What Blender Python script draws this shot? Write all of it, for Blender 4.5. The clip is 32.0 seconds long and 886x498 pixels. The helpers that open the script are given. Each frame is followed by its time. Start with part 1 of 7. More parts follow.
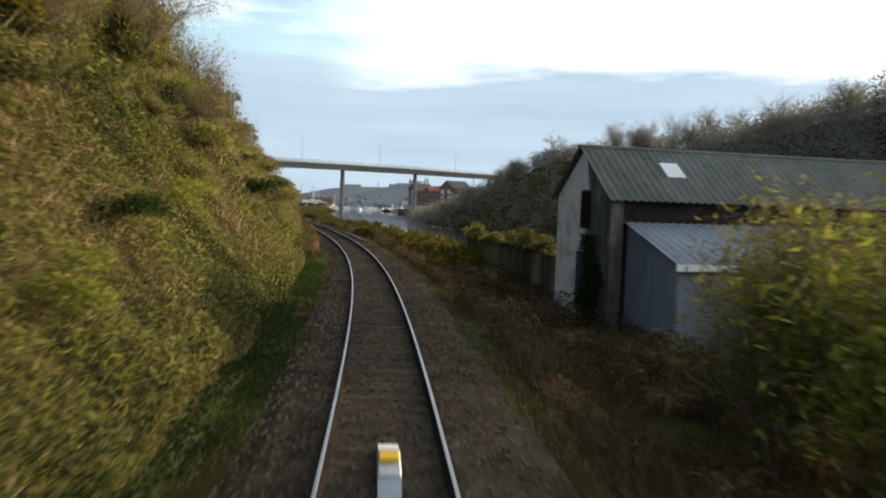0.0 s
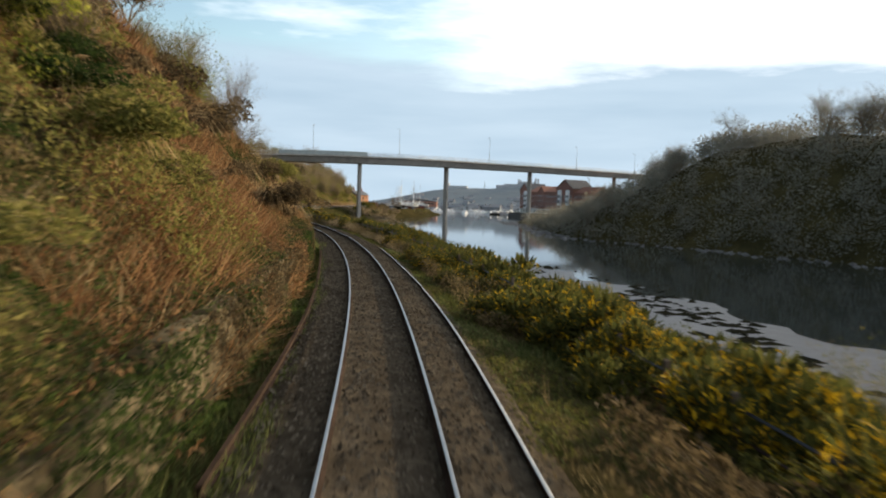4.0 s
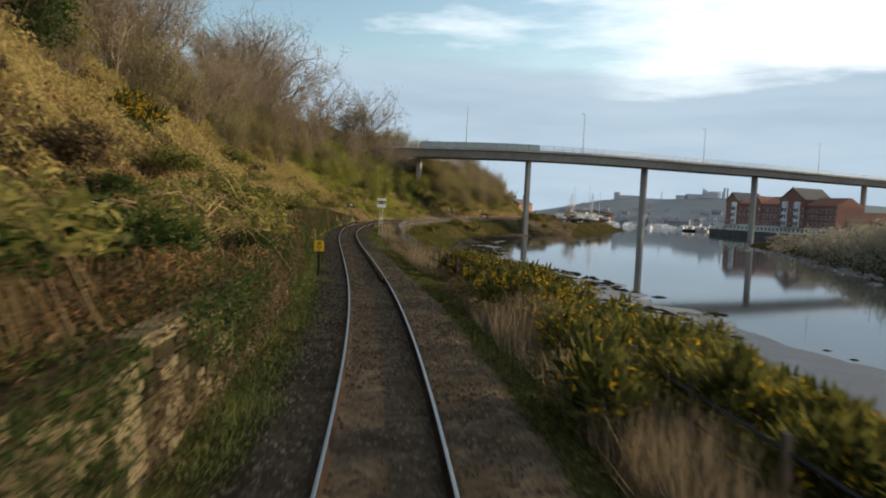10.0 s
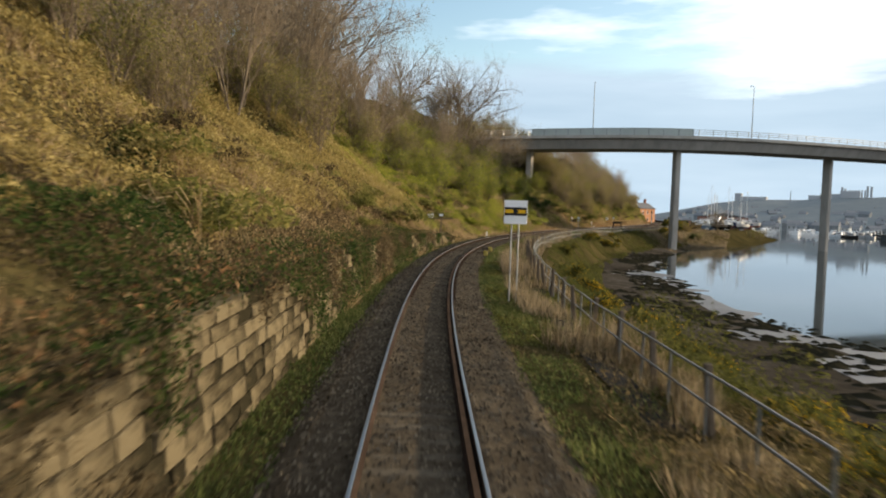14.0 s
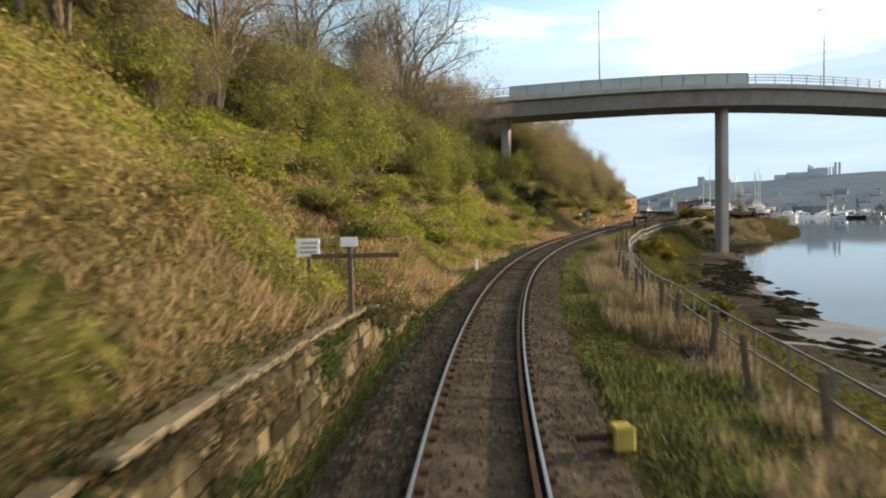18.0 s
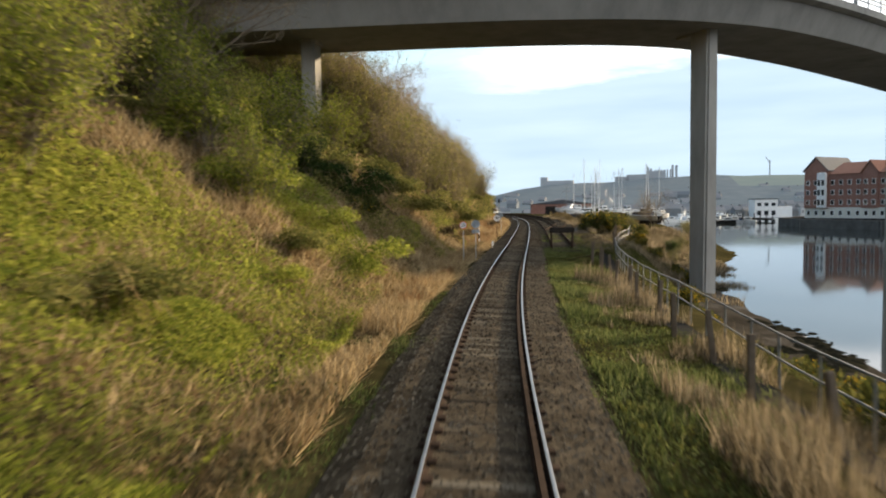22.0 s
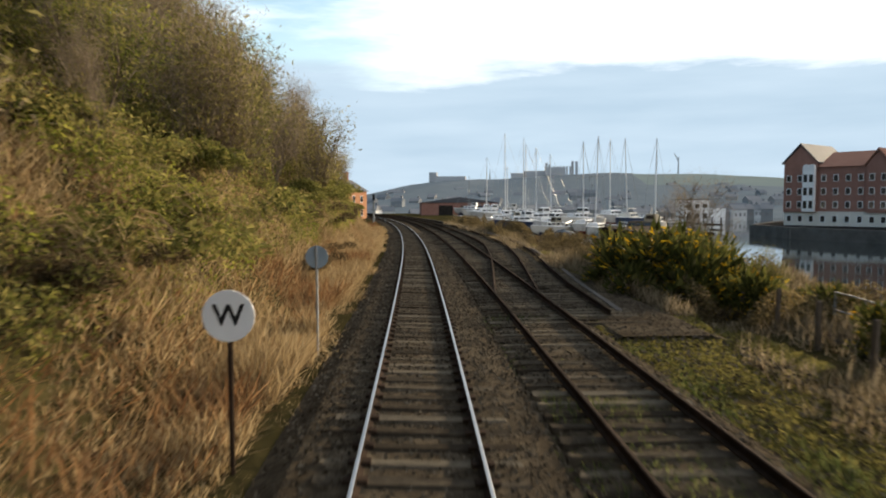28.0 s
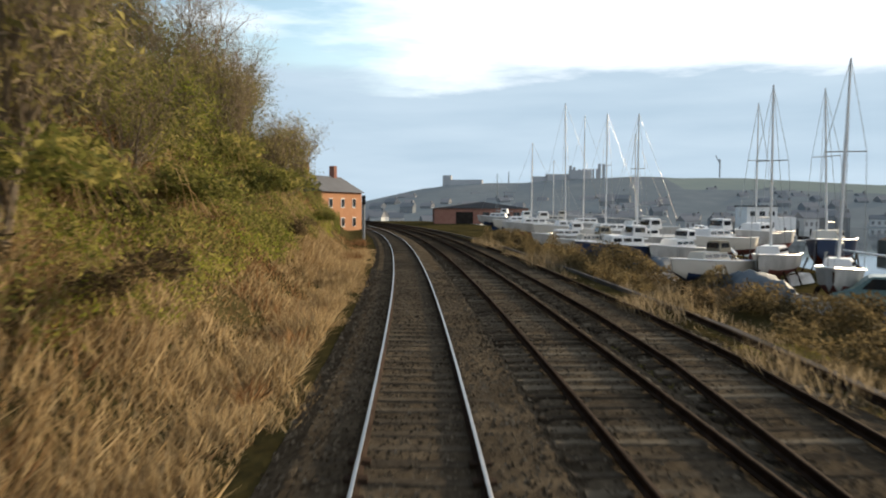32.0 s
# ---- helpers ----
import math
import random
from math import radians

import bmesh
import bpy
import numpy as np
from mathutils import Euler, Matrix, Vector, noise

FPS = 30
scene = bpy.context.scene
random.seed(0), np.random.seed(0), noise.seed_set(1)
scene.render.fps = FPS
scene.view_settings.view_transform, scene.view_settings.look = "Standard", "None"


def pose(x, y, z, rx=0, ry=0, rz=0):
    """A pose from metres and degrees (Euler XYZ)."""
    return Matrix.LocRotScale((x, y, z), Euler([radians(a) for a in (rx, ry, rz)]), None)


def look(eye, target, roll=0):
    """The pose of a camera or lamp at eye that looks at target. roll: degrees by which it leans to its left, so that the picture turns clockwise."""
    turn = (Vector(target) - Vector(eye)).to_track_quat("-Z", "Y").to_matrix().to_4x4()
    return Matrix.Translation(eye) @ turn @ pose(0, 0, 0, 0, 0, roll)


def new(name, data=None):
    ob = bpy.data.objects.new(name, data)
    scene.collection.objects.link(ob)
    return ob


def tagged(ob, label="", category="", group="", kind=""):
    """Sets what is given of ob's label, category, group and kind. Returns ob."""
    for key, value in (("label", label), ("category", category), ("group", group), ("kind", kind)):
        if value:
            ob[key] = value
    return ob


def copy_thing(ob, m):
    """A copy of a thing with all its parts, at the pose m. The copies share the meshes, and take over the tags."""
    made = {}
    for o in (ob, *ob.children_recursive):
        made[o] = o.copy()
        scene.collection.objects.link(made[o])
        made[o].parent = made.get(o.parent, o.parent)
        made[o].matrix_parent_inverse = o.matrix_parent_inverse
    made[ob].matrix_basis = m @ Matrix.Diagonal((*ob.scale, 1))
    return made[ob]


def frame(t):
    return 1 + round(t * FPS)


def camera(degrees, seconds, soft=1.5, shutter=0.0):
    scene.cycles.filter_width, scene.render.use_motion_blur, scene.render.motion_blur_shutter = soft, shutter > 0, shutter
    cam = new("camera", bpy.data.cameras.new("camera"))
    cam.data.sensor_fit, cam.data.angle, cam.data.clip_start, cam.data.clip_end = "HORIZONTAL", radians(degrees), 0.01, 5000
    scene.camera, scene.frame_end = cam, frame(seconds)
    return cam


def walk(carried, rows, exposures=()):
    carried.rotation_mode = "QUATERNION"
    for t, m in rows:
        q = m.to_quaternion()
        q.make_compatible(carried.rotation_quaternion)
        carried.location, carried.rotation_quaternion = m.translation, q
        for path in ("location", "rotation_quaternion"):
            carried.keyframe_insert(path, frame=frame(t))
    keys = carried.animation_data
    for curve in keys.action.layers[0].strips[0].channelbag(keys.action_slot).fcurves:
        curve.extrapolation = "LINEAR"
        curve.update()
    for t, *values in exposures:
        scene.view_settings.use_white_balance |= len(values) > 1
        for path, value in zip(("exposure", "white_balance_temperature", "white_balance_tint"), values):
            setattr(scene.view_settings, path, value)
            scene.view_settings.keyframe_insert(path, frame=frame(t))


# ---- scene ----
cam = camera(62.18, 32.0, soft=1.95, shutter=0.4)
EYE = 3.066
# seconds, x, y, yaw to the left, pitch, lean to the left
ROWS = [
    (0.0, 121.189, 23.008, 4.071, -3.609, 2.024),
    (0.5, 120.310, 29.264, 5.306, -3.732, 1.879),
    (1.0, 119.324, 35.512, 6.380, -3.787, 1.703),
    (1.5, 118.242, 41.751, 7.342, -3.786, 1.509),
    (2.0, 117.071, 47.980, 8.182, -3.699, 1.369),
    (2.5, 115.802, 54.189, 8.976, -3.710, 1.442),
    (3.0, 114.397, 60.361, 9.834, -3.729, 1.587),
    (3.5, 112.842, 66.482, 10.940, -3.742, 1.732),
    (4.0, 111.155, 72.544, 12.190, -3.719, 1.805),
    (4.5, 109.373, 78.541, 13.448, -3.690, 1.852),
    (5.0, 107.522, 84.463, 14.623, -3.664, 1.899),
    (5.5, 105.616, 90.296, 15.658, -3.640, 1.961),
    (6.0, 103.653, 96.029, 16.527, -3.600, 2.036),
    (6.5, 101.620, 101.647, 17.422, -3.555, 2.156),
    (7.0, 99.524, 107.154, 18.360, -3.613, 2.321),
    (7.5, 97.368, 112.554, 19.319, -3.588, 2.474),
    (8.0, 95.146, 117.843, 20.261, -3.534, 2.571),
    (8.5, 92.866, 123.022, 21.258, -3.521, 2.607),
    (9.0, 90.534, 128.096, 22.257, -3.531, 2.648),
    (9.5, 88.153, 133.073, 23.184, -3.463, 2.676),
    (10.0, 85.706, 137.953, 24.207, -3.449, 2.713),
    (10.5, 83.184, 142.743, 25.318, -3.446, 2.738),
    (11.0, 80.586, 147.459, 26.438, -3.425, 2.774),
    (11.5, 77.912, 152.117, 27.501, -3.364, 2.870),
    (12.0, 75.149, 156.728, 28.539, -3.280, 2.859),
    (12.5, 72.291, 161.302, 29.592, -3.249, 2.641),
    (13.0, 69.352, 165.857, 30.489, -3.231, 2.362),
    (13.5, 66.358, 170.422, 31.109, -3.257, 2.076),
    (14.0, 63.323, 175.027, 31.495, -3.245, 1.777),
    (14.5, 60.253, 179.703, 31.785, -3.214, 1.360),
    (15.0, 57.155, 184.476, 31.873, -3.194, 0.838),
    (15.5, 54.039, 189.364, 31.737, -3.164, 0.267),
    (16.0, 50.925, 194.391, 31.346, -3.121, -0.293),
    (16.5, 47.849, 199.576, 30.648, -3.077, -0.779),
    (17.0, 44.828, 204.923, 29.565, -3.069, -1.134),
    (17.5, 41.866, 210.415, 28.489, -3.119, -1.335),
    (18.0, 38.984, 216.035, 27.545, -3.197, -1.416),
    (18.5, 36.228, 221.770, 26.257, -3.274, -1.529),
    (19.0, 33.655, 227.607, 24.610, -3.324, -1.596),
    (19.5, 31.272, 233.509, 22.857, -3.355, -1.470),
    (20.0, 29.060, 239.432, 20.952, -3.405, -1.160),
    (20.5, 27.008, 245.339, 19.541, -3.469, -0.906),
    (21.0, 25.153, 251.216, 18.200, -3.449, -0.750),
    (21.5, 23.520, 257.047, 16.644, -3.482, -0.749),
    (22.0, 22.103, 262.812, 14.919, -3.467, -0.806),
    (22.5, 20.870, 268.485, 13.242, -3.401, -0.907),
    (23.0, 19.776, 274.047, 11.776, -3.310, -1.041),
    (23.5, 18.793, 279.488, 10.525, -3.215, -1.112),
    (24.0, 17.910, 284.814, 9.446, -3.206, -1.125),
    (24.5, 17.111, 290.037, 8.439, -3.211, -1.165),
    (25.0, 16.370, 295.174, 7.502, -3.255, -1.192),
    (25.5, 15.663, 300.244, 6.913, -3.307, -1.071),
    (26.0, 14.976, 305.260, 6.516, -3.397, -0.795),
    (26.5, 14.304, 310.233, 6.273, -3.502, -0.466),
    (27.0, 13.646, 315.164, 6.140, -3.607, -0.178),
    (27.5, 12.989, 320.051, 6.073, -3.690, -0.033),
    (28.0, 12.317, 324.886, 6.028, -3.723, -0.138),
    (28.5, 11.645, 329.665, 6.176, -3.793, -0.151),
    (29.0, 10.993, 334.404, 6.306, -3.824, -0.030),
    (29.5, 10.345, 339.123, 6.371, -3.810, 0.060),
    (30.0, 9.686, 343.838, 6.360, -3.761, 0.042),
    (30.5, 9.011, 348.555, 6.606, -3.676, -0.029),
    (31.0, 8.325, 353.276, 6.956, -3.540, -0.069),
    (31.5, 7.634, 357.996, 7.030, -3.399, 0.025),
    (32.0, 6.927, 362.712, 6.969, -3.303, 0.152),
]


def ahead(yaw, pitch):
    a, b = radians(yaw), radians(pitch)
    return Vector((-math.sin(a) * math.cos(b), math.cos(a) * math.cos(b), math.sin(b)))


walk(cam, [(t, look((x, y, EYE), Vector((x, y, EYE)) + ahead(yaw, pitch), roll)) for t, x, y, yaw, pitch, roll in ROWS],
     exposures=[(0, 0.2), (3.3, 0.25), (6, 0.0), (9, 0.0), (11, -0.05), (13.5, 0.22), (16.5, 0.42), (20, 0.52), (24, 0.52), (26.5, 0.36), (28, 0.25), (32, 0.16)])

# ------------------------------------------------------------------ light
SUN_DIR = Vector((0.572, 0.82, 0.236)).normalized()
world = bpy.data.worlds.new("sky")
scene.world = world
world.use_nodes = True


def link_sky():
    nt = world.node_tree
    nd, ln = nt.nodes, nt.links
    nd.clear()
    out = nd.new("ShaderNodeOutputWorld")
    bg = nd.new("ShaderNodeBackground")
    bg.inputs["Strength"].default_value = 1.0
    sky = nd.new("ShaderNodeTexSky")
    sky.sky_type = "NISHITA"
    sky.sun_disc = False
    sky.sun_elevation = math.asin(SUN_DIR.z)
    sky.sun_rotation = math.atan2(SUN_DIR.x, SUN_DIR.y)
    dim = nd.new("ShaderNodeMix")
    dim.data_type, dim.blend_type = "RGBA", "MULTIPLY"
    dim.inputs[0].default_value = 1.0
    ln.new(sky.outputs[0], dim.inputs[6])
    dim.inputs[7].default_value = (0.18, 0.19, 0.185, 1)
    tc = nd.new("ShaderNodeTexCoord")
    sep = nd.new("ShaderNodeSeparateXYZ")
    ln.new(tc.outputs["Generated"], sep.inputs[0])

    def mathn(op, a, b=None, c=None, clamp=False):
        m = nd.new("ShaderNodeMath")
        m.operation, m.use_clamp = op, clamp
        for i, q in enumerate((a, b, c)):
            if q is None:
                continue
            if isinstance(q, (int, float)):
                m.inputs[i].default_value = q
            else:
                ln.new(q, m.inputs[i])
        return m.outputs[0]

    def noisen(scale, stretch, detail=6, rough=0.55):
        mp = nd.new("ShaderNodeMapping")
        mp.inputs["Scale"].default_value = stretch
        ln.new(tc.outputs["Generated"], mp.inputs[0])
        n = nd.new("ShaderNodeTexNoise")
        n.inputs["Scale"].default_value, n.inputs["Detail"].default_value, n.inputs["Roughness"].default_value = scale, detail, rough
        ln.new(mp.outputs[0], n.inputs["Vector"])
        return n.outputs[0]

    def mixc(fac, a, b):
        m = nd.new("ShaderNodeMix")
        m.data_type = "RGBA"
        ln.new(fac, m.inputs[0])
        for i, q in ((6, a), (7, b)):
            if isinstance(q, tuple):
                m.inputs[i].default_value = q
            else:
                ln.new(q, m.inputs[i])
        return m.outputs[2]

    z = sep.outputs["Z"]
    # streaked high cloud over blue, thicker towards the sun
    streak = noisen(2.2, (1.0, 1.0, 5.0))
    sunward = mathn("ADD", mathn("MULTIPLY", sep.outputs["X"], 0.55), mathn("MULTIPLY", streak, 1.5))
    cover = mathn("MULTIPLY_ADD", mathn("SUBTRACT", sunward, 0.56), 2.8, 0.0, True)
    cover = mathn("MULTIPLY", cover, mathn("MULTIPLY_ADD", z, -1.1, 1.35, True))
    high = mixc(cover, dim.outputs[2], (1.5, 1.52, 1.54, 1))
    # the grey bank that lies along the horizon
    edge = mathn("ADD", z, mathn("MULTIPLY", mathn("SUBTRACT", noisen(3.0, (1.0, 1.0, 6.0), 8, 0.6), 0.5), 0.13))
    bank = mathn("MULTIPLY_ADD", mathn("SUBTRACT", 0.205, edge), 22.0, 0.0, True)
    tone = noisen(4.0, (1.0, 1.0, 7.0), 5, 0.5)
    low = mixc(tone, (0.37, 0.51, 0.64, 1), (0.64, 0.77, 0.88, 1))
    ln.new(mixc(bank, high, low), bg.inputs["Color"])
    ln.new(bg.outputs[0], out.inputs[0])


link_sky()
sun = new("sun", bpy.data.lights.new("sun", "SUN"))
sun.data.energy, sun.data.angle, sun.data.color = 8.0, radians(2.0), (1.0, 0.8, 0.54)
sun.matrix_world = look(SUN_DIR * 400, (0, 0, 0))
scene.view_settings.exposure = 0.0


# ------------------------------------------------------------------ materials
def material(name, colours, scale=3.0, rough=0.8, metal=0.0, bump=0.0, bump_scale=None, detail=6, per_object=0.0, coord="Object", island=0.0, stretch=(1, 1, 1), spec=0.15):
    """Principled surface: a colour ramp over noise at two scales, with a fine relief."""
    m = bpy.data.materials.new(name)
    m.use_nodes = True
    nd, ln = m.node_tree.nodes, m.node_tree.links
    bs = nd["Principled BSDF"]
    bs.inputs["Roughness"].default_value, bs.inputs["Metallic"].default_value = rough, metal
    bs.inputs["Specular IOR Level"].default_value = 0.0 if rough >= 0.85 else spec
    tc = nd.new("ShaderNodeTexCoord")
    mp = nd.new("ShaderNodeMapping")
    mp.inputs["Scale"].default_value = stretch
    ln.new(tc.outputs[coord], mp.inputs[0])

    def ns(sc, det):
        n = nd.new("ShaderNodeTexNoise")
        n.inputs["Scale"].default_value, n.inputs["Detail"].default_value, n.inputs["Roughness"].default_value = sc, det, 0.65
        ln.new(mp.outputs[0], n.inputs["Vector"])
        return n.outputs[0]

    big, small = ns(scale * 0.13, 3), ns(scale, detail)
    add = nd.new("ShaderNodeMath")
    add.operation = "MULTIPLY_ADD"
    ln.new(big, add.inputs[0])
    add.inputs[1].default_value = 0.5
    half = nd.new("ShaderNodeMath")
    half.operation = "MULTIPLY"
    ln.new(small, half.inputs[0])
    half.inputs[1].default_value = 0.5
    ln.new(half.outputs[0], add.inputs[2])
    fac = add.outputs[0]
    if per_object or island:
        src = nd.new("ShaderNodeObjectInfo").outputs["Random"] if per_object else nd.new("ShaderNodeNewGeometry").outputs["Random Per Island"]
        k = per_object or island
        sh = nd.new("ShaderNodeMath")
        sh.operation = "MULTIPLY_ADD"
        ln.new(src, sh.inputs[0])
        sh.inputs[1].default_value = k
        off = nd.new("ShaderNodeMath")
        off.operation = "SUBTRACT"
        ln.new(fac, off.inputs[0])
        off.inputs[1].default_value = k / 2
        ln.new(off.outputs[0], sh.inputs[2])
        fac = sh.outputs[0]
    ramp = nd.new("ShaderNodeValToRGB")
    cr = ramp.color_ramp
    n = len(colours)
    for i, c in enumerate(colours):
        p = 0.3 + 0.4 * i / max(1, n - 1)
        e = cr.elements[i] if i < 2 else cr.elements.new(p)
        e.position, e.color = p, (*c, 1)
    ln.new(fac, ramp.inputs[0])
    ln.new(ramp.outputs[0], bs.inputs["Base Color"])
    if bump:
        b = nd.new("ShaderNodeBump")
        b.inputs["Strength"].default_value, b.inputs["Distance"].default_value = min(1.0, bump), 0.05 * bump
        ln.new(ns(bump_scale or scale * 2, 8), b.inputs["Height"])
        ln.new(b.outputs[0], bs.inputs["Normal"])
    return m


def leafy(name, colours, island=0.5, scale=0.35, through_light=0.48):
    """Leaves and stems: each one takes its own tone, and lets some light through."""
    m = material(name, colours, scale, 0.8, island=island, spec=0.06)
    nd, ln = m.node_tree.nodes, m.node_tree.links
    bs, out = nd["Principled BSDF"], nd["Material Output"]
    tr = nd.new("ShaderNodeBsdfTranslucent")
    ln.new(bs.inputs["Base Color"].links[0].from_socket, tr.inputs["Color"])
    mx = nd.new("ShaderNodeMixShader")
    mx.inputs[0].default_value = through_light
    ln.new(bs.outputs[0], mx.inputs[1])
    ln.new(tr.outputs[0], mx.inputs[2])
    ln.new(mx.outputs[0], out.inputs[0])
    return m


M_GRASS = material("bank_soil_and_grass", [(0.016, 0.013, 0.007), (0.04, 0.034, 0.014), (0.085, 0.066, 0.028)], 1.6, 0.95, bump=1.0, bump_scale=5)
M_BALLAST = material("ballast_stone", [(0.028, 0.022, 0.015), (0.07, 0.056, 0.039), (0.138, 0.112, 0.079)], 9.0, 0.95, bump=1.0, bump_scale=22)
M_STONE_CHIP = material("ballast_chippings", [(0.032, 0.026, 0.018), (0.078, 0.064, 0.047), (0.155, 0.132, 0.1)], 3.0, 0.95, island=0.45)
M_RAIL_TOP = material("polished_rail", [(0.22, 0.21, 0.2), (0.34, 0.335, 0.33)], 3.0, 0.33, 1.0)
M_RUST = material("rusty_steel", [(0.018, 0.013, 0.01), (0.038, 0.026, 0.019), (0.07, 0.047, 0.034)], 5.0, 0.85, 0.2, bump=0.3)
M_SLEEPER = material("weathered_sleeper", [(0.034, 0.028, 0.021), (0.07, 0.058, 0.043), (0.125, 0.107, 0.08)], 6.0, 0.9, bump=0.6, per_object=0.5)
M_MUD = material("tidal_mud", [(0.038, 0.034, 0.032), (0.08, 0.075, 0.071), (0.13, 0.123, 0.117)], 0.5, 0.5, bump=0.7, bump_scale=1.6, spec=0.3)
M_WETMUD = material("dark_weedy_mud", [(0.018, 0.015, 0.011), (0.045, 0.039, 0.031), (0.11, 0.1, 0.088)], 1.1, 0.86, bump=1.0, bump_scale=2.5)
M_WEED = material("dark_seaweed", [(0.012, 0.012, 0.008), (0.03, 0.026, 0.016)], 2.0, 0.86, bump=0.8)
M_CONCRETE = material("bridge_concrete", [(0.2, 0.19, 0.175), (0.3, 0.285, 0.26), (0.38, 0.36, 0.33)], 0.8, 0.85, bump=0.25, stretch=(1, 1, 0.3))
M_STEEL = material("grey_painted_steel", [(0.16, 0.18, 0.185), (0.24, 0.26, 0.265)], 0.6, 0.6, bump=0.1)
M_GIRDER = material("weathered_girder_concrete", [(0.17, 0.165, 0.155), (0.25, 0.24, 0.225), (0.31, 0.3, 0.28)], 0.7, 0.85, bump=0.2, stretch=(1, 1, 0.3))
M_PARAPET = material("grey_green_parapet_panels", [(0.27, 0.31, 0.3), (0.36, 0.4, 0.39)], 0.6, 0.7, bump=0.1)
M_WALLSTONE = material("sandstone_blocks", [(0.024, 0.021, 0.013), (0.066, 0.054, 0.033), (0.14, 0.114, 0.07)], 2.5, 0.92, bump=0.9, bump_scale=14, per_object=0.55)
M_WALLRUN = material("sandstone_wall_run", [(0.024, 0.021, 0.013), (0.066, 0.054, 0.033), (0.14, 0.114, 0.07)], 2.5, 0.92, bump=0.9, bump_scale=14, island=0.55)
M_COPING = material("pale_coping_stone", [(0.09, 0.075, 0.048), (0.18, 0.15, 0.1)], 3.0, 0.92, bump=0.6, bump_scale=12)
M_DAMP = material("damp_mossy_stone", [(0.035, 0.036, 0.03), (0.1, 0.1, 0.085), (0.3, 0.29, 0.26)], 2.2, 0.9, bump=0.5, stretch=(1, 1, 0.45))
M_STAINED = material("stained_wet_concrete", [(0.045, 0.042, 0.028), (0.11, 0.1, 0.065), (0.2, 0.18, 0.12)], 1.4, 0.85, bump=0.5, stretch=(1, 1, 0.12), per_object=0.3)
M_JOINT = material("wall_core", [(0.03, 0.026, 0.018), (0.07, 0.06, 0.04)], 3.0, 0.95, bump=0.6)
M_WHITEWASH = material("flaking_whitewash", [(0.2, 0.18, 0.15), (0.66, 0.64, 0.59), (0.8, 0.78, 0.74)], 1.6, 0.9, bump=0.5)
M_SHEET = material("corrugated_sheet", [(0.05, 0.056, 0.045), (0.1, 0.108, 0.092), (0.16, 0.165, 0.15)], 1.2, 0.7, bump=0.2, stretch=(1, 1, 0.4))
M_BLUESHEET = material("blue_grey_sheet", [(0.13, 0.15, 0.18), (0.22, 0.25, 0.29), (0.3, 0.33, 0.36)], 0.8, 0.6, 0.1, bump=0.2, stretch=(1, 1, 0.25))
M_DARKWOOD = material("tarred_boards", [(0.012, 0.011, 0.01), (0.04, 0.035, 0.03)], 3.0, 0.85, bump=0.5)
M_BARK = material("grey_brown_bark", [(0.08, 0.062, 0.042), (0.16, 0.128, 0.092), (0.26, 0.215, 0.16)], 4.0, 0.95, bump=0.6, stretch=(1, 1, 0.3))
M_GREENLEAF = leafy("spring_leaves", [(0.08, 0.1, 0.014), (0.19, 0.21, 0.03), (0.34, 0.33, 0.065)], 0.45)
M_DARKLEAF = leafy("dark_ivy_leaves", [(0.012, 0.024, 0.006), (0.03, 0.05, 0.012), (0.065, 0.09, 0.025)], 0.45)
M_DRY = leafy("dead_grass_blades", [(0.14, 0.095, 0.048), (0.27, 0.19, 0.098), (0.42, 0.32, 0.18)], 0.6)
M_BRACKEN = leafy("dead_bracken_fronds", [(0.1, 0.05, 0.022), (0.2, 0.105, 0.048), (0.31, 0.19, 0.095)], 0.6)
M_OLIVE = leafy("bramble_leaves", [(0.06, 0.066, 0.016), (0.155, 0.152, 0.04), (0.28, 0.24, 0.08)], 0.45)
M_BRAMBLE = leafy("dead_bramble_stems", [(0.05, 0.04, 0.02), (0.115, 0.088, 0.043), (0.21, 0.162, 0.082)], 0.5)
# darker copy of M_BRAMBLE, with shade on the low ground put into its colour
M_SHADYBRAMBLE = leafy("shade_dark_brambles", [(0.03, 0.023, 0.013), (0.072, 0.053, 0.028), (0.14, 0.105, 0.055)], 0.5)
M_MOSS = leafy("yellow_green_moss", [(0.06, 0.06, 0.02), (0.13, 0.12, 0.035), (0.22, 0.19, 0.06)], 0.5)
M_GOLD = leafy("golden_dead_scrub", [(0.14, 0.105, 0.035), (0.26, 0.2, 0.07), (0.4, 0.32, 0.13)], 0.5)
M_TURF = leafy("green_turf_blades", [(0.038, 0.052, 0.016), (0.08, 0.1, 0.03), (0.15, 0.16, 0.06)], 0.6)
M_GORSE = leafy("gorse_spines", [(0.03, 0.035, 0.01), (0.065, 0.07, 0.018), (0.11, 0.105, 0.03)], 0.5)
M_BLOOM = leafy("gorse_flowers", [(0.3, 0.17, 0.008), (0.44, 0.27, 0.01), (0.58, 0.4, 0.02)], 0.4, through_light=0.3)
M_TWIG = leafy("bare_twigs", [(0.13, 0.1, 0.065), (0.23, 0.18, 0.12), (0.33, 0.27, 0.19)], 0.5)
M_BUDS = leafy("budding_thicket", [(0.1, 0.09, 0.03), (0.2, 0.175, 0.06), (0.31, 0.265, 0.1)], 0.6)
M_BLEACH = leafy("weathered_grass_stems", [(0.08, 0.062, 0.036), (0.165, 0.13, 0.08), (0.29, 0.235, 0.155)], 0.6)
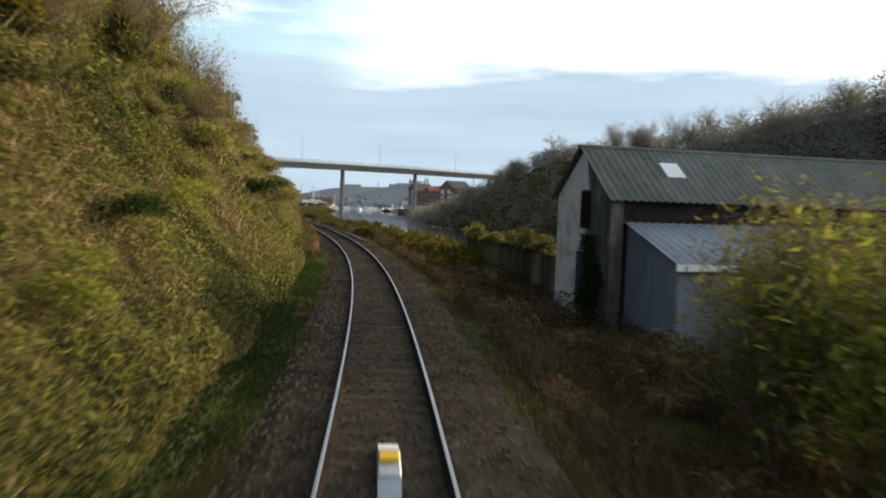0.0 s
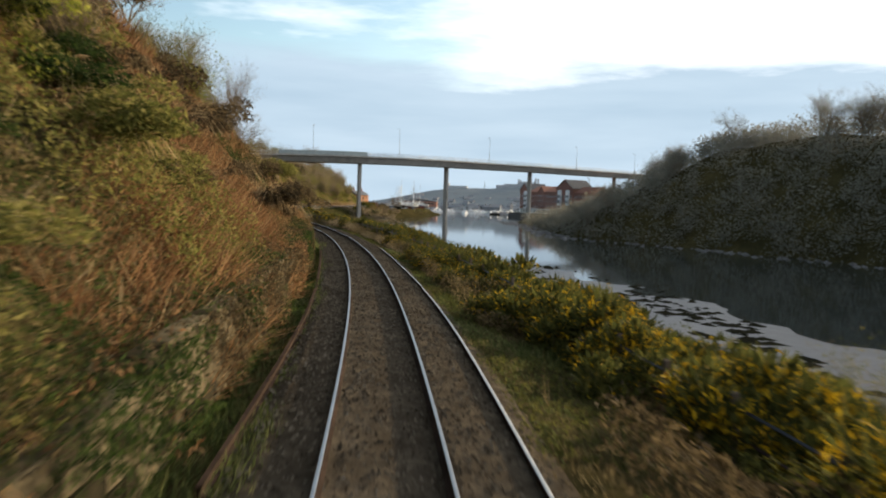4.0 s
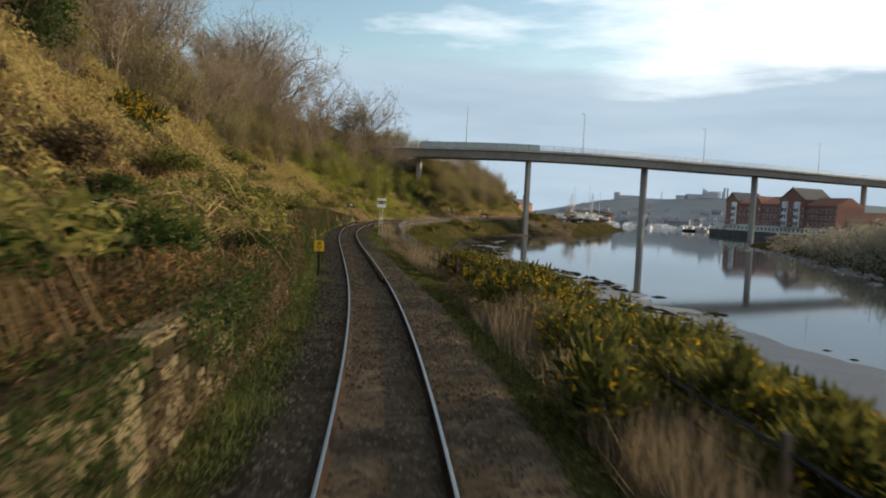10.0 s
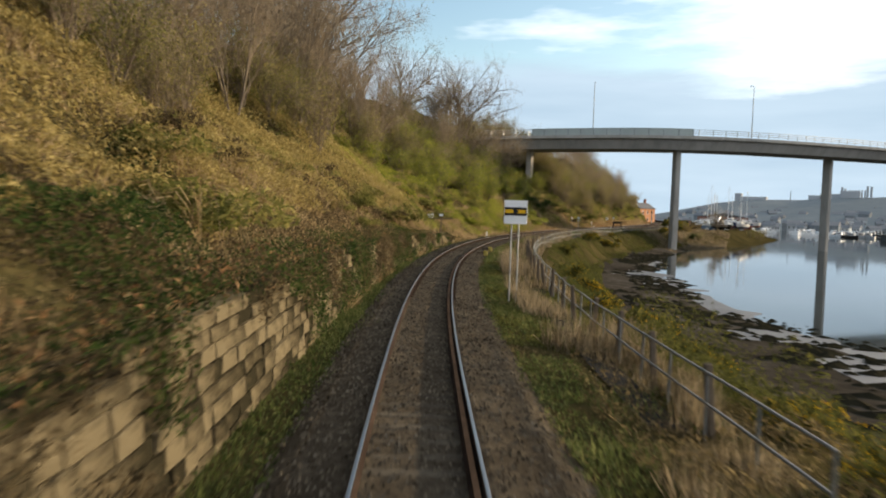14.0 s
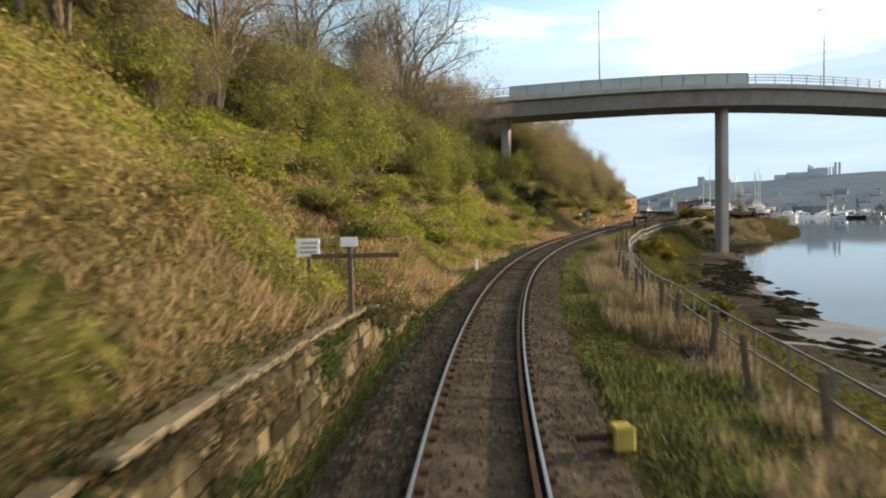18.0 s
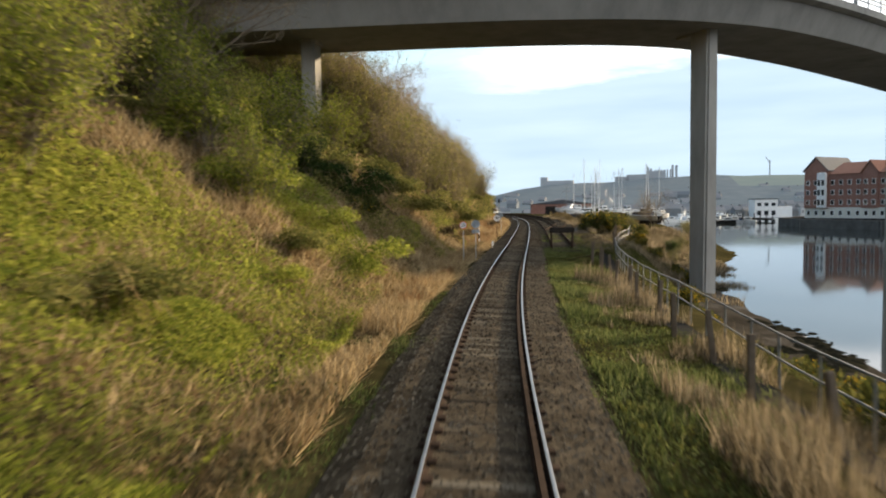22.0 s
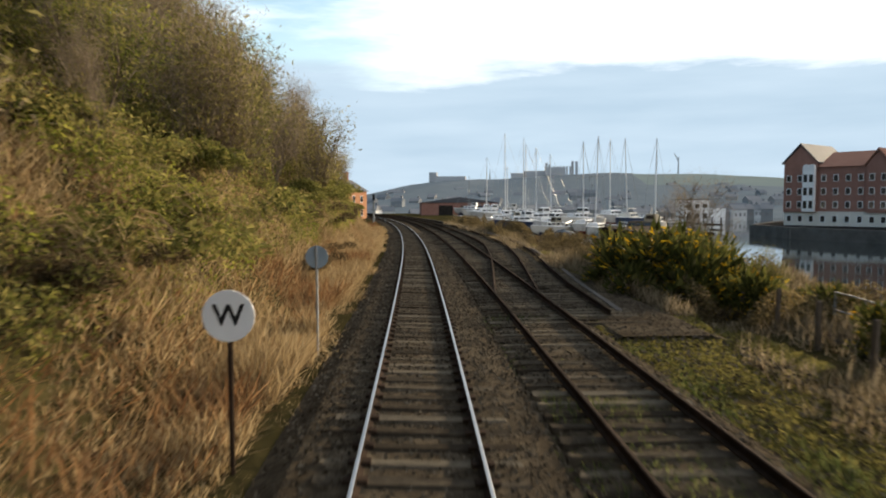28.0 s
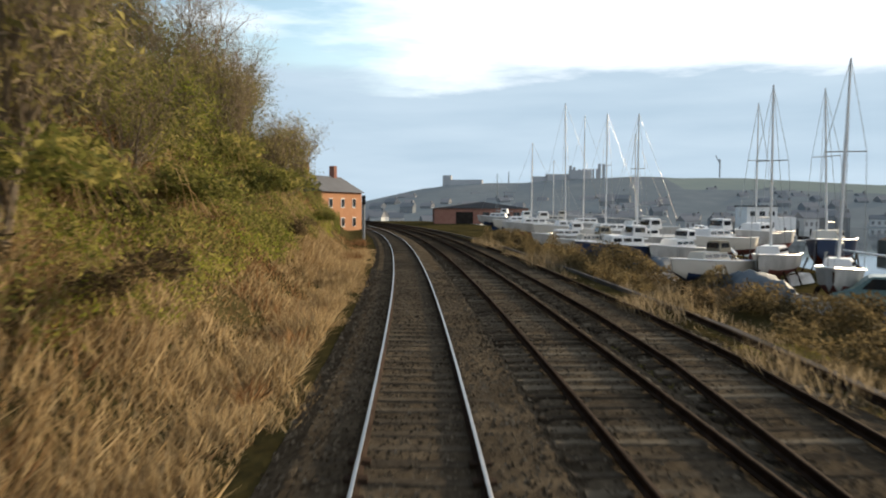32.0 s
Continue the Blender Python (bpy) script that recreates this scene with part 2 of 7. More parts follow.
# grey-brown twigs, paled so that haze over the far hillside is in the colour
M_WOODLAND = leafy("hazed_budding_woodland", [(0.14, 0.136, 0.112), (0.172, 0.166, 0.135), (0.205, 0.196, 0.156)], 0.35)
# far slopes get a weak blue-grey emission that stands in for haze
M_FARHILL = material("haze_glow_fields", [(0.06, 0.072, 0.058), (0.085, 0.098, 0.072), (0.11, 0.12, 0.085)], 0.06, 0.95)
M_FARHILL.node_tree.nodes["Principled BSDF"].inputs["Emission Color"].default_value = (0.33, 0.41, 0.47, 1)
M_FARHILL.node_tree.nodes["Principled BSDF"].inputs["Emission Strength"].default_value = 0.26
M_FARTOWN = material("haze_glow_town_slopes", [(0.05, 0.056, 0.058), (0.075, 0.082, 0.084), (0.11, 0.115, 0.116)], 0.12, 0.95)
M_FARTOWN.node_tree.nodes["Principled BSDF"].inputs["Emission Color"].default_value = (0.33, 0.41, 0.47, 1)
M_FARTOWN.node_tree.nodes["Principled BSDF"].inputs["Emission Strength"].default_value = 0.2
# pale grey-blue tones of low contrast: distance haze put into the base colours
M_FARWALL = material("hazed_town_walls", [(0.2, 0.215, 0.225), (0.27, 0.285, 0.295), (0.5, 0.51, 0.51)], 0.2, 0.95, per_object=0.9)
M_FARROOF = material("hazed_town_roofs", [(0.17, 0.18, 0.19), (0.24, 0.235, 0.235)], 0.2, 0.95, per_object=0.6)
M_FARSTONE = material("hazed_grey_stone", [(0.3, 0.31, 0.32), (0.38, 0.39, 0.4)], 0.2, 0.95)
M_BRICK = material("red_brickwork", [(0.21, 0.105, 0.08), (0.3, 0.165, 0.13)], 1.2, 0.9, bump=0.1)
M_CREAM = material("cream_render", [(0.55, 0.52, 0.46), (0.66, 0.63, 0.57)], 0.8, 0.9)
M_SLATE = material("slate_roof", [(0.06, 0.062, 0.068), (0.1, 0.102, 0.11)], 1.2, 0.75, bump=0.2)
M_TILE = material("orange_tile_roof", [(0.27, 0.14, 0.1), (0.36, 0.19, 0.135)], 1.2, 0.85, bump=0.2)
M_HOUSEBRICK = material("orange_brickwork", [(0.3, 0.15, 0.085), (0.42, 0.23, 0.13)], 1.5, 0.9, bump=0.2)
M_QUAY = material("quay_wall", [(0.05, 0.045, 0.04), (0.11, 0.1, 0.09), (0.16, 0.15, 0.135)], 0.6, 0.9, bump=0.4)
M_WHITE = material("white_gloss_paint", [(0.66, 0.66, 0.65), (0.8, 0.8, 0.79)], 1.5, 0.35, spec=0.4)
M_HULLWHITE = material("weathered_white_hull", [(0.2, 0.195, 0.18), (0.46, 0.455, 0.44), (0.62, 0.62, 0.6)], 1.3, 0.5, bump=0.1, spec=0.3, stretch=(1, 1, 0.5))
M_SIGNWHITE = material("sign_white", [(0.68, 0.7, 0.72), (0.78, 0.79, 0.8)], 3.0, 0.5)
M_BLACK = material("black_paint", [(0.012, 0.012, 0.013), (0.022, 0.022, 0.024)], 3.0, 0.5)
M_RED = material("red_paint", [(0.45, 0.03, 0.03), (0.55, 0.05, 0.05)], 3.0, 0.5)
M_YELLOW = material("yellow_paint", [(0.62, 0.36, 0.01), (0.72, 0.45, 0.02)], 3.0, 0.5)
M_DULLGALV = material("dull_galvanised_tube", [(0.1, 0.105, 0.1), (0.17, 0.175, 0.17), (0.24, 0.24, 0.23)], 3.0, 0.6, 0.4)
M_OLDYELLOW = material("weathered_yellow_paint", [(0.16, 0.13, 0.03), (0.3, 0.24, 0.06), (0.36, 0.3, 0.12)], 6.0, 0.85, bump=0.4)
M_GALV = material("galvanised_steel", [(0.3, 0.31, 0.31), (0.42, 0.43, 0.43)], 4.0, 0.5, 0.6)
M_POSTWOOD = material("old_post_timber", [(0.07, 0.055, 0.04), (0.14, 0.115, 0.09)], 5.0, 0.95, bump=0.5)
M_SIGNBACK = material("blue_grey_sign_back", [(0.2, 0.25, 0.29), (0.28, 0.34, 0.38)], 3.0, 0.6)
M_GLASS = material("dark_window_glass", [(0.015, 0.018, 0.022), (0.03, 0.035, 0.04)], 1.0, 0.08, spec=0.8)
M_BLUEHULL = material("navy_hull_paint", [(0.02, 0.035, 0.08), (0.035, 0.055, 0.11)], 1.0, 0.35)
M_ANTIFOUL = material("antifouling_paint", [(0.1, 0.03, 0.025), (0.16, 0.05, 0.04)], 1.5, 0.8)
M_CANVAS = material("weathered_canvas", [(0.25, 0.22, 0.16), (0.36, 0.32, 0.25)], 2.0, 0.95, bump=0.3)
M_TARP = material("faded_tarpaulin", [(0.05, 0.07, 0.09), (0.1, 0.125, 0.15)], 1.5, 0.7, bump=0.4)
M_TEAL = material("teal_car_paint", [(0.12, 0.2, 0.21), (0.16, 0.26, 0.27)], 0.5, 0.3)
M_PATH = material("riverside_path", [(0.018, 0.017, 0.016), (0.035, 0.033, 0.03)], 2.0, 0.9, bump=0.3)


def water_material():
    m = material("river_water", [(0.02, 0.026, 0.026), (0.032, 0.038, 0.036)], 0.1, 0.05, spec=0.6)
    nd, ln = m.node_tree.nodes, m.node_tree.links
    bs = nd["Principled BSDF"]
    bs.inputs["IOR"].default_value = 1.33
    n = nd.new("ShaderNodeTexNoise")
    n.inputs["Scale"].default_value, n.inputs["Detail"].default_value = 1.3, 3
    tc = nd.new("ShaderNodeTexCoord")
    ln.new(tc.outputs["Object"], n.inputs["Vector"])
    b = nd.new("ShaderNodeBump")
    b.inputs["Strength"].default_value, b.inputs["Distance"].default_value = 0.06, 0.03
    ln.new(n.outputs[0], b.inputs["Height"])
    ln.new(b.outputs[0], bs.inputs["Normal"])
    return m


M_WATER = water_material()


# ------------------------------------------------------------------ builders
def thing(name, x=0.0, y=0.0, z=0.0, turn=0.0, label="", category="", group="", kind=""):
    ob = new(name)
    ob.matrix_basis = pose(x, y, z, 0, 0, turn)
    return tagged(ob, label, category, group, kind)


def part(name, bm, mat, parent=None, label="", smooth=False):
    me = bpy.data.meshes.new(name)
    bm.to_mesh(me)
    bm.free()
    me.materials.append(mat)
    if smooth:
        me.polygons.foreach_set("use_smooth", [True] * len(me.polygons))
    ob = new(name, me)
    if parent is not None:
        ob.parent = parent
    return tagged(ob, label)


def mesh_np(name, verts, faces, mat, parent=None, smooth=False):
    """A mesh from arrays: verts (n, 3), faces (m, 3 or 4)."""
    verts, faces = np.asarray(verts, np.float32), np.asarray(faces, np.int32)
    me = bpy.data.meshes.new(name)
    k = faces.shape[1]
    me.vertices.add(len(verts))
    me.vertices.foreach_set("co", verts.ravel())
    me.loops.add(faces.size)
    me.loops.foreach_set("vertex_index", faces.ravel())
    me.polygons.add(len(faces))
    me.polygons.foreach_set("loop_start", np.arange(0, faces.size, k, dtype=np.int32))
    me.update(calc_edges=True)
    me.materials.append(mat)
    me.polygons.foreach_set("use_smooth", np.full(len(faces), smooth, bool))
    ob = new(name, me)
    if parent is not None:
        ob.parent = parent
    return ob


def add_box(bm, size, at=(0, 0, 0), turn=None, bevel=0.0):
    m = Matrix.Translation(at)
    if turn is not None:
        m = m @ turn
    r = bmesh.ops.create_cube(bm, size=1.0, matrix=m @ Matrix.Diagonal((*size, 1)))
    if bevel:
        es = {e for v in r["verts"] for e in v.link_edges}
        bmesh.ops.bevel(bm, geom=list(es), offset=bevel, segments=1, affect="EDGES")
    return bm


def box(size, at=(0, 0, 0), turn=None, bevel=0.0):
    return add_box(bmesh.new(), size, at, turn, bevel)


def add_tube(bm, a, b, r0, r1=None, seg=8, cap=True):
    a, b = Vector(a), Vector(b)
    d = b - a
    q = d.to_track_quat("Z", "Y").to_matrix().to_4x4()
    bmesh.ops.create_cone(bm, cap_ends=cap, segments=seg, radius1=r0, radius2=r0 if r1 is None else r1, depth=d.length, matrix=Matrix.Translation((a + b) / 2) @ q)
    return bm


def tube(a, b, r0, r1=None, seg=8):
    return add_tube(bmesh.new(), a, b, r0, r1, seg)


def prism(profile, length, axis_up=True):
    """A closed profile in x and z, drawn out along y from 0 to length."""
    bm = bmesh.new()
    lo = [bm.verts.new((x, 0, z)) for x, z in profile]
    hi = [bm.verts.new((x, length, z)) for x, z in profile]
    n = len(profile)
    bm.faces.new(lo)
    bm.faces.new(hi[::-1])
    for i in range(n):
        bm.faces.new((lo[i], hi[i], hi[(i + 1) % n], lo[(i + 1) % n]))
    bmesh.ops.recalc_face_normals(bm, faces=bm.faces)
    return bm


# ------------------------------------------------------------------ the line of the track
def track_line():
    r = np.array([(x, y) for _, x, y, *_ in ROWS])
    roll = np.array([row[5] for row in ROWS]) - 2.0
    d0 = r[0] - r[4]
    before = np.array([r[0] + d0 * k / 4 * 1.0 for k in range(12, 0, -1)])
    pts, cant = [*before, *r], [roll[0]] * 12 + list(roll)
    p, h = r[-1].copy(), math.atan2(-(r[-1] - r[-5])[0], (r[-1] - r[-5])[1])
    for i in range(60):
        h += radians(0.3 if i < 12 else 0.55)
        p = p + 4.7 * np.array((-math.sin(h), math.cos(h)))
        pts.append(p.copy())
        cant.append(roll[-1] * max(0.0, 1 - i / 20))
    pts, cant = np.array(pts), np.array(cant)
    for _ in range(3):
        pts[1:-1] = 0.25 * pts[:-2] + 0.5 * pts[1:-1] + 0.25 * pts[2:]
        cant[1:-1] = 0.25 * cant[:-2] + 0.5 * cant[1:-1] + 0.25 * cant[2:]
    s = np.r_[0, np.cumsum(np.hypot(*np.diff(pts, axis=0).T))]
    s -= s[12]
    # finer, by a cubic through the points
    fine = np.arange(s[0], s[-1], 0.5)
    i = np.clip(np.searchsorted(s, fine) - 1, 1, len(s) - 3)
    u = ((fine - s[i]) / (s[i + 1] - s[i]))[:, None]
    a, b, c, d = pts[i - 1], pts[i], pts[i + 1], pts[i + 2]
    xy = 0.5 * (2 * b + (c - a) * u + (2 * a - 5 * b + 4 * c - d) * u**2 + (3 * b - a - 3 * c + d) * u**3)
    return fine, xy, np.radians(np.interp(fine, s, cant))


LS, LXY, LCANT = track_line()
LT = np.gradient(LXY, axis=0)
LT /= np.linalg.norm(LT, axis=1)[:, None]
OFF = 0.04


def rail_shift(s):
    """Metres by which the rails lie to the right of the line that the cab keeps, on bends."""
    return np.interp(s, [0, 45, 110, 165, 190, 207, 225, 257, 285, 320, 600], [0.03, 0.09, 0.07, 0.02, -0.08, -0.16, -0.13, -0.1, -0.06, -0.02, -0.02])


def on_line(s, n, z=0.0, canted=False):
    """World places for a distance along the line, metres to its right, and a height over the rails."""
    s, n, z = np.broadcast_arrays(np.asarray(s, float), np.asarray(n, float), np.asarray(z, float))
    x, y = np.interp(s, LS, LXY[:, 0]), np.interp(s, LS, LXY[:, 1])
    tx, ty = np.interp(s, LS, LT[:, 0]), np.interp(s, LS, LT[:, 1])
    zz = z + (n * np.sin(np.interp(s, LS, LCANT)) if canted else 0)
    n = n + rail_shift(s) if canted else n
    return np.stack([x + ty * (n + OFF), y - tx * (n + OFF), zz], -1)


def heading(s):
    """Turn about z, in degrees, by which y lies along the line."""
    return math.degrees(math.atan2(-np.interp(s, LS, LT[:, 0]), np.interp(s, LS, LT[:, 1])))


def smooth_noise(x, y, scale, seed=0):
    """Value noise on arrays, -1 to 1."""
    rng = np.random.default_rng(seed)
    g = rng.uniform(-1, 1, (128, 128))
    x, y = np.asarray(x) / scale, np.asarray(y) / scale
    xi, yi = np.floor(x).astype(int), np.floor(y).astype(int)
    u, v = x - xi, y - yi
    u, v = u * u * (3 - 2 * u), v * v * (3 - 2 * v)
    f = lambda a, b: g[(xi + a) % 128, (yi + b) % 128]
    return (f(0, 0) * (1 - u) + f(1, 0) * u) * (1 - v) + (f(0, 1) * (1 - u) + f(1, 1) * u) * v


# ------------------------------------------------------------------ ground
WATER_Z = -4.0


def shore(s):
    """Metres to the right of the line at which the river bank meets the mud."""
    return np.interp(s, [-60, 20, 44, 60, 90, 150, 200, 250, 300, 330, 360, 420, 600], [34, 34, 24, 13.5, 12.6, 12.5, 11, 9.6, 9.6, 14, 24, 34, 40])


def waterline(s):
    return np.interp(s, [-60, 0, 60, 84, 108, 136, 165, 196, 213, 245, 272, 292, 330, 360, 420, 600], [50, 44, 31, 28.4, 27.2, 26.8, 26.8, 26.6, 23.2, 20.0, 17.5, 15.5, 16.5, 28, 37, 44])


def fence_n(s):
    """Metres to the right of the line at which the river fence stands."""
    return np.interp(s, [40, 86, 130, 162, 181, 203, 215, 240, 262, 285, 300, 308, 317, 325, 334, 345], [6.2, 5.1, 4.9, 4.5, 4.6, 5.0, 5.1, 5.4, 5.5, 5.7, 5.9, 6.3, 7.1, 8.3, 10.2, 11.8])


def ground_height(s, n):
    """Height of the ground over the rails, for arrays of places along and beside the line."""
    s, n = np.broadcast_arrays(np.asarray(s, float), np.asarray(n, float))
    rough = 0.32 * smooth_noise(s, n, 2.6, 1) + 0.75 * smooth_noise(s, n, 7.3, 2)
    # the bank on the left
    toe = np.interp(s, [-60, 30, 45, 195, 206, 218, 232, 250, 260, 300, 420, 600], [-2.9, -2.9, -2.98, -3.08, -3.1, -3.1, -3.05, -3.4, -3.9, -3.8, -3.6, -3.6])
    ledge = np.interp(s, [-60, 28, 45, 110, 160, 200, 216, 232, 250, 600], [0.3, 0.6, 1.2, 1.6, 1.8, 1.75, 1.35, 1.0, 0.1, 0.1])
    grade = np.interp(s, [-60, 20, 60, 110, 150, 190, 230, 290, 330, 420, 600], [1.25, 1.25, 1.2, 1.1, 0.62, 0.62, 0.72, 0.8, 0.85, 0.9, 0.9])
    crest = np.interp(s, [-60, 0, 60, 130, 180, 230, 330, 400, 600], [16, 15, 11, 14, 20, 20, 20, 17, 14])
    d = np.maximum(0, toe - n)
    up = ledge * np.clip(d / 0.35, 0, 1) + grade * np.maximum(0, d - 0.5)
    up = np.where(up > crest, crest + (up - crest) * 0.12, up) + rough * np.clip(d / 3, 0, 1)
    # the verge and the river bank on the right
    edge = shore(s)
    drop = np.interp(s, [-60, 20, 60, 100, 170, 190, 345, 360, 600], [1.2, 1.2, 0.7, 0.5, 0.4, 0.32, 0.32, 0.5, 0.5])
    brow = np.where((s > 172) & (s < 346), np.maximum(5.5, fence_n(s) + 0.7), 5.5)
    k = np.clip((n - brow) / np.maximum(1, edge - brow), 0, 1)
    right = -0.35 - drop * np.clip((n - 2.6) / 3, 0, 1) + (-3.45 + 0.35 + drop) * k * k * (3 - 2 * k) + 0.12 * rough * np.clip((n - 3) / 2, 0, 1)
    beyond = np.clip((n - edge) / np.maximum(1, waterline(s) - edge), 0, 3)
    right = np.where(n > edge, -3.45 - 0.62 * beyond + 0.1 * smooth_noise(s, n, 2.4, 5), right)
    level = np.interp(s, [318, 350], [-3.5, -0.9])
    right = np.where((s > 318) & (n > 8) & (n < edge), np.maximum(right, level - (level + 3.45) * np.clip((n - edge + 6) / 6, 0, 1) ** 1.4), right)
    flat = -0.32 + 0.03 * rough
    wide = np.interp(s, [304, 311, 335, 346, 380], [2.3, 5.2, 5.6, 8.2, 9.2])
    z = np.where(n < toe, flat + up, np.where(n > 2.3, right, flat))
    return np.where((n > 2.3) & (n < wide), flat, z)


def build_ground():
    s = np.arange(-40, 560, 1.0)
    n = np.r_[-420, -300, -220, -160, -120, -95, np.arange(-80, -30, 4.0), np.arange(-30, -12, 1.5), np.arange(-12, -4, 0.6), np.arange(-4, -2.4, 0.1), np.arange(-2.4, 2.6, 0.6), np.arange(2.6, 12, 0.6), np.arange(12, 52, 1.5)]
    S, N = np.meshgrid(s, n, indexing="ij")
    Z = ground_height(S, N)
    Z = np.where(N < -90, np.interp(N, [-420, -90], [30, 22]), Z)
    lim = np.where(S < 190, -250.0, -420.0)
    V = on_line(S, np.maximum(N, lim), Z).reshape(-1, 3)
    a, b = len(s), len(n)
    i, j = np.meshgrid(np.arange(a - 1), np.arange(b - 1), indexing="ij")
    q = (i * b + j).ravel()
    F = np.stack([q, q + 1, q + b + 1, q + b], 1)
    ob = mesh_np("ground", V, F, M_GRASS, smooth=True)
    ob.data.materials.append(M_MUD)
    ob.data.materials.append(M_WETMUD)
    sc, nc = (S[:-1, :-1] + 0.5).ravel(), ((N[:-1, :-1] + N[1:, 1:]) / 2).ravel()
    mud = ((nc > shore(sc) + 0.3 * smooth_noise(sc, nc, 2, 7)) & (sc < 345)).astype(np.int32)
    band = np.interp(sc, [60, 120, 160, 190, 250, 330], [2, 2.5, 4, 7, 7, 7]) * (1 + 0.6 * smooth_noise(sc, nc, 4.0, 17))
    mud = mud + (mud & (nc < shore(sc) + band)).astype(np.int32)
    ob.data.polygons.foreach_set("material_index", mud)
    tagged(ob, "overgrown railway bank with soil, verge and tidal mud", "ground", kind="structure")
    bed = mesh_np("riverbed", [(-4000, -4000, -9), (4000, -4000, -9), (4000, 4000, -9), (-4000, 4000, -9)], [(0, 1, 2, 3)], M_MUD)
    tagged(bed, "dark land and sea bed out to the horizon", "ground", kind="structure")
    w = mesh_np("water", [(-60, -260, WATER_Z), (900, -260, WATER_Z), (900, 2500, WATER_Z), (-60, 2500, WATER_Z)], [(0, 1, 2, 3)], M_WATER)
    tagged(w, "calm grey river water at low tide", "water", kind="structure")


build_ground()


# ------------------------------------------------------------------ railway
def sweep(name, profile, s0, s1, n0, mat, parent=None, step=1.0, zoff=0.0, canted=True, closed=True):
    """A profile of (across, up) drawn along the line; n0 may be a function of s."""
    s = np.arange(s0, s1 + 1e-6, step)
    nn = n0(s) if callable(n0) else np.full(len(s), float(n0))
    pr = np.array(profile, float)
    V = on_line(s[:, None], nn[:, None] + pr[None, :, 0], pr[None, :, 1] + zoff, canted).reshape(-1, 3)
    a, b = len(s), len(pr)
    i, j = np.meshgrid(np.arange(a - 1), np.arange(b if closed else b - 1), indexing="ij")
    j2 = (j + 1) % b
    F = np.stack([(i * b + j), (i * b + j2), ((i + 1) * b + j2), ((i + 1) * b + j)], -1).reshape(-1, 4)
    return mesh_np(name, V, F, mat, parent)


RAIL_FOOT = [(-0.065, -0.155), (0.065, -0.155), (0.065, -0.14), (0.012, -0.12), (0.012, -0.045), (0.036, -0.035), (0.036, -0.006), (-0.036, -0.006), (-0.036, -0.035), (-0.012, -0.045), (-0.012, -0.12), (-0.065, -0.14)]
RAIL_HEAD = [(-0.025, -0.006), (0.025, -0.006), (0.025, -0.002), (0.018, 0.002), (-0.018, 0.002), (-0.025, -0.002)]


def rail(s0, s1, n0, parent, polished=True):
    r = sweep("rail", RAIL_FOOT, s0, s1, n0, M_RUST, parent, canted=polished)
    sweep("rail_head", RAIL_HEAD, s0, s1, n0, M_RAIL_TOP if polished else M_RUST, r, canted=polished)
    return r


def build_track():
    line = tagged(new("railway_track"), "single railway track with bright worn rails on timber sleepers", "railway track", kind="structure")
    for side in (-0.7525, 0.7525):
        rail(-38, 540, side, line)
    # guard rail inside the right rail on the sharp bend
    sweep("check_rail", RAIL_FOOT, 150, 308, 0.63, M_RUST, line)
    # ballast bed
    bed = sweep("ballast_bed", [(-2.05, -0.4), (-1.6, -0.22), (-0.88, -0.148), (-0.62, -0.185), (0, -0.18), (0.62, -0.185), (0.88, -0.146), (1.75, -0.17), (2.2, -0.29), (2.55, -0.46)], -39, 540, 0, M_BALLAST, line, closed=False)
    side = tagged(new("siding_track"), "rusty siding beside the running line, ending at a buffer", "railway track", kind="structure")
    for n0 in (2.53, 4.035):
        rail(316, 540, n0, side, False)
    sweep("ballast_bed", [(1.7, -0.36), (2.1, -0.22), (3.28, -0.21), (4.4, -0.22), (4.9, -0.36)], 312, 540, 0, M_BALLAST, side, closed=False, canted=False)
    third = tagged(new("outer_siding_track"), "outer rusty siding joined to the next by a crossover", "railway track", kind="structure")
    outer = lambda a: (lambda s: a + np.interp(s, [349, 353, 364.5, 377, 384, 560], [0, 0.4, 1.56, 2.55, 2.72, 2.75]))
    for a in (2.53, 4.035):
        rail(349, 540, outer(a), third, False)
    rail(345, 384, lambda s: np.interp(s, [338, 352, 358, 362, 369, 376, 384], [5.1, 5.65, 6.12, 6.48, 7.15, 7.62, 8.0]), third, False)
    sweep("ballast_bed", [(4.6, -0.37), (4.9, -0.21), (5.95, -0.2), (7.1, -0.21), (7.6, -0.37)], 342, 540, 0, M_BALLAST, third, closed=False, canted=False)
    kerb = sweep("kerb", [(-0.09, -0.4), (0.09, -0.4), (0.09, -0.18), (-0.09, -0.18)], 346, 540, lambda s: np.interp(s, [346, 354, 360, 370, 382, 560], [5.95, 6.45, 7.02, 7.8, 8.5, 8.5]), M_QUAY, canted=False)
    tagged(kerb, "low concrete kerb between the outer siding and the boatyard", "kerb", kind="structure")
    return line, side, third


TRACK, SIDING, OUTER = build_track()


# ------------------------------------------------------------------ road bridge
DECK = [(-75, 300), (-45, 308), (-20, 311.5), (0, 314), (15, 316.5), (26.3, 320.2), (38.2, 336.5), (49.3, 355), (63, 378), (78.6, 401), (97, 432), (116, 464), (150, 520), (190, 585)]
DECK_Z = [15.2, 15.2, 15.2, 15.25, 15.3, 15.35, 15.85, 16.3, 16.7, 17.1, 17.5, 17.95, 18.6, 19.4]


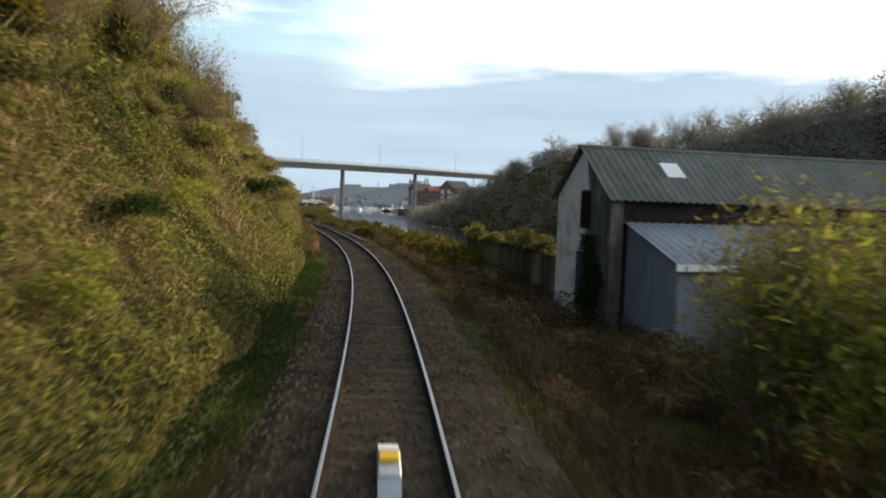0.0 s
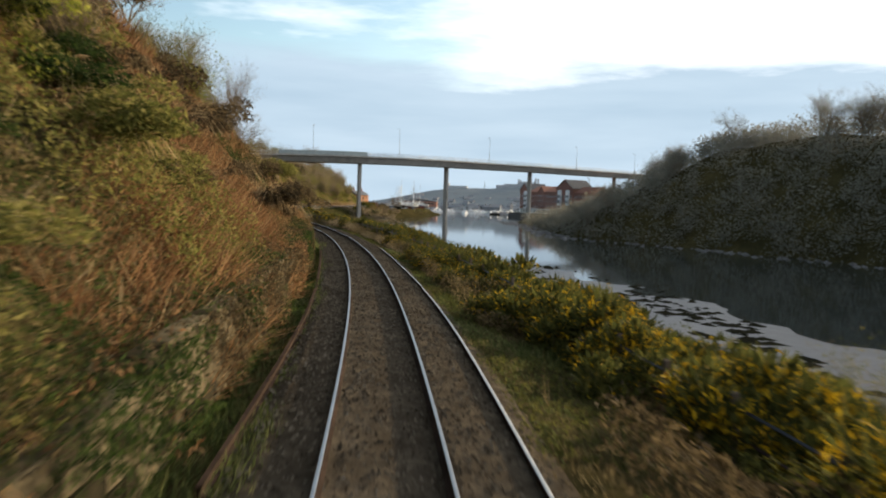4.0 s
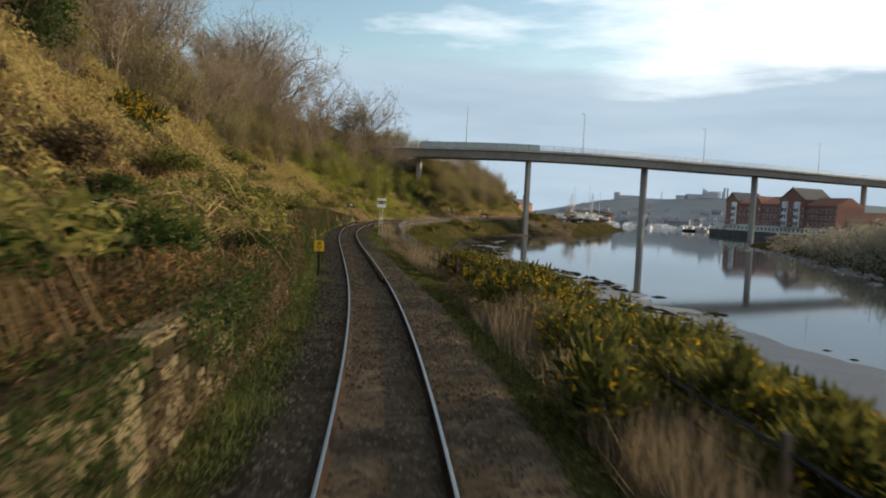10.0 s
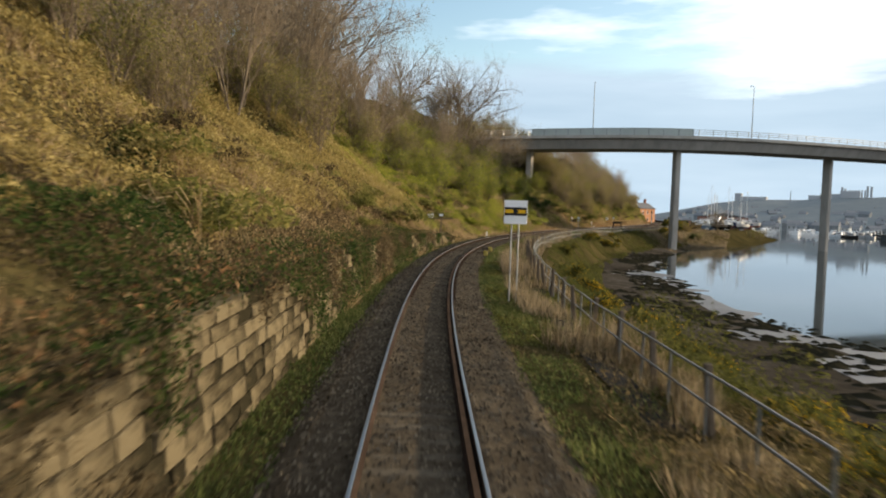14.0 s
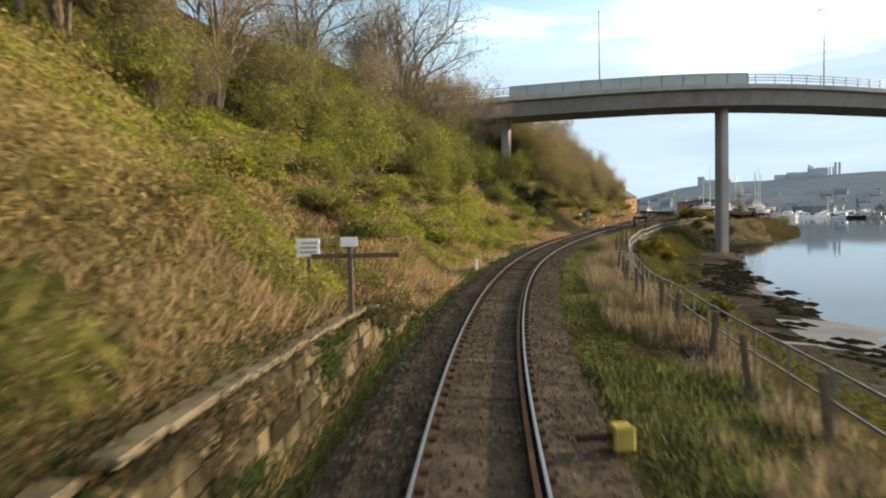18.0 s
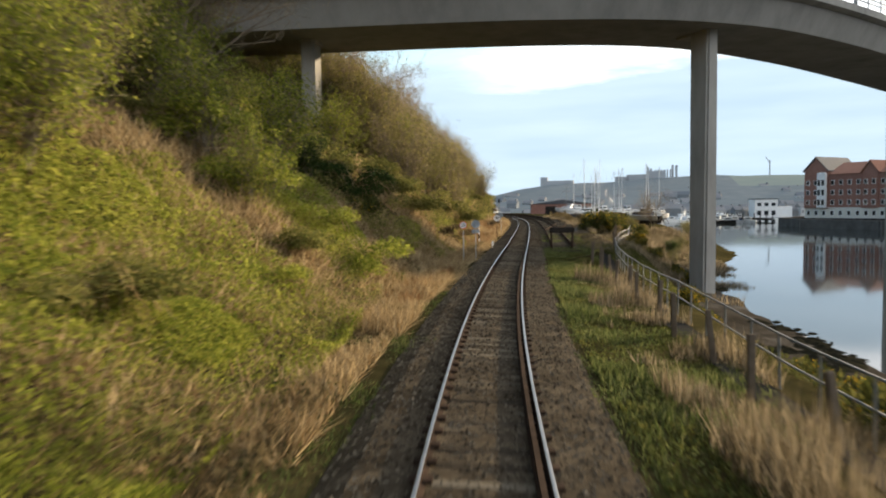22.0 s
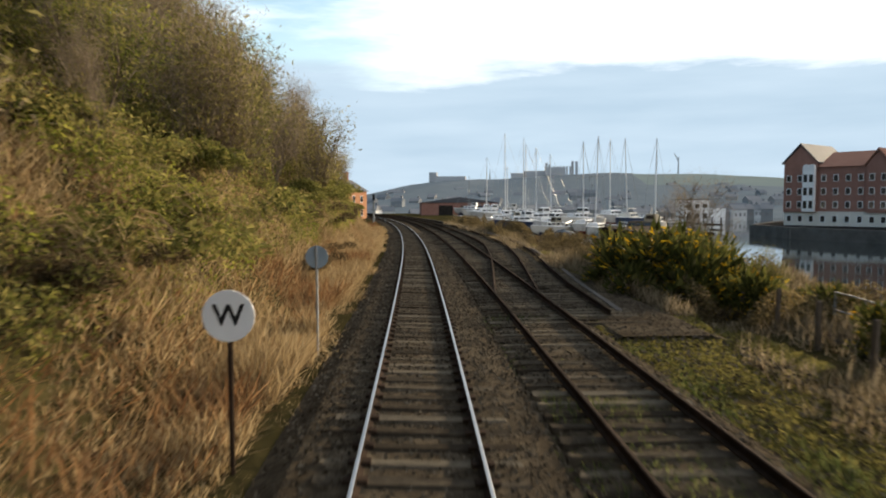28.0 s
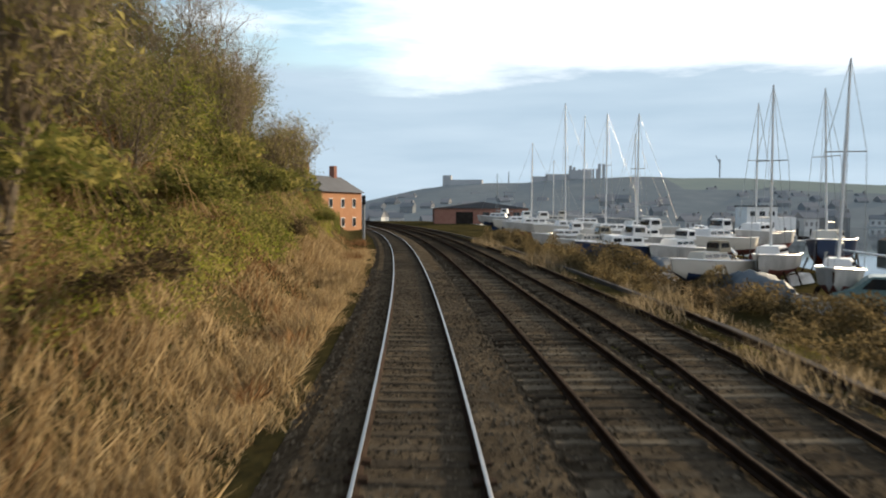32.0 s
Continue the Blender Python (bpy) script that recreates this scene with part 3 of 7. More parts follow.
def deck_line(step=1.0):
    p = np.array(DECK, float)
    d = np.r_[0, np.cumsum(np.hypot(*np.diff(p, axis=0).T))]
    f = np.arange(0, d[-1], step)
    xy = np.stack([np.interp(f, d, p[:, 0]), np.interp(f, d, p[:, 1])], 1)
    z = np.interp(f, d, DECK_Z)
    for _ in range(60):
        xy[1:-1] = 0.25 * xy[:-2] + 0.5 * xy[1:-1] + 0.25 * xy[2:]
    t = np.gradient(xy, axis=0)
    t /= np.linalg.norm(t, axis=1)[:, None]
    return f, xy, z, t


DF, DXY, DZ, DT = deck_line()


def on_deck(d, across, up):
    x, y, z = (np.interp(d, DF, a) for a in (DXY[:, 0], DXY[:, 1], DZ))
    tx, ty = np.interp(d, DF, DT[:, 0]), np.interp(d, DF, DT[:, 1])
    return np.stack([x + ty * across, y - tx * across, z + up], -1)


def deck_sweep(name, profile, d0, d1, mat, parent, closed=True, step=2.0):
    d = np.linspace(d0, d1, max(2, int((d1 - d0) / step) + 1))
    pr = np.array(profile, float)
    V = on_deck(d[:, None], pr[None, :, 0], pr[None, :, 1]).reshape(-1, 3)
    a, b = len(d), len(pr)
    i, j = np.meshgrid(np.arange(a - 1), np.arange(b if closed else b - 1), indexing="ij")
    j2 = (j + 1) % b
    F = np.stack([i * b + j, i * b + j2, (i + 1) * b + j2, (i + 1) * b + j], -1).reshape(-1, 4)
    return mesh_np(name, V, F, mat, parent)


def deck_at(x, y):
    return float(DF[np.argmin((DXY[:, 0] - x) ** 2 + (DXY[:, 1] - y) ** 2)])


def build_bridge():
    br = tagged(new("road_bridge"), "high concrete and steel road bridge on slender piers over the river", "bridge")
    end = DF[-1]
    deck_sweep("box_girder", [(-4.1, 0), (4.1, 0), (5.0, 1.8), (-5.0, 1.8)], 30, end, M_GIRDER, br)
    deck_sweep("deck_slab", [(-5.6, 1.95), (-5.2, 1.8), (5.2, 1.8), (5.6, 1.95), (5.6, 2.5), (-5.6, 2.5)], 30, end, M_CONCRETE, br)
    solid0, solid1 = deck_at(0.6, 314), deck_at(27.4, 321)
    for side in (-5.5, 5.5):
        w = 0.07 if side > 0 else -0.07
        deck_sweep("solid_parapet", [(side - w, 2.5), (side + w, 2.5), (side + w, 3.75), (side - w, 3.75)], solid0, solid1, M_PARAPET, br)
        deck_sweep("parapet_cap", [(side - 0.13, 3.75), (side + 0.13, 3.75), (side + 0.13, 3.85), (side - 0.13, 3.85)], solid0, solid1, M_PARAPET, br)
        for d in np.arange(solid0, solid1 + 0.1, (solid1 - solid0) / 12):
            a = on_deck(d, side, 3.1)
            q = part("panel_joint", box((0.12, 0.3, 1.22)), M_STEEL, br)
            q.matrix_basis = pose(*a.tolist(), 0, 0, math.degrees(math.atan2(np.interp(d, DF, DT[:, 1]), np.interp(d, DF, DT[:, 0]))))
        for up in (2.95, 3.3, 3.68):
            for a, b in ((30, solid0), (solid1, end)):
                deck_sweep("parapet_rail", [(side - 0.05, up - 0.05), (side + 0.05, up - 0.05), (side + 0.05, up + 0.05), (side - 0.05, up + 0.05)], a, b, M_GALV, br)
        post = bmesh.new()
        add_box(post, (0.1, 0.1, 1.2), (0, 0, 0.6))
        me = bpy.data.meshes.new("parapet_post")
        post.to_mesh(me)
        post.free()
        me.materials.append(M_GALV)
        for d in [*np.arange(32, solid0, 2.6), *np.arange(solid1 + 1, min(end, solid1 + 190), 2.6)]:
            p = new("parapet_post", me)
            p.parent, p.location = br, on_deck(d, side, 2.5).tolist()
    for x, y, foot in ((-1.2, 313.6, 6.0), (26.7, 320.3, -5.5), (49.3, 356.8, -6.0), (78.6, 401.2, -5.0), (116, 463.9, -4.0), (150, 520, -4)):
        d = deck_at(x, y)
        top = on_deck(d, 0, 0.05)
        yaw = math.degrees(math.atan2(np.interp(d, DF, DT[:, 1]), np.interp(d, DF, DT[:, 0])))
        bm = bmesh.new()
        hgt = top[2] - foot
        r = bmesh.ops.create_cube(bm, size=1.0, matrix=Matrix.Translation((0, 0, hgt / 2)) @ Matrix.Diagonal((1.2, 1.7, hgt, 1)))
        for v in bm.verts:
            if v.co.z > hgt / 2:
                v.co.x *= 0.82
                v.co.y *= 1.15
        bmesh.ops.bevel(bm, geom=[e for e in bm.edges if abs(e.verts[0].co.z - e.verts[1].co.z) > 1], offset=0.15, segments=2, affect="EDGES")
        p = part("pier", bm, M_CONCRETE, br)
        p.matrix_basis = pose(x if foot == -5.5 else top[0], y if foot == -5.5 else top[1], foot, 0, 0, yaw)
        c = part("bearing", box((1.3, 1.8, 0.3), (0, 0, 0), bevel=0.05), M_CONCRETE, br)
        c.matrix_basis = pose(top[0], top[1], top[2] - 0.1, 0, 0, yaw)
    ab = part("abutment", box((10, 11.5, 12), bevel=0.1), M_CONCRETE, br)
    a = on_deck(deck_at(-24, 311), 0, -3.5)
    ab.matrix_basis = pose(a[0], a[1], a[2], 0, 0, 5)
    # lamp posts along one side of the road
    for d in (88.5, 117.5, 167.0, 229.0, 284.0):
        p = on_deck(d, 5.2, 2.5)
        yaw = math.degrees(math.atan2(np.interp(d, DF, DT[:, 1]), np.interp(d, DF, DT[:, 0])))
        lamp = thing("street_lamp", *p, yaw, "tall slim grey lamp post standing on the bridge parapet", "street lamp", "lamps on the bridge")
        part("column", add_tube(tube((0, 0, 0), (0, 0, 3), 0.11, 0.09), (0, 0, 3), (0, 0, 10.1), 0.08, 0.05), M_STEEL, lamp)
        part("arm", tube((0, 0, 10.05), (0, 0.5, 10.2), 0.04), M_STEEL, lamp)
        part("lantern", box((0.22, 0.6, 0.14), (0, 0.7, 10.2), bevel=0.04), M_STEEL, lamp)


build_bridge()


# ------------------------------------------------------------------ riverside barn
def build_barn():
    # local: x along the gable, y away from the track along the ridge
    a, b = Vector((125.45, 50.85)), Vector((123.9, 55.9))
    wd = (b - a).length
    yaw = math.degrees(math.atan2((b - a).y, (b - a).x))
    barn = thing("barn", a.x, a.y, -1.6, yaw + 0, "derelict whitewashed stone barn with a corrugated roof and a lean-to", "barn")
    H, AP, L = 5.15, 7.05, 15.0
    t = 0.45

    # gable that faces the line, with a slatted vent and a door
    out = [(0, 0), (wd, 0), (wd, H), (wd / 2, AP), (0, H)]
    part("gable_wall", prism(out, -t), M_WHITEWASH, barn)
    part("ivy_stain", prism([(-0.02, 0.0), (2.0, 0.0), (2.2, 3.2), (1.9, 5.0), (2.3, AP - 0.35), (-0.02, H - 0.03)], 0.03), M_DAMP, barn, "dark damp stone where the whitewash has gone")
    part("door", box((0.85, 0.08, 2.3), (2.45, 0.05, 1.75), bevel=0.01), M_BLUEHULL, barn, "faded navy plank door")
    for i in range(10):
        part("vent_slat", box((0.85, 0.1, 0.1), (2.2, 0.06, 3.95 + i * 0.145), Matrix.Rotation(radians(30), 4, "X")), M_DARKWOOD, barn)
    part("vent_recess", box((0.95, 0.03, 1.55), (2.2, 0.015, 4.6)), M_BLACK, barn)
    for name, x in (("side_wall", t / 2), ("back_wall", wd - t / 2)):
        part(name, box((t, L - 0.9, H), (x, -L / 2, H / 2)), M_DARKWOOD if x < 1 else M_WHITEWASH, barn)
    part("end_wall", prism(out, -t), M_WHITEWASH, barn).location = (0, -L + t, 0)
    # corrugated roof, each slope of wavy sheets
    for k in (0, 1):
        rows = 190
        y = np.linspace(0.25, -L - 0.25, rows)
        wav = 0.035 * np.cos(np.arange(rows) * math.pi / 2)
        x0, x1 = (-0.35, wd / 2) if k == 0 else (wd + 0.35, wd / 2)
        z0 = H - 0.35 * (AP - H) / (wd / 2)
        V, F = [], []
        for lay in (0.06, 0.0):
            for f in np.linspace(0, 1, 5):
                V.append(np.stack([np.full(rows, x0 + (x1 - x0) * f), y, z0 + (AP - z0) * f + wav + lay + 0.03], 1))
        V = np.concatenate(V)
        for q in range(4):
            i = np.arange(rows - 1) + q * rows
            F.append(np.stack([i, i + 1, i + rows + 1, i + rows], 1))
        mesh_np("roof_slope", V, np.concatenate(F), M_SHEET, barn)
    part("ridge_cap", tube((wd / 2, 0.3, AP + 0.07), (wd / 2, -L - 0.3, AP + 0.07), 0.1), M_SHEET, barn)
    n = (AP - H) / (wd / 2)
    tilt = Matrix.Rotation(-math.atan(n), 4, "Y")
    part("skylight", box((1.0, 0.8, 0.06), (1.35, -3.2, H + 1.35 * n + 0.14), tilt), M_WHITE, barn, "pale plastic rooflight")
    # lean-to on the near side: blue-grey sheets
    part("lean_to_wall", box((0.1, 6.5, 3.0), (-3.6, -4.0, 1.5)), M_BLUESHEET, barn, "blue-grey painted sheet wall")
    part("lean_to_front", prism([(-3.6, 0), (0.0, 0), (0.0, 4.1), (-3.6, 2.95)], -0.1), M_BLUESHEET, barn).location = (0, -0.7, 0)
    part("lean_to_end", prism([(-3.6, 0), (0.0, 0), (0.0, 4.1), (-3.6, 2.95)], -0.1), M_BLUESHEET, barn).location = (0, -7.2, 0)
    rows = 80
    y = np.linspace(-0.5, -7.5, rows)
    wav = 0.03 * np.cos(np.arange(rows) * math.pi / 2)
    V = np.concatenate([np.stack([np.full(rows, x), y, z + wav], 1) for x, z in ((-3.9, 2.93), (-2, 3.55), (0.05, 4.2))])
    F = np.concatenate([np.stack([np.arange(rows - 1) + q * rows, np.arange(1, rows) + q * rows, np.arange(1, rows) + (q + 1) * rows, np.arange(rows - 1) + (q + 1) * rows], 1) for q in range(2)])
    mesh_np("lean_to_roof", V, F, M_BLUESHEET, barn)
    rng = np.random.default_rng(8)
    k = 3600
    z = rng.uniform(0, 1, k) ** 1.3 * 3.6
    x = 1.4 + rng.normal(size=k) * (0.55 - 0.08 * z) + 0.25 * np.sin(z * 2.2)
    at = np.stack([x, 0.06 + np.abs(rng.normal(size=k)) * 0.12, z], 1)
    ivy = mesh_np("climbing_ivy", (at[:, None] + rng.normal(size=(k, 3, 3)) * 0.06).reshape(-1, 3), np.arange(3 * k).reshape(-1, 3), M_DARKLEAF)
    ivy.matrix_basis = barn.matrix_basis.copy()
    tagged(ivy, "dark ivy climbing the gable of the barn", "ivy", kind="stuff")
    part("damp_corner", box((0.04, 0.5, H - 0.05), (-0.03, -0.24, H / 2)), M_DAMP, barn, "dark damp stone")
    part("fascia", box((0.12, 7.0, 0.22), (-3.9, -4.0, 2.82)), M_WHITE, barn)


build_barn()


def build_yard_wall():
    """Stained flood wall in front of the barn, of cast panels under a coping."""
    pts = [(119.4, 72.4), (122.1, 65.4), (124.3, 56.6)]
    wall = tagged(new("flood_wall"), "tall dark stained concrete flood wall beside the barn", "wall")
    rng = np.random.default_rng(77)
    for (x0, y0), (x1, y1) in zip(pts[:-1], pts[1:]):
        ln = math.hypot(x1 - x0, y1 - y0)
        yaw = math.degrees(math.atan2(y1 - y0, x1 - x0))
        k = max(2, round(ln / 1.6))
        for i in range(k):
            f = (i + 0.5) / k
            w = part("panel", box((ln / k - 0.05, 0.22, 3.4), (0, 0, -0.95), bevel=0.02), M_STAINED, wall)
            w.matrix_basis = pose(x0 + (x1 - x0) * f, y0 + (y1 - y0) * f, 0, 0, 0, yaw + rng.uniform(-0.5, 0.5))
        c = part("coping", box((ln + 0.1, 0.34, 0.13), (0, 0, 0.82), bevel=0.025), M_STAINED, wall)
        c.matrix_basis = pose((x0 + x1) / 2, (y0 + y1) / 2, 0, 0, 0, yaw)
        k = int(ln * 420)
        f = rng.uniform(0, 1, k)
        hum = np.clip(0.35 + 0.7 * smooth_noise(f * ln, 0 * f + y0, 1.6, 5), 0.02, 1.2)
        at = np.stack([x0 + (x1 - x0) * f, y0 + (y1 - y0) * f, 0.88 + hum * rng.uniform(0, 1, k)], 1) + rng.normal(size=(k, 3)) * (0.2, 0.2, 0.04)
        d = rng.normal(size=(k, 3, 3)) * 0.07
        ob = mesh_np("wall_growth", (at[:, None] + d).reshape(-1, 3), np.arange(3 * k).reshape(-1, 3), M_OLIVE)
        tagged(ob, "olive shoots growing along the top of the flood wall", "wall growth", kind="stuff")


build_yard_wall()


# ------------------------------------------------------------------ far bank
def build_far_bank():
    """The wooded hill across the river: a ridge along the far shore."""
    foot = np.array([(330, -150), (250, 20), (190, 110), (150, 180), (125, 212), (106, 228), (98, 260), (90, 300), (76, 350), (84, 395), (96, 425), (110, 470), (125, 560), (160, 760), (260, 1000)], float)
    d = np.r_[0, np.cumsum(np.hypot(*np.diff(foot, axis=0).T))]
    f = np.arange(0, d[-1], 4.0)
    xy = np.stack([np.interp(f, d, foot[:, 0]), np.interp(f, d, foot[:, 1])], 1)
    for _ in range(10):
        xy[1:-1] = 0.25 * xy[:-2] + 0.5 * xy[1:-1] + 0.25 * xy[2:]
    t = np.gradient(xy, axis=0)
    t /= np.linalg.norm(t, axis=1)[:, None]
    q = np.r_[-6, -2, 0, np.arange(3, 60, 4.0), np.arange(60, 300, 24.0)]
    F0, Q = np.meshgrid(f, q, indexing="ij")
    top = np.interp(xy[:, 1], [-150, 0, 120, 180, 230, 262, 300, 340, 380, 460, 700, 1000], [32, 32, 29, 20, 16, 9, 0.5, -1, -1.9, -1.9, 2, 10])
    u = np.clip(Q / 42, 0, 1)
    Z = -5.0 + np.where(Q > 0, (top[:, None] + 5.0) * (1 - (1 - u) ** 1.7), 0) + np.clip(Q, 0, 1) * 1.0 + smooth_noise(F0, Q, 9, 11) * np.clip(Q / 8, 0, 1) * np.clip(top[:, None] / 15, 0, 1)
    V = np.stack([xy[:, 0][:, None] + t[:, 1][:, None] * Q, xy[:, 1][:, None] - t[:, 0][:, None] * Q, Z], -1)
    a, b = Q.shape
    i, j = np.meshgrid(np.arange(a - 1), np.arange(b - 1), indexing="ij")
    k = (i * b + j).ravel()
    ob = mesh_np("far_bank", V.reshape(-1, 3), np.stack([k, k + 1, k + b + 1, k + b], 1), M_GRASS, smooth=True)
    tagged(ob, "steep wooded hillside across the river", "hillside", kind="structure")
    return V, f, q


FARV, FARF, FARQ = build_far_bank()


def headland_top(x):
    return float(np.interp(x, [-420, -200, -110, -85, -60, -40, 0, 30, 60, 140, 200, 400, 900], [-3, -2, 2, 8, 14, 16, 17.5, 19.5, 20.5, 19, 16, 15, 14]))


def build_headland():
    """The hill beyond the harbour."""
    x = np.linspace(-420, 900, 180)
    prof = np.array([headland_top(a) for a in x]) + 0.5 * smooth_noise(x, 0 * x, 18, 3)
    V, F = [], []
    rows = ((610, -0.1), (650, 0.06), (690, 0.3), (740, 0.66), (800, 1.0), (1100, 1.0))
    for y, frac in rows:
        V += [(a, y, -4.2 + (p + 4.2) * frac) for a, p in zip(x, prof)]
    n = len(x)
    for k in range(len(rows) - 1):
        F += [(k * n + i, k * n + i + 1, (k + 1) * n + i + 1, (k + 1) * n + i) for i in range(n - 1)]
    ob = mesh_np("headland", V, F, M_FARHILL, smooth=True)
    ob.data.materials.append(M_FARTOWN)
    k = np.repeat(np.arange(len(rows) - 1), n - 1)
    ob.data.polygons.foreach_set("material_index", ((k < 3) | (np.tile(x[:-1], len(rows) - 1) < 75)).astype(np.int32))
    tagged(ob, "hazy grass headland above the old town", "hill", kind="structure")


build_headland()


# ------------------------------------------------------------------ plants
def place_on_ground(s, n):
    return on_line(s, n, ground_height(s, n))


def blades(rng, base, length, width, lean, up=0.0):
    """One thin triangle for each base point: a blade that leans by chance."""
    m = len(base)
    a = rng.uniform(0, 2 * math.pi, m)
    b = rng.uniform(0, 2 * math.pi, m)
    tip = base + np.stack([np.cos(a) * lean * length, np.sin(a) * lean * length, length * np.sqrt(np.clip(1 - lean**2, 0.02, 1)) + up], 1)
    w = np.stack([np.cos(b) * width, np.sin(b) * width, 0 * b], 1) / 2
    V = np.stack([base - w, base + w, tip], 1).reshape(-1, 3)
    return V, np.arange(3 * m).reshape(-1, 3)


def leaves(rng, at, size):
    """One leaf-shaped triangle pair for each place, turned at random."""
    m = len(at)
    d = rng.normal(size=(m, 3))
    d /= np.linalg.norm(d, axis=1)[:, None]
    e = np.cross(d, rng.normal(size=(m, 3)))
    e /= np.linalg.norm(e, axis=1)[:, None] + 1e-9
    size = np.broadcast_to(np.asarray(size, float), (m,))[:, None]
    V = np.stack([at - d * size * 0.6, at + e * size * 0.33, at + d * size * 0.6, at - e * size * 0.33], 1).reshape(-1, 3)
    return V, np.arange(4 * m).reshape(-1, 4)


def bits(rng, at, size):
    """One small leaf-like triangle for each place, turned at random."""
    V, _ = leaves(rng, at, np.asarray(size) * 1.15)
    return np.delete(V.reshape(-1, 4, 3), 3, 1).reshape(-1, 3), np.arange(3 * len(at)).reshape(-1, 3)


def sample(rng, count, s0, s1, n0, n1, near=2.0):
    """Places beside the line, denser towards it; n0 is the edge nearest to the line."""
    s = rng.uniform(s0, s1, count)
    n = n0 + (n1 - n0) * rng.uniform(0, 1, count) ** near
    return s, n


def patchy(s, n, scale, seed, low=0.0):
    return smooth_noise(s, n, scale, seed) + 0.5 * smooth_noise(s, n, scale / 2.7, seed + 1) > low


def cover(name, label, mat, count, s0, s1, n0, n1, seed, kind="leaf", size=0.14, tall=0.7, low=-9.0, patch=5.0, near=1.7, lean=0.55):
    """A sheet of loose plants on the ground, as one mesh."""
    rng = np.random.default_rng(seed)
    s, n = sample(rng, int(count * (2.1 if kind == "leaf" else 1.0)), s0, s1, n0, n1, near)
    keep = patchy(s, n, patch, seed + 50, low)
    s, n = s[keep], n[keep]
    base = place_on_ground(s, n)
    hum = tall * np.clip(0.52 + 0.75 * smooth_noise(s, n, 1.5, seed + 9) + 0.6 * smooth_noise(s, n, 3.9, seed + 10), 0.06, 1.9)
    far = 1 + 0.08 * np.maximum(0, np.abs(n) - 4)
    if kind == "leaf":
        base[:, 2] += hum * rng.uniform(0.03, 1.0, len(s)) ** 0.6
        V, F = bits(rng, base, 0.68 * size * far * rng.uniform(0.6, 1.4, len(s)))
    else:
        L = (hum * rng.uniform(0.5, 1.1, len(s)))
        base[:, 2] -= 0.03
        V, F = blades(rng, base, L, size * far * rng.uniform(0.6, 1.4, len(s)), np.clip(rng.normal(lean, 0.22, len(s)), 0.05, 0.97))
    ob = mesh_np(name, V, F, mat)
    return tagged(ob, label, name.replace("_", " "), kind="stuff")


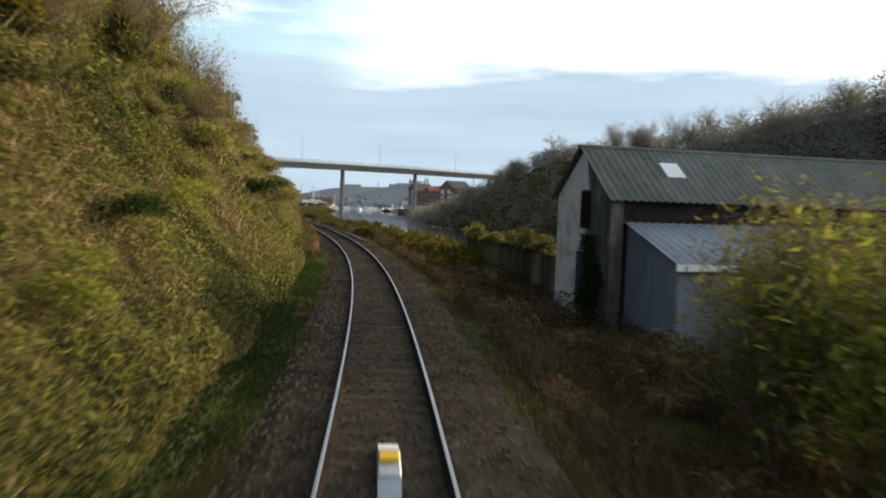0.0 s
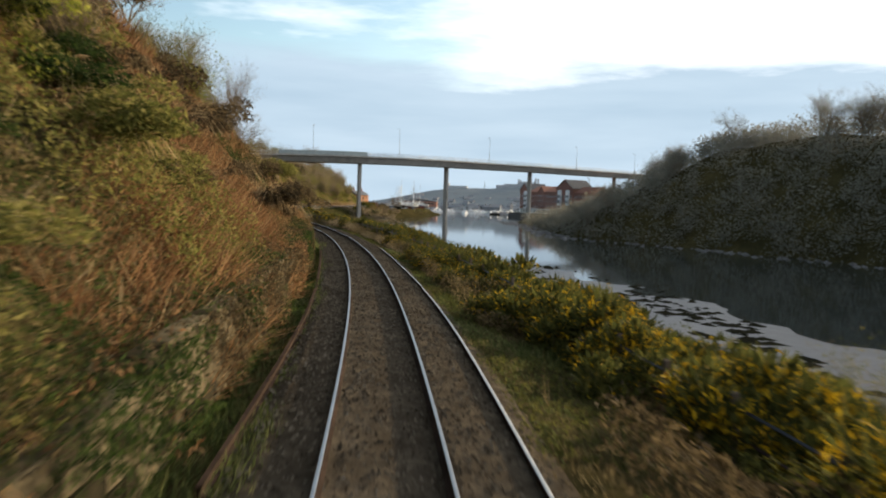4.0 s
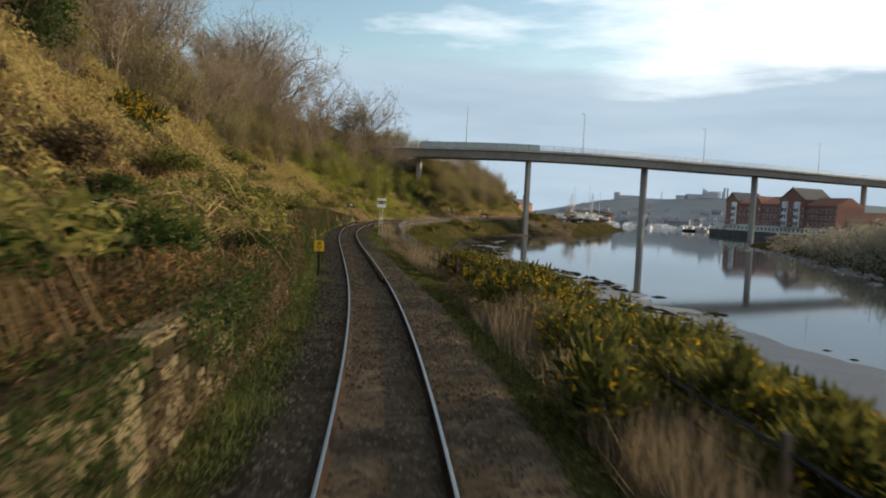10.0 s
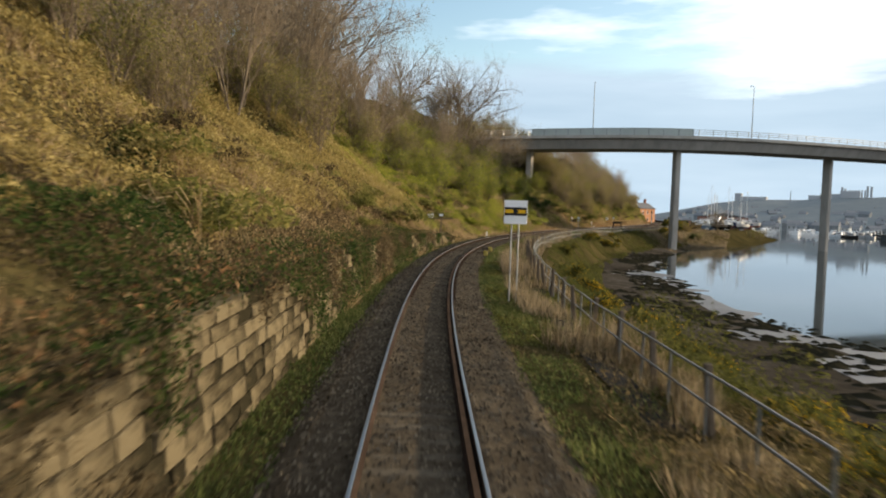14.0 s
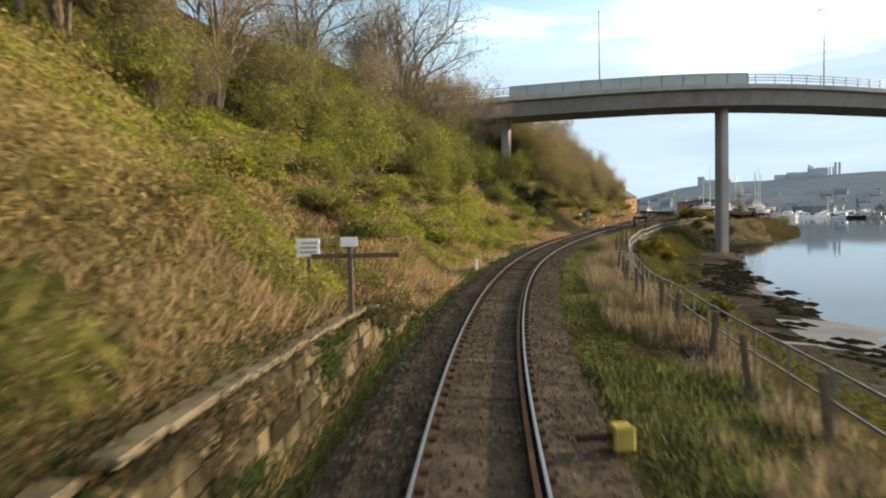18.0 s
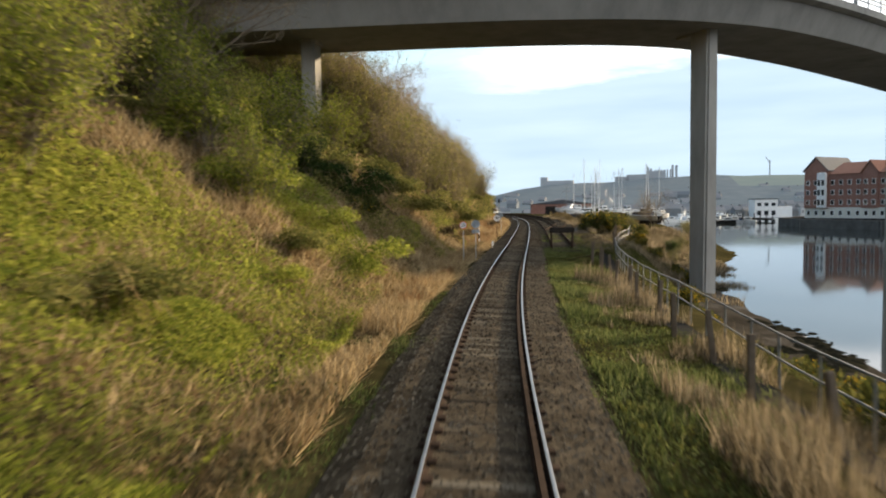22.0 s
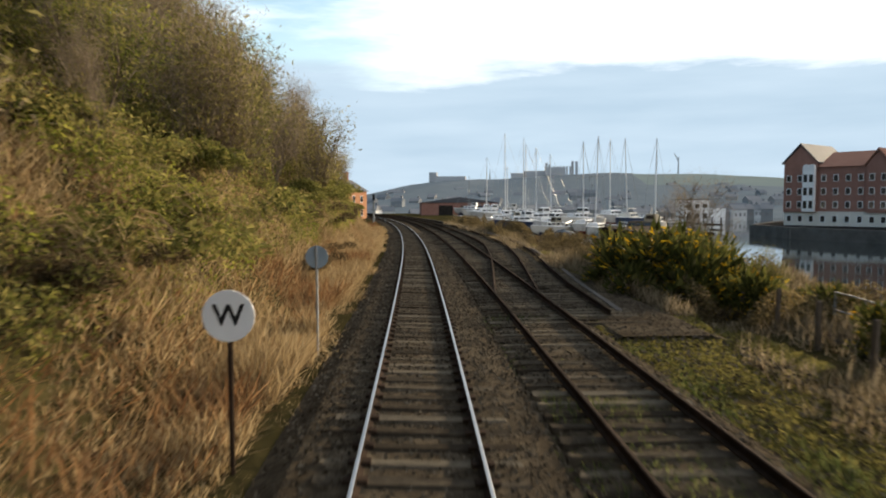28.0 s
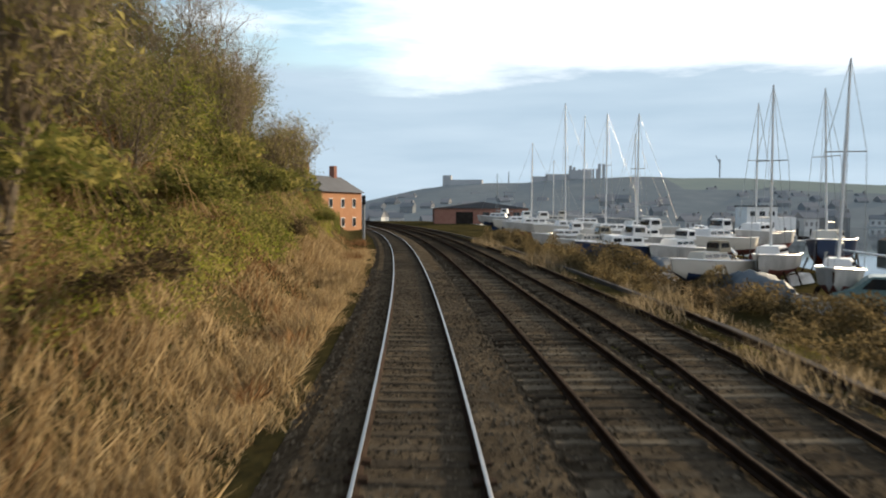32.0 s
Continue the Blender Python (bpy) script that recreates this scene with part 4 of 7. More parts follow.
def plant_ground():
    # left bank, from the start of the ride to its end
    cover("brambles", "tangled olive brambles over the railway bank", M_OLIVE, 90000, -8, 72, -2.8, -15, 1, tall=1.1, size=0.13, low=-0.5)
    cover("dead_grass", "dry straw-coloured grass on the bank", M_DRY, 24000, -8, 74, -2.9, -14, 2, "blade", 0.04, 0.9, low=-0.25, lean=0.75)
    cover("ivy", "dark ivy and nettles along the foot of the bank", M_DARKLEAF, 60000, -8, 78, -2.3, -9, 3, tall=0.7, size=0.12, low=-0.15, near=1.3)
    cover("spring_nettles", "fresh green nettles at the foot of the bank", M_TURF, 22000, -8, 150, -2.4, -4.4, 4, tall=0.4, size=0.1, low=0.05)
    cover("bracken", "collapsed brown bracken over the bank", M_BRACKEN, 110000, 60, 118, -2.9, -16, 5, "blade", 0.05, 1.0, low=-0.7, patch=9, lean=0.85)
    cover("bracken_litter", "broken bracken stalks and litter", M_BRACKEN, 44000, 62, 150, -2.9, -12, 6, tall=0.5, size=0.14, low=-0.15)
    cover("bleached_stalks", "bleached dead stalks lying on the bracken", M_DRY, 5000, 62, 330, -3.1, -12, 7, "blade", 0.022, 1.3, low=0.0, lean=0.9)
    cover("bank_ivy", "dark ivy hanging over the retaining wall", M_DARKLEAF, 76000, 94, 200, -2.9, -9, 8, tall=0.6, size=0.13, low=-0.1)
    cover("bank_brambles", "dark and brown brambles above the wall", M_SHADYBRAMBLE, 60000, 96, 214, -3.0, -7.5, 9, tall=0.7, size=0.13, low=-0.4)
    cover("slope_grass", "yellowed rough grass on the open slope", M_DRY, 130000, 116, 300, -3.4, -24, 10, "blade", 0.05, 0.75, low=-0.8, patch=8, near=1.5, lean=0.75)
    cover("slope_green", "bright new leaves over the lower slope", M_GREENLEAF, 110000, 226, 292, -3.6, -20, 11, tall=0.7, size=0.12, low=-0.15, patch=7, near=1.7)
    cover("slope_brambles", "brown brambles over the lower slope", M_OLIVE, 60000, 190, 330, -4.0, -20, 12, tall=0.7, size=0.13, low=-0.35, patch=6, near=1.7)
    cover("cutting_grass", "long dead grass beside the line", M_DRY, 150000, 280, 420, -2.5, -13, 13, "blade", 0.035, 0.85, low=-0.9, near=1.6, lean=0.7)
    cover("cutting_bracken", "brown dead bracken on the cutting side", M_BRACKEN, 80000, 282, 430, -2.8, -14, 14, "blade", 0.045, 0.8, low=-0.35, near=1.6, lean=0.8)
    cover("cutting_shrubs", "olive shrubs in bud on the cutting side", M_OLIVE, 100000, 296, 450, -5.2, -18, 15, tall=1.8, size=0.15, low=-0.35, near=1.3)
    cover("bank_litter", "matted dead leaves and stems over the whole bank", M_BRAMBLE, 100000, -6, 330, -2.9, -15, 30, tall=0.3, size=0.15, near=1.9)
    cover("bank_straw", "matted straw under the brambles", M_DRY, 130000, -6, 410, -2.9, -15, 31, "blade", 0.05, 0.5, near=1.9, lean=0.85)
    cover("golden_scrub", "golden dead scrub over the upper bank", M_GOLD, 125000, 106, 232, -5.5, -22, 43, tall=1.2, size=0.13, low=-0.6, patch=6, near=1.4)
    # green verge by the wall
    cover("verge_turf", "green turf between the ballast and the wall", M_TURF, 100000, 28, 290, -1.38, -3.3, 16, "blade", 0.028, 0.26, low=-0.75, patch=3, near=1.0, lean=0.5)
    cover("verge_moss", "mossy low weeds on the edge of the ballast", M_TURF, 60000, 30, 262, -1.15, -2.9, 44, tall=0.07, size=0.09, low=-0.55, patch=2.4, near=1.0)
    cover("shoulder_grass", "thin dull grass on the ballast shoulder", M_BRAMBLE, 60000, -8, 250, 1.55, 3.2, 45, "blade", 0.026, 0.22, low=-0.7, patch=3, near=0.8, lean=0.6)
    cover("shoulder_moss", "green weeds on the ballast shoulder", M_TURF, 50000, 40, 345, 1.75, 3.4, 46, tall=0.1, size=0.1, low=-0.35, patch=3, near=0.9)
    cover("verge_nettles", "dark green weeds between the ballast and the slope", M_DARKLEAF, 26000, 60, 300, -1.75, -4.0, 32, tall=0.32, size=0.09, low=-0.1, patch=3, near=1.0)
    cover("slope_foot", "yellow-green new growth along the foot of the slope", M_GREENLEAF, 50000, 268, 292, -5.0, -10.0, 33, tall=0.7, size=0.1, low=-0.2, patch=4, near=1.2)
    cover("ballast_weeds", "small weeds growing in the ballast", M_TURF, 14000, -8, 320, -1.9, 2.0, 17, tall=0.07, size=0.05, low=0.2, patch=3, near=1.0)
    cover("foot_straw_mat", "straw and dead stems on the ballast edge", M_DRY, 60000, 290, 420, -1.8, -3.6, 47, "blade", 0.035, 0.38, low=-0.35, patch=3, near=0.7, lean=0.75)
    cover("start_weeds", "dark weeds along the ballast edge", M_DARKLEAF, 24000, -8, 42, -1.75, -3.4, 48, tall=0.3, size=0.1, low=-0.35, patch=3, near=0.8)
    cover("start_grass", "thin green grass along the ballast edge", M_TURF, 26000, -8, 42, -1.55, -3.3, 49, "blade", 0.03, 0.3, low=-0.3, patch=3, near=0.8, lean=0.6)
    # right verge and river bank
    cover("dull_turf", "patchy dull grass on the river side", M_TURF, 90000, -4, 210, 2.1, 5.4, 50, "blade", 0.035, 0.24, low=-0.05, patch=4, near=1.1, lean=0.5)
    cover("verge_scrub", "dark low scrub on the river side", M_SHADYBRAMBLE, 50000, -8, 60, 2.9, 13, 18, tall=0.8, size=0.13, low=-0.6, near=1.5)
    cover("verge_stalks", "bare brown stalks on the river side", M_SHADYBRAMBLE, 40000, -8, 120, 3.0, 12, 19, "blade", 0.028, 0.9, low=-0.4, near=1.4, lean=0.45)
    cover("river_grass", "tall bleached grass beside the river fence", M_BLEACH, 90000, 100, 296, 3.0, 5.7, 20, "blade", 0.026, 1.05, low=-0.25, patch=3, near=1.0, lean=0.3)
    cover("river_turf", "green grass between the ballast and the path", M_TURF, 100000, 205, 345, 2.0, 5.4, 21, "blade", 0.04, 0.28, low=-1.0, patch=4, near=1.1, lean=0.45)
    cover("verge_mat", "low matted grass and moss beside the ballast", M_GORSE, 70000, 60, 330, 2.0, 5.2, 34, tall=0.1, size=0.13, low=-0.4, near=1.0)
    cover("bramble_stems", "purple-brown bramble stems on the river side", M_BRAMBLE, 70000, 70, 180, 2.9, 9.0, 35, tall=0.7, size=0.1, low=-0.5, near=1.0)
    cover("yard_straw", "bleached grass on the open slope by the quay", M_BLEACH, 60000, 322, 368, 7.4, 22, 36, "blade", 0.04, 0.8, near=1.3, lean=0.45)
    cover("cutting_straw", "thick straw on the foot of the cutting side", M_DRY, 130000, 298, 420, -2.4, -9.5, 37, "blade", 0.05, 0.75, near=1.1, lean=0.7)
    cover("bank_leaves", "olive and green new leaves over the bank", M_GREENLEAF, 30000, -8, 66, -3.2, -14, 40, tall=0.9, size=0.11, low=0.2, patch=4, near=1.4)
    cover("nettle_bank", "fresh green nettles over the lower bank", M_TURF, 40000, 98, 140, -2.9, -6.5, 41, tall=0.7, size=0.11, low=0.1, patch=4, near=1.3)
    cover("cutting_leaves", "new green leaves over the cutting side", M_GREENLEAF, 52000, 300, 430, -5.0, -15, 42, tall=1.6, size=0.12, low=-0.15, patch=5, near=1.2)
    cover("foot_straw", "pale straw along the foot of the open slope", M_DRY, 110000, 186, 298, -2.6, -8.5, 38, "blade", 0.04, 0.7, low=-0.7, near=1.2, lean=0.7)
    cover("track_moss", "green moss and weeds between the rails", M_TURF, 30000, 78, 250, -0.6, 0.6, 39, tall=0.05, size=0.06, low=-0.1, patch=3, near=1.0)
    cover("bank_scrub", "grey-green scrub on the river bank", M_GORSE, 90000, 55, 190, 5.0, 12, 22, tall=1.35, size=0.11, low=-0.4, near=1.2)
    cover("shore_scrub", "rough growth below the river fence", M_GORSE, 70000, 130, 320, 6.2, 11.0, 23, tall=0.7, size=0.11, low=-0.2, near=1.0)
    cover("yard_grass", "dead grass between the sidings and the boatyard", M_BLEACH, 40000, 312, 430, 6.6, 15, 24, "blade", 0.03, 0.85, low=-0.2, near=1.5, lean=0.45)
    cover("yard_scrub", "dark brambles between the sidings and the boatyard", M_BRAMBLE, 110000, 345, 440, 8.8, 14, 26, tall=1.3, size=0.11, low=-0.4, near=1.1)
    cover("yard_green", "mossy weeds around the end of the sidings", M_MOSS, 60000, 318, 380, 4.6, 9.2, 25, tall=0.07, size=0.1, low=-0.25, patch=3, near=1.0)


plant_ground()


def grow(rng, height, spread, stems=1, depth=4, thick=0.14, droop=0.0, start=0.25):
    """Limbs of a tree: arrays of segment starts, ends and radii, and the outer twig ends."""
    segs, tips = [], []

    def limb(p, d, length, r, level):
        k = 3 if level < 2 else 1 if level == depth else 2
        for i in range(k):
            e = p + d * (length / k)
            segs.append((p, e, r * (1 - 0.5 * i / k), r * (1 - 0.5 * (i + 1) / k), level))
            if level < depth and (level > 0 or i > 0 or stems > 1):
                for _ in range(3 if level == 0 and stems < 3 else 2 if level < 2 else 1):
                    side = rng.normal(size=3)
                    side -= d * (side @ d)
                    side /= np.linalg.norm(side) + 1e-9
                    nd = d * rng.uniform(0.6, 1.0) + side * rng.uniform(0.45, 0.95) * spread
                    nd[2] += 0.18 - droop
                    nd /= np.linalg.norm(nd)
                    limb(e, nd, length * rng.uniform(0.5, 0.72), r * 0.5, level + 1)
            p = e
            d = d + rng.normal(size=3) * 0.09
            d[2] += 0.05
            d /= np.linalg.norm(d)
        if level >= depth - 1:
            tips.append(p)

    for i in range(stems):
        a = rng.uniform(0, 6.28)
        d = np.array([math.cos(a) * 0.22 * (stems > 1), math.sin(a) * 0.22 * (stems > 1), 1.0])
        limb(np.array([0.12 * math.cos(a) * (stems > 1), 0.12 * math.sin(a) * (stems > 1), -0.4]), d / np.linalg.norm(d), height * rng.uniform(0.5, 0.62), thick, 0)
    return segs, np.array(tips)


def limb_mesh(segs, levels, sides=4):
    V, F, k = [], [], 0
    for p, e, r0, r1, lv in segs:
        if lv not in levels:
            continue
        d = e - p
        d = d / (np.linalg.norm(d) + 1e-9)
        u = np.cross(d, (0.3, 0.8, 0.5))
        u /= np.linalg.norm(u) + 1e-9
        w = np.cross(d, u)
        for q, r in ((p, r0), (e, r1)):
            for j in range(sides):
                a = 2 * math.pi * j / sides
                V.append(q + (u * math.cos(a) + w * math.sin(a)) * r)
        for j in range(sides):
            F.append((k + j, k + (j + 1) % sides, k + sides + (j + 1) % sides, k + sides + j))
        k += 2 * sides
    return np.array(V), np.array(F)


def twig_mesh(rng, tips, count, size, reach):
    at = tips[rng.integers(0, len(tips), count)] + rng.normal(size=(count, 3)) * reach
    d = rng.normal(size=(count, 3)) * 0.8
    d[:, 2] += 0.5
    d /= np.linalg.norm(d, axis=1)[:, None]
    w = np.cross(d, rng.normal(size=(count, 3)))
    w /= np.linalg.norm(w, axis=1)[:, None] + 1e-9
    L = size * rng.uniform(0.5, 1.3, count)[:, None]
    V = np.stack([at - w * 0.014, at + w * 0.014, at + d * L], 1).reshape(-1, 3)
    return V, np.arange(3 * count).reshape(-1, 3)


def make_tree(seed, height, spread, stems, leaf=None, leaves_n=0, leaf_size=0.2, twigs=1500, thick=0.14, depth=3, name="tree", label="", category="tree"):
    rng = np.random.default_rng(seed)
    segs, tips = grow(rng, height, spread, stems, depth, thick)
    top = max(1.0, float(max(e[2] for _, e, *_ in segs)))
    root = tagged(new(name), label, category)
    V, F = limb_mesh(segs, (0,), 6)
    mesh_np("trunk", V, F, M_BARK, root)["kind"] = "" if stems == 1 else "stuff"
    V, F = limb_mesh(segs, tuple(range(1, depth + 1)), 3)
    mesh_np("branchwork", V, F, M_BARK, root)["kind"] = "stuff"
    if twigs:
        V, F = twig_mesh(rng, tips, twigs, height * 0.06, height * 0.035)
        mesh_np("twig_crown", V, F, M_TWIG, root)["kind"] = "stuff"
    if leaves_n:
        at = tips[rng.integers(0, len(tips), leaves_n)] + rng.normal(size=(leaves_n, 3)) * height * 0.055
        at[:, 2] = np.maximum(at[:, 2], 0.15)
        V, F = bits(rng, at, leaf_size * rng.uniform(0.6, 1.4, leaves_n))
        mesh_np("crown", V, F, leaf, root)["kind"] = "stuff"
    root["tall"] = top
    return root


PROTO = {
    "bare": [make_tree(s, 10, 0.9, st, twigs=4000, thick=0.16, label="bare grey-brown tree with a fine twiggy crown on the bank") for s, st in ((11, 1), (12, 2), (13, 3))],
    "birch": [make_tree(s, 11, 0.45, 3, twigs=2600, thick=0.1, label="tall slim bare trees with pale stems on the bank") for s in (21, 22)],
    "bud": [make_tree(s, 7, 0.9, 4, M_OLIVE, 3000, 0.17, 1000, 0.08, name="budding_shrub", label="tall shrub in olive bud on the bank", category="shrub") for s in (31, 32, 33)],
    "green": [make_tree(s, 5, 1.0, 5, M_GREENLEAF, 3600, 0.17, 400, 0.06, label="hawthorn coming into bright green leaf on the slope") for s in (41, 42)],
    "dark": [make_tree(s, 6, 0.75, 2, M_DARKLEAF, 4400, 0.22, 0, 0.1, label="dense dark evergreen standing on the bank") for s in (51, 52)],
    "thicket": [make_tree(s, 5, 0.55, 9, M_BUDS, 1600, 0.14, 1500, 0.035, depth=2, name="thicket", label="thicket of thin bare stems and buds on the bank", category="shrub") for s in (61, 62, 63)],
}


def make_gorse(seed, bloom):
    rng = np.random.default_rng(seed)
    root = tagged(new("gorse_bush"), "spiny gorse bush covered in yellow flowers" if bloom > 500 else "dark spiny gorse bush with a few yellow flowers", "gorse bush")
    lumps = rng.normal(size=(9, 3)) * (0.5, 0.5, 0.25) + (0, 0, 0.6)
    m = 1700
    c = lumps[rng.integers(0, 9, m)]
    d = rng.normal(size=(m, 3))
    d /= np.linalg.norm(d, axis=1)[:, None]
    at = c + d * rng.uniform(0.15, 0.48, m)[:, None]
    at[:, 2] = np.abs(at[:, 2])
    tip = at + d * 0.16 + (0, 0, 0.1)
    w = np.cross(d, rng.normal(size=(m, 3))) * 0.03
    V = np.stack([at - w, at + w, tip], 1).reshape(-1, 3)
    mesh_np("foliage", V, np.arange(3 * m).reshape(-1, 3), M_GORSE, root)["kind"] = "stuff"
    c = lumps[rng.integers(0, 9, bloom)]
    d = rng.normal(size=(bloom, 3))
    d[:, 2] = np.abs(d[:, 2]) * 0.8
    d /= np.linalg.norm(d, axis=1)[:, None]
    at = c + d * rng.uniform(0.36, 0.58, bloom)[:, None]
    V, F = bits(rng, at, 0.1 * rng.uniform(0.6, 1.3, bloom))
    mesh_np("blossom", V, F, M_BLOOM, root)["kind"] = "stuff"
    bm = bmesh.new()
    for i in range(6):
        a = i * 1.05
        add_tube(bm, (0, 0, -0.3), (0.4 * math.cos(a), 0.4 * math.sin(a), 0.55), 0.03, 0.012, 5)
    part("stem", bm, M_BARK, root)["kind"] = "stuff"
    root["tall"] = 1.3
    return root


PROTO["gorse"] = [make_gorse(71, 700), make_gorse(72, 330), make_gorse(73, 110)]


def make_bramble(seed, leaf, label):
    """A low mound of arching canes with leaves over them."""
    rng = np.random.default_rng(seed)
    root = tagged(new("bramble_bush"), label, "bramble bush")
    lumps = rng.normal(size=(7, 3)) * (0.6, 0.6, 0.16) + (0, 0, 0.42)
    m = 2600
    d = rng.normal(size=(m, 3))
    d[:, 2] = np.abs(d[:, 2]) * 0.9
    d /= np.linalg.norm(d, axis=1)[:, None]
    at = lumps[rng.integers(0, 7, m)] + d * (0.55 * rng.uniform(0.3, 1.0, m) ** 0.5)[:, None]
    at[:, 2] = np.abs(at[:, 2])
    V, F = bits(rng, at, 0.1 * rng.uniform(0.6, 1.4, m))
    mesh_np("foliage", V, F, leaf, root)["kind"] = "stuff"
    V, F, k = [], [], 0
    for i in range(46):
        a, reach, high = rng.uniform(0, 6.28), rng.uniform(0.7, 1.5), rng.uniform(0.6, 1.15)
        foot = np.array((math.cos(a + 2) * 0.25, math.sin(a + 2) * 0.25, -0.1))
        pts = [foot + np.array((math.cos(a) * reach * f, math.sin(a) * reach * f, high * (1 - (1.6 * f - 0.75) ** 2 / 0.72) + 0.1)) for f in np.linspace(0, 1, 6)]
        for p, q in zip(pts, pts[1:]):
            V += [p + (0, 0, 0.008), p - (0.008, 0, 0.006), q + (0, 0, 0.007), q - (0.007, 0, 0.005)]
            F += [(k, k + 1, k + 3, k + 2)]
            k += 4
    mesh_np("cane_tangle", V, F, M_DRY, root)["kind"] = "stuff"
    root["tall"] = 1.2
    return root


PROTO["bramble"] = [
    make_bramble(81, M_OLIVE, "mound of tangled olive brambles on the bank"),
    make_bramble(82, M_SHADYBRAMBLE, "mound of brown winter brambles on the bank"),
    make_bramble(83, M_DARKLEAF, "mound of dark ivy and brambles on the bank"),
    make_bramble(84, M_GREENLEAF, "low bush in fresh green leaf on the bank"),
]
USED = set()


def plant(kind, s, n, tall, rng, group="", sink=0.1, which=None, wide=1.0):
    """Stand a copy of one of a kind on the ground at that place, that tall."""
    protos = PROTO[kind]
    p = protos[rng.integers(0, len(protos)) if which is None else which]
    at = place_on_ground(np.array([s]), np.array([n]))[0]
    k = tall / p["tall"]
    m = Matrix.LocRotScale(Vector(at) - Vector((0, 0, sink)), Euler((0, 0, rng.uniform(0, 6.28))), Vector((k * wide, k * wide, k)))
    if p.name not in USED:
        USED.add(p.name)
        p.matrix_basis = m
        ob = p
    else:
        ob = copy_thing(p, pose(0, 0, 0))
        ob.matrix_basis = m
    if group:
        ob["group"] = group
    return ob


def plant_trees():
    rng = np.random.default_rng(5)
    # single trees that stand out against the sky: kind, along, across, height
    for kind, s, n, tall in TREES:
        plant(kind, s, n, tall, rng, "trees on the bank")
    # woods and thickets that fill the bank
    fill = [
        # kind, count, s0, s1, n nearest, n farthest, least and most height
        ("bud", 26, -2, 64, -9, -24, 3.5, 6), ("thicket", 26, 2, 72, -6.5, -16, 2.5, 4.5), ("bare", 8, -5, 70, -13, -26, 6, 9),
        ("bud", 18, 62, 130, -10, -24, 3, 5.5), ("bare", 8, 80, 150, -14, -26, 6, 9), ("green", 5, 40, 110, -9, -16, 2.5, 4),
        ("thicket", 30, 150, 250, -11, -28, 4, 7), ("bare", 28, 150, 262, -15, -30, 9, 14), ("birch", 12, 165, 260, -14, -30, 10, 14),
        ("bud", 30, 190, 290, -11, -26, 4, 7), ("green", 20, 258, 294, -10, -18, 4, 6), ("bare", 8, 262, 296, -12, -24, 8, 12), ("bud", 16, 120, 200, -12, -24, 3.5, 6), ("birch", 8, 140, 200, -13, -24, 8, 12), ("green", 20, 234, 288, -8, -20, 2.5, 4.5), ("thicket", 14, 205, 286, -9, -20, 3, 5),
        ("bud", 30, 318, 345, -9, -26, 4.5, 8), ("bud", 10, 290, 318, -17, -26, 4, 7), ("thicket", 56, 316, 425, -6.5, -18, 4.5, 7.5), ("bud", 40, 318, 440, -7.5, -20, 4.5, 7.5), ("green", 10, 322, 400, -10, -15, 3, 4.5),
        ("bare", 16, 330, 450, -12, -26, 7, 11), ("dark", 4, 296, 306, -8.5, -12, 2.0, 3.2), ("green", 14, 304, 346, -9, -17, 3.5, 5.5), ("birch", 12, 318, 420, -8, -16, 7, 9),
    ]
    for kind, count, s0, s1, n0, n1, lo, hi in fill:
        for _ in range(count):
            plant(kind, rng.uniform(s0, s1), n0 + (n1 - n0) * rng.uniform(), rng.uniform(lo, hi), rng, "trees on the bank")
    # gorse along the river fence
    for s0, s1, n0, n1, count, lo, hi in ((44, 74, 4.6, 8.5, 16, 1.0, 1.6), (74, 150, 5.4, 12.0, 70, 0.9, 1.8), (66, 112, 3.5, 5.8, 44, 0.6, 1.1), (146, 160, 5.6, 11.0, 14, 0.9, 1.6), (160, 200, 6.6, 10.5, 18, 0.7, 1.3), (104, 140, 6.0, 9.5, 26, 1.3, 1.9), (132, 158, 4.4, 8.0, 22, 1.0, 1.7), (146, 157, 6.0, 9.0, 8, 1.2, 1.7), (205, 300, 6.8, 8.8, 14, 0.7, 1.4), (320, 338, 9.5, 14, 6, 0.8, 1.3), (338, 350, 10.5, 13.5, 4, 0.9, 1.4), (349, 355.5, 8.8, 12.5, 3, 1.4, 1.8), (40, 48, 5.0, 6.4, 4, 0.9, 1.3)):
        for _ in range(count):
            plant("gorse", rng.uniform(s0, s1), n0 + (n1 - n0) * rng.uniform(), rng.uniform(lo, hi), rng, "gorse bushes along the river", 0.05, wide=1.15)
    for s, n, tall in ((354.9, 9.2, 2.1), (352.6, 9.4, 2.7), (350.4, 9.0, 1.9), (355.2, 9.6, 2.6), (353.4, 10.8, 2.6), (348.6, 10.4, 1.9), (347.2, 11.6, 1.7)):
        plant("gorse", s, n, tall, rng, "gorse bushes along the river", 0.05, which=1 if tall > 2.4 else 2, wide=1.15)
    # the flowering clumps between the verge and the wall by the shore
    for _ in range(34):
        s = rng.uniform(43, 70)
        plant("gorse", s, rng.uniform(5.6, 8.4), rng.uniform(1.1, 1.75), rng, "gorse bushes along the river", 0.05, which=0, wide=1.1)
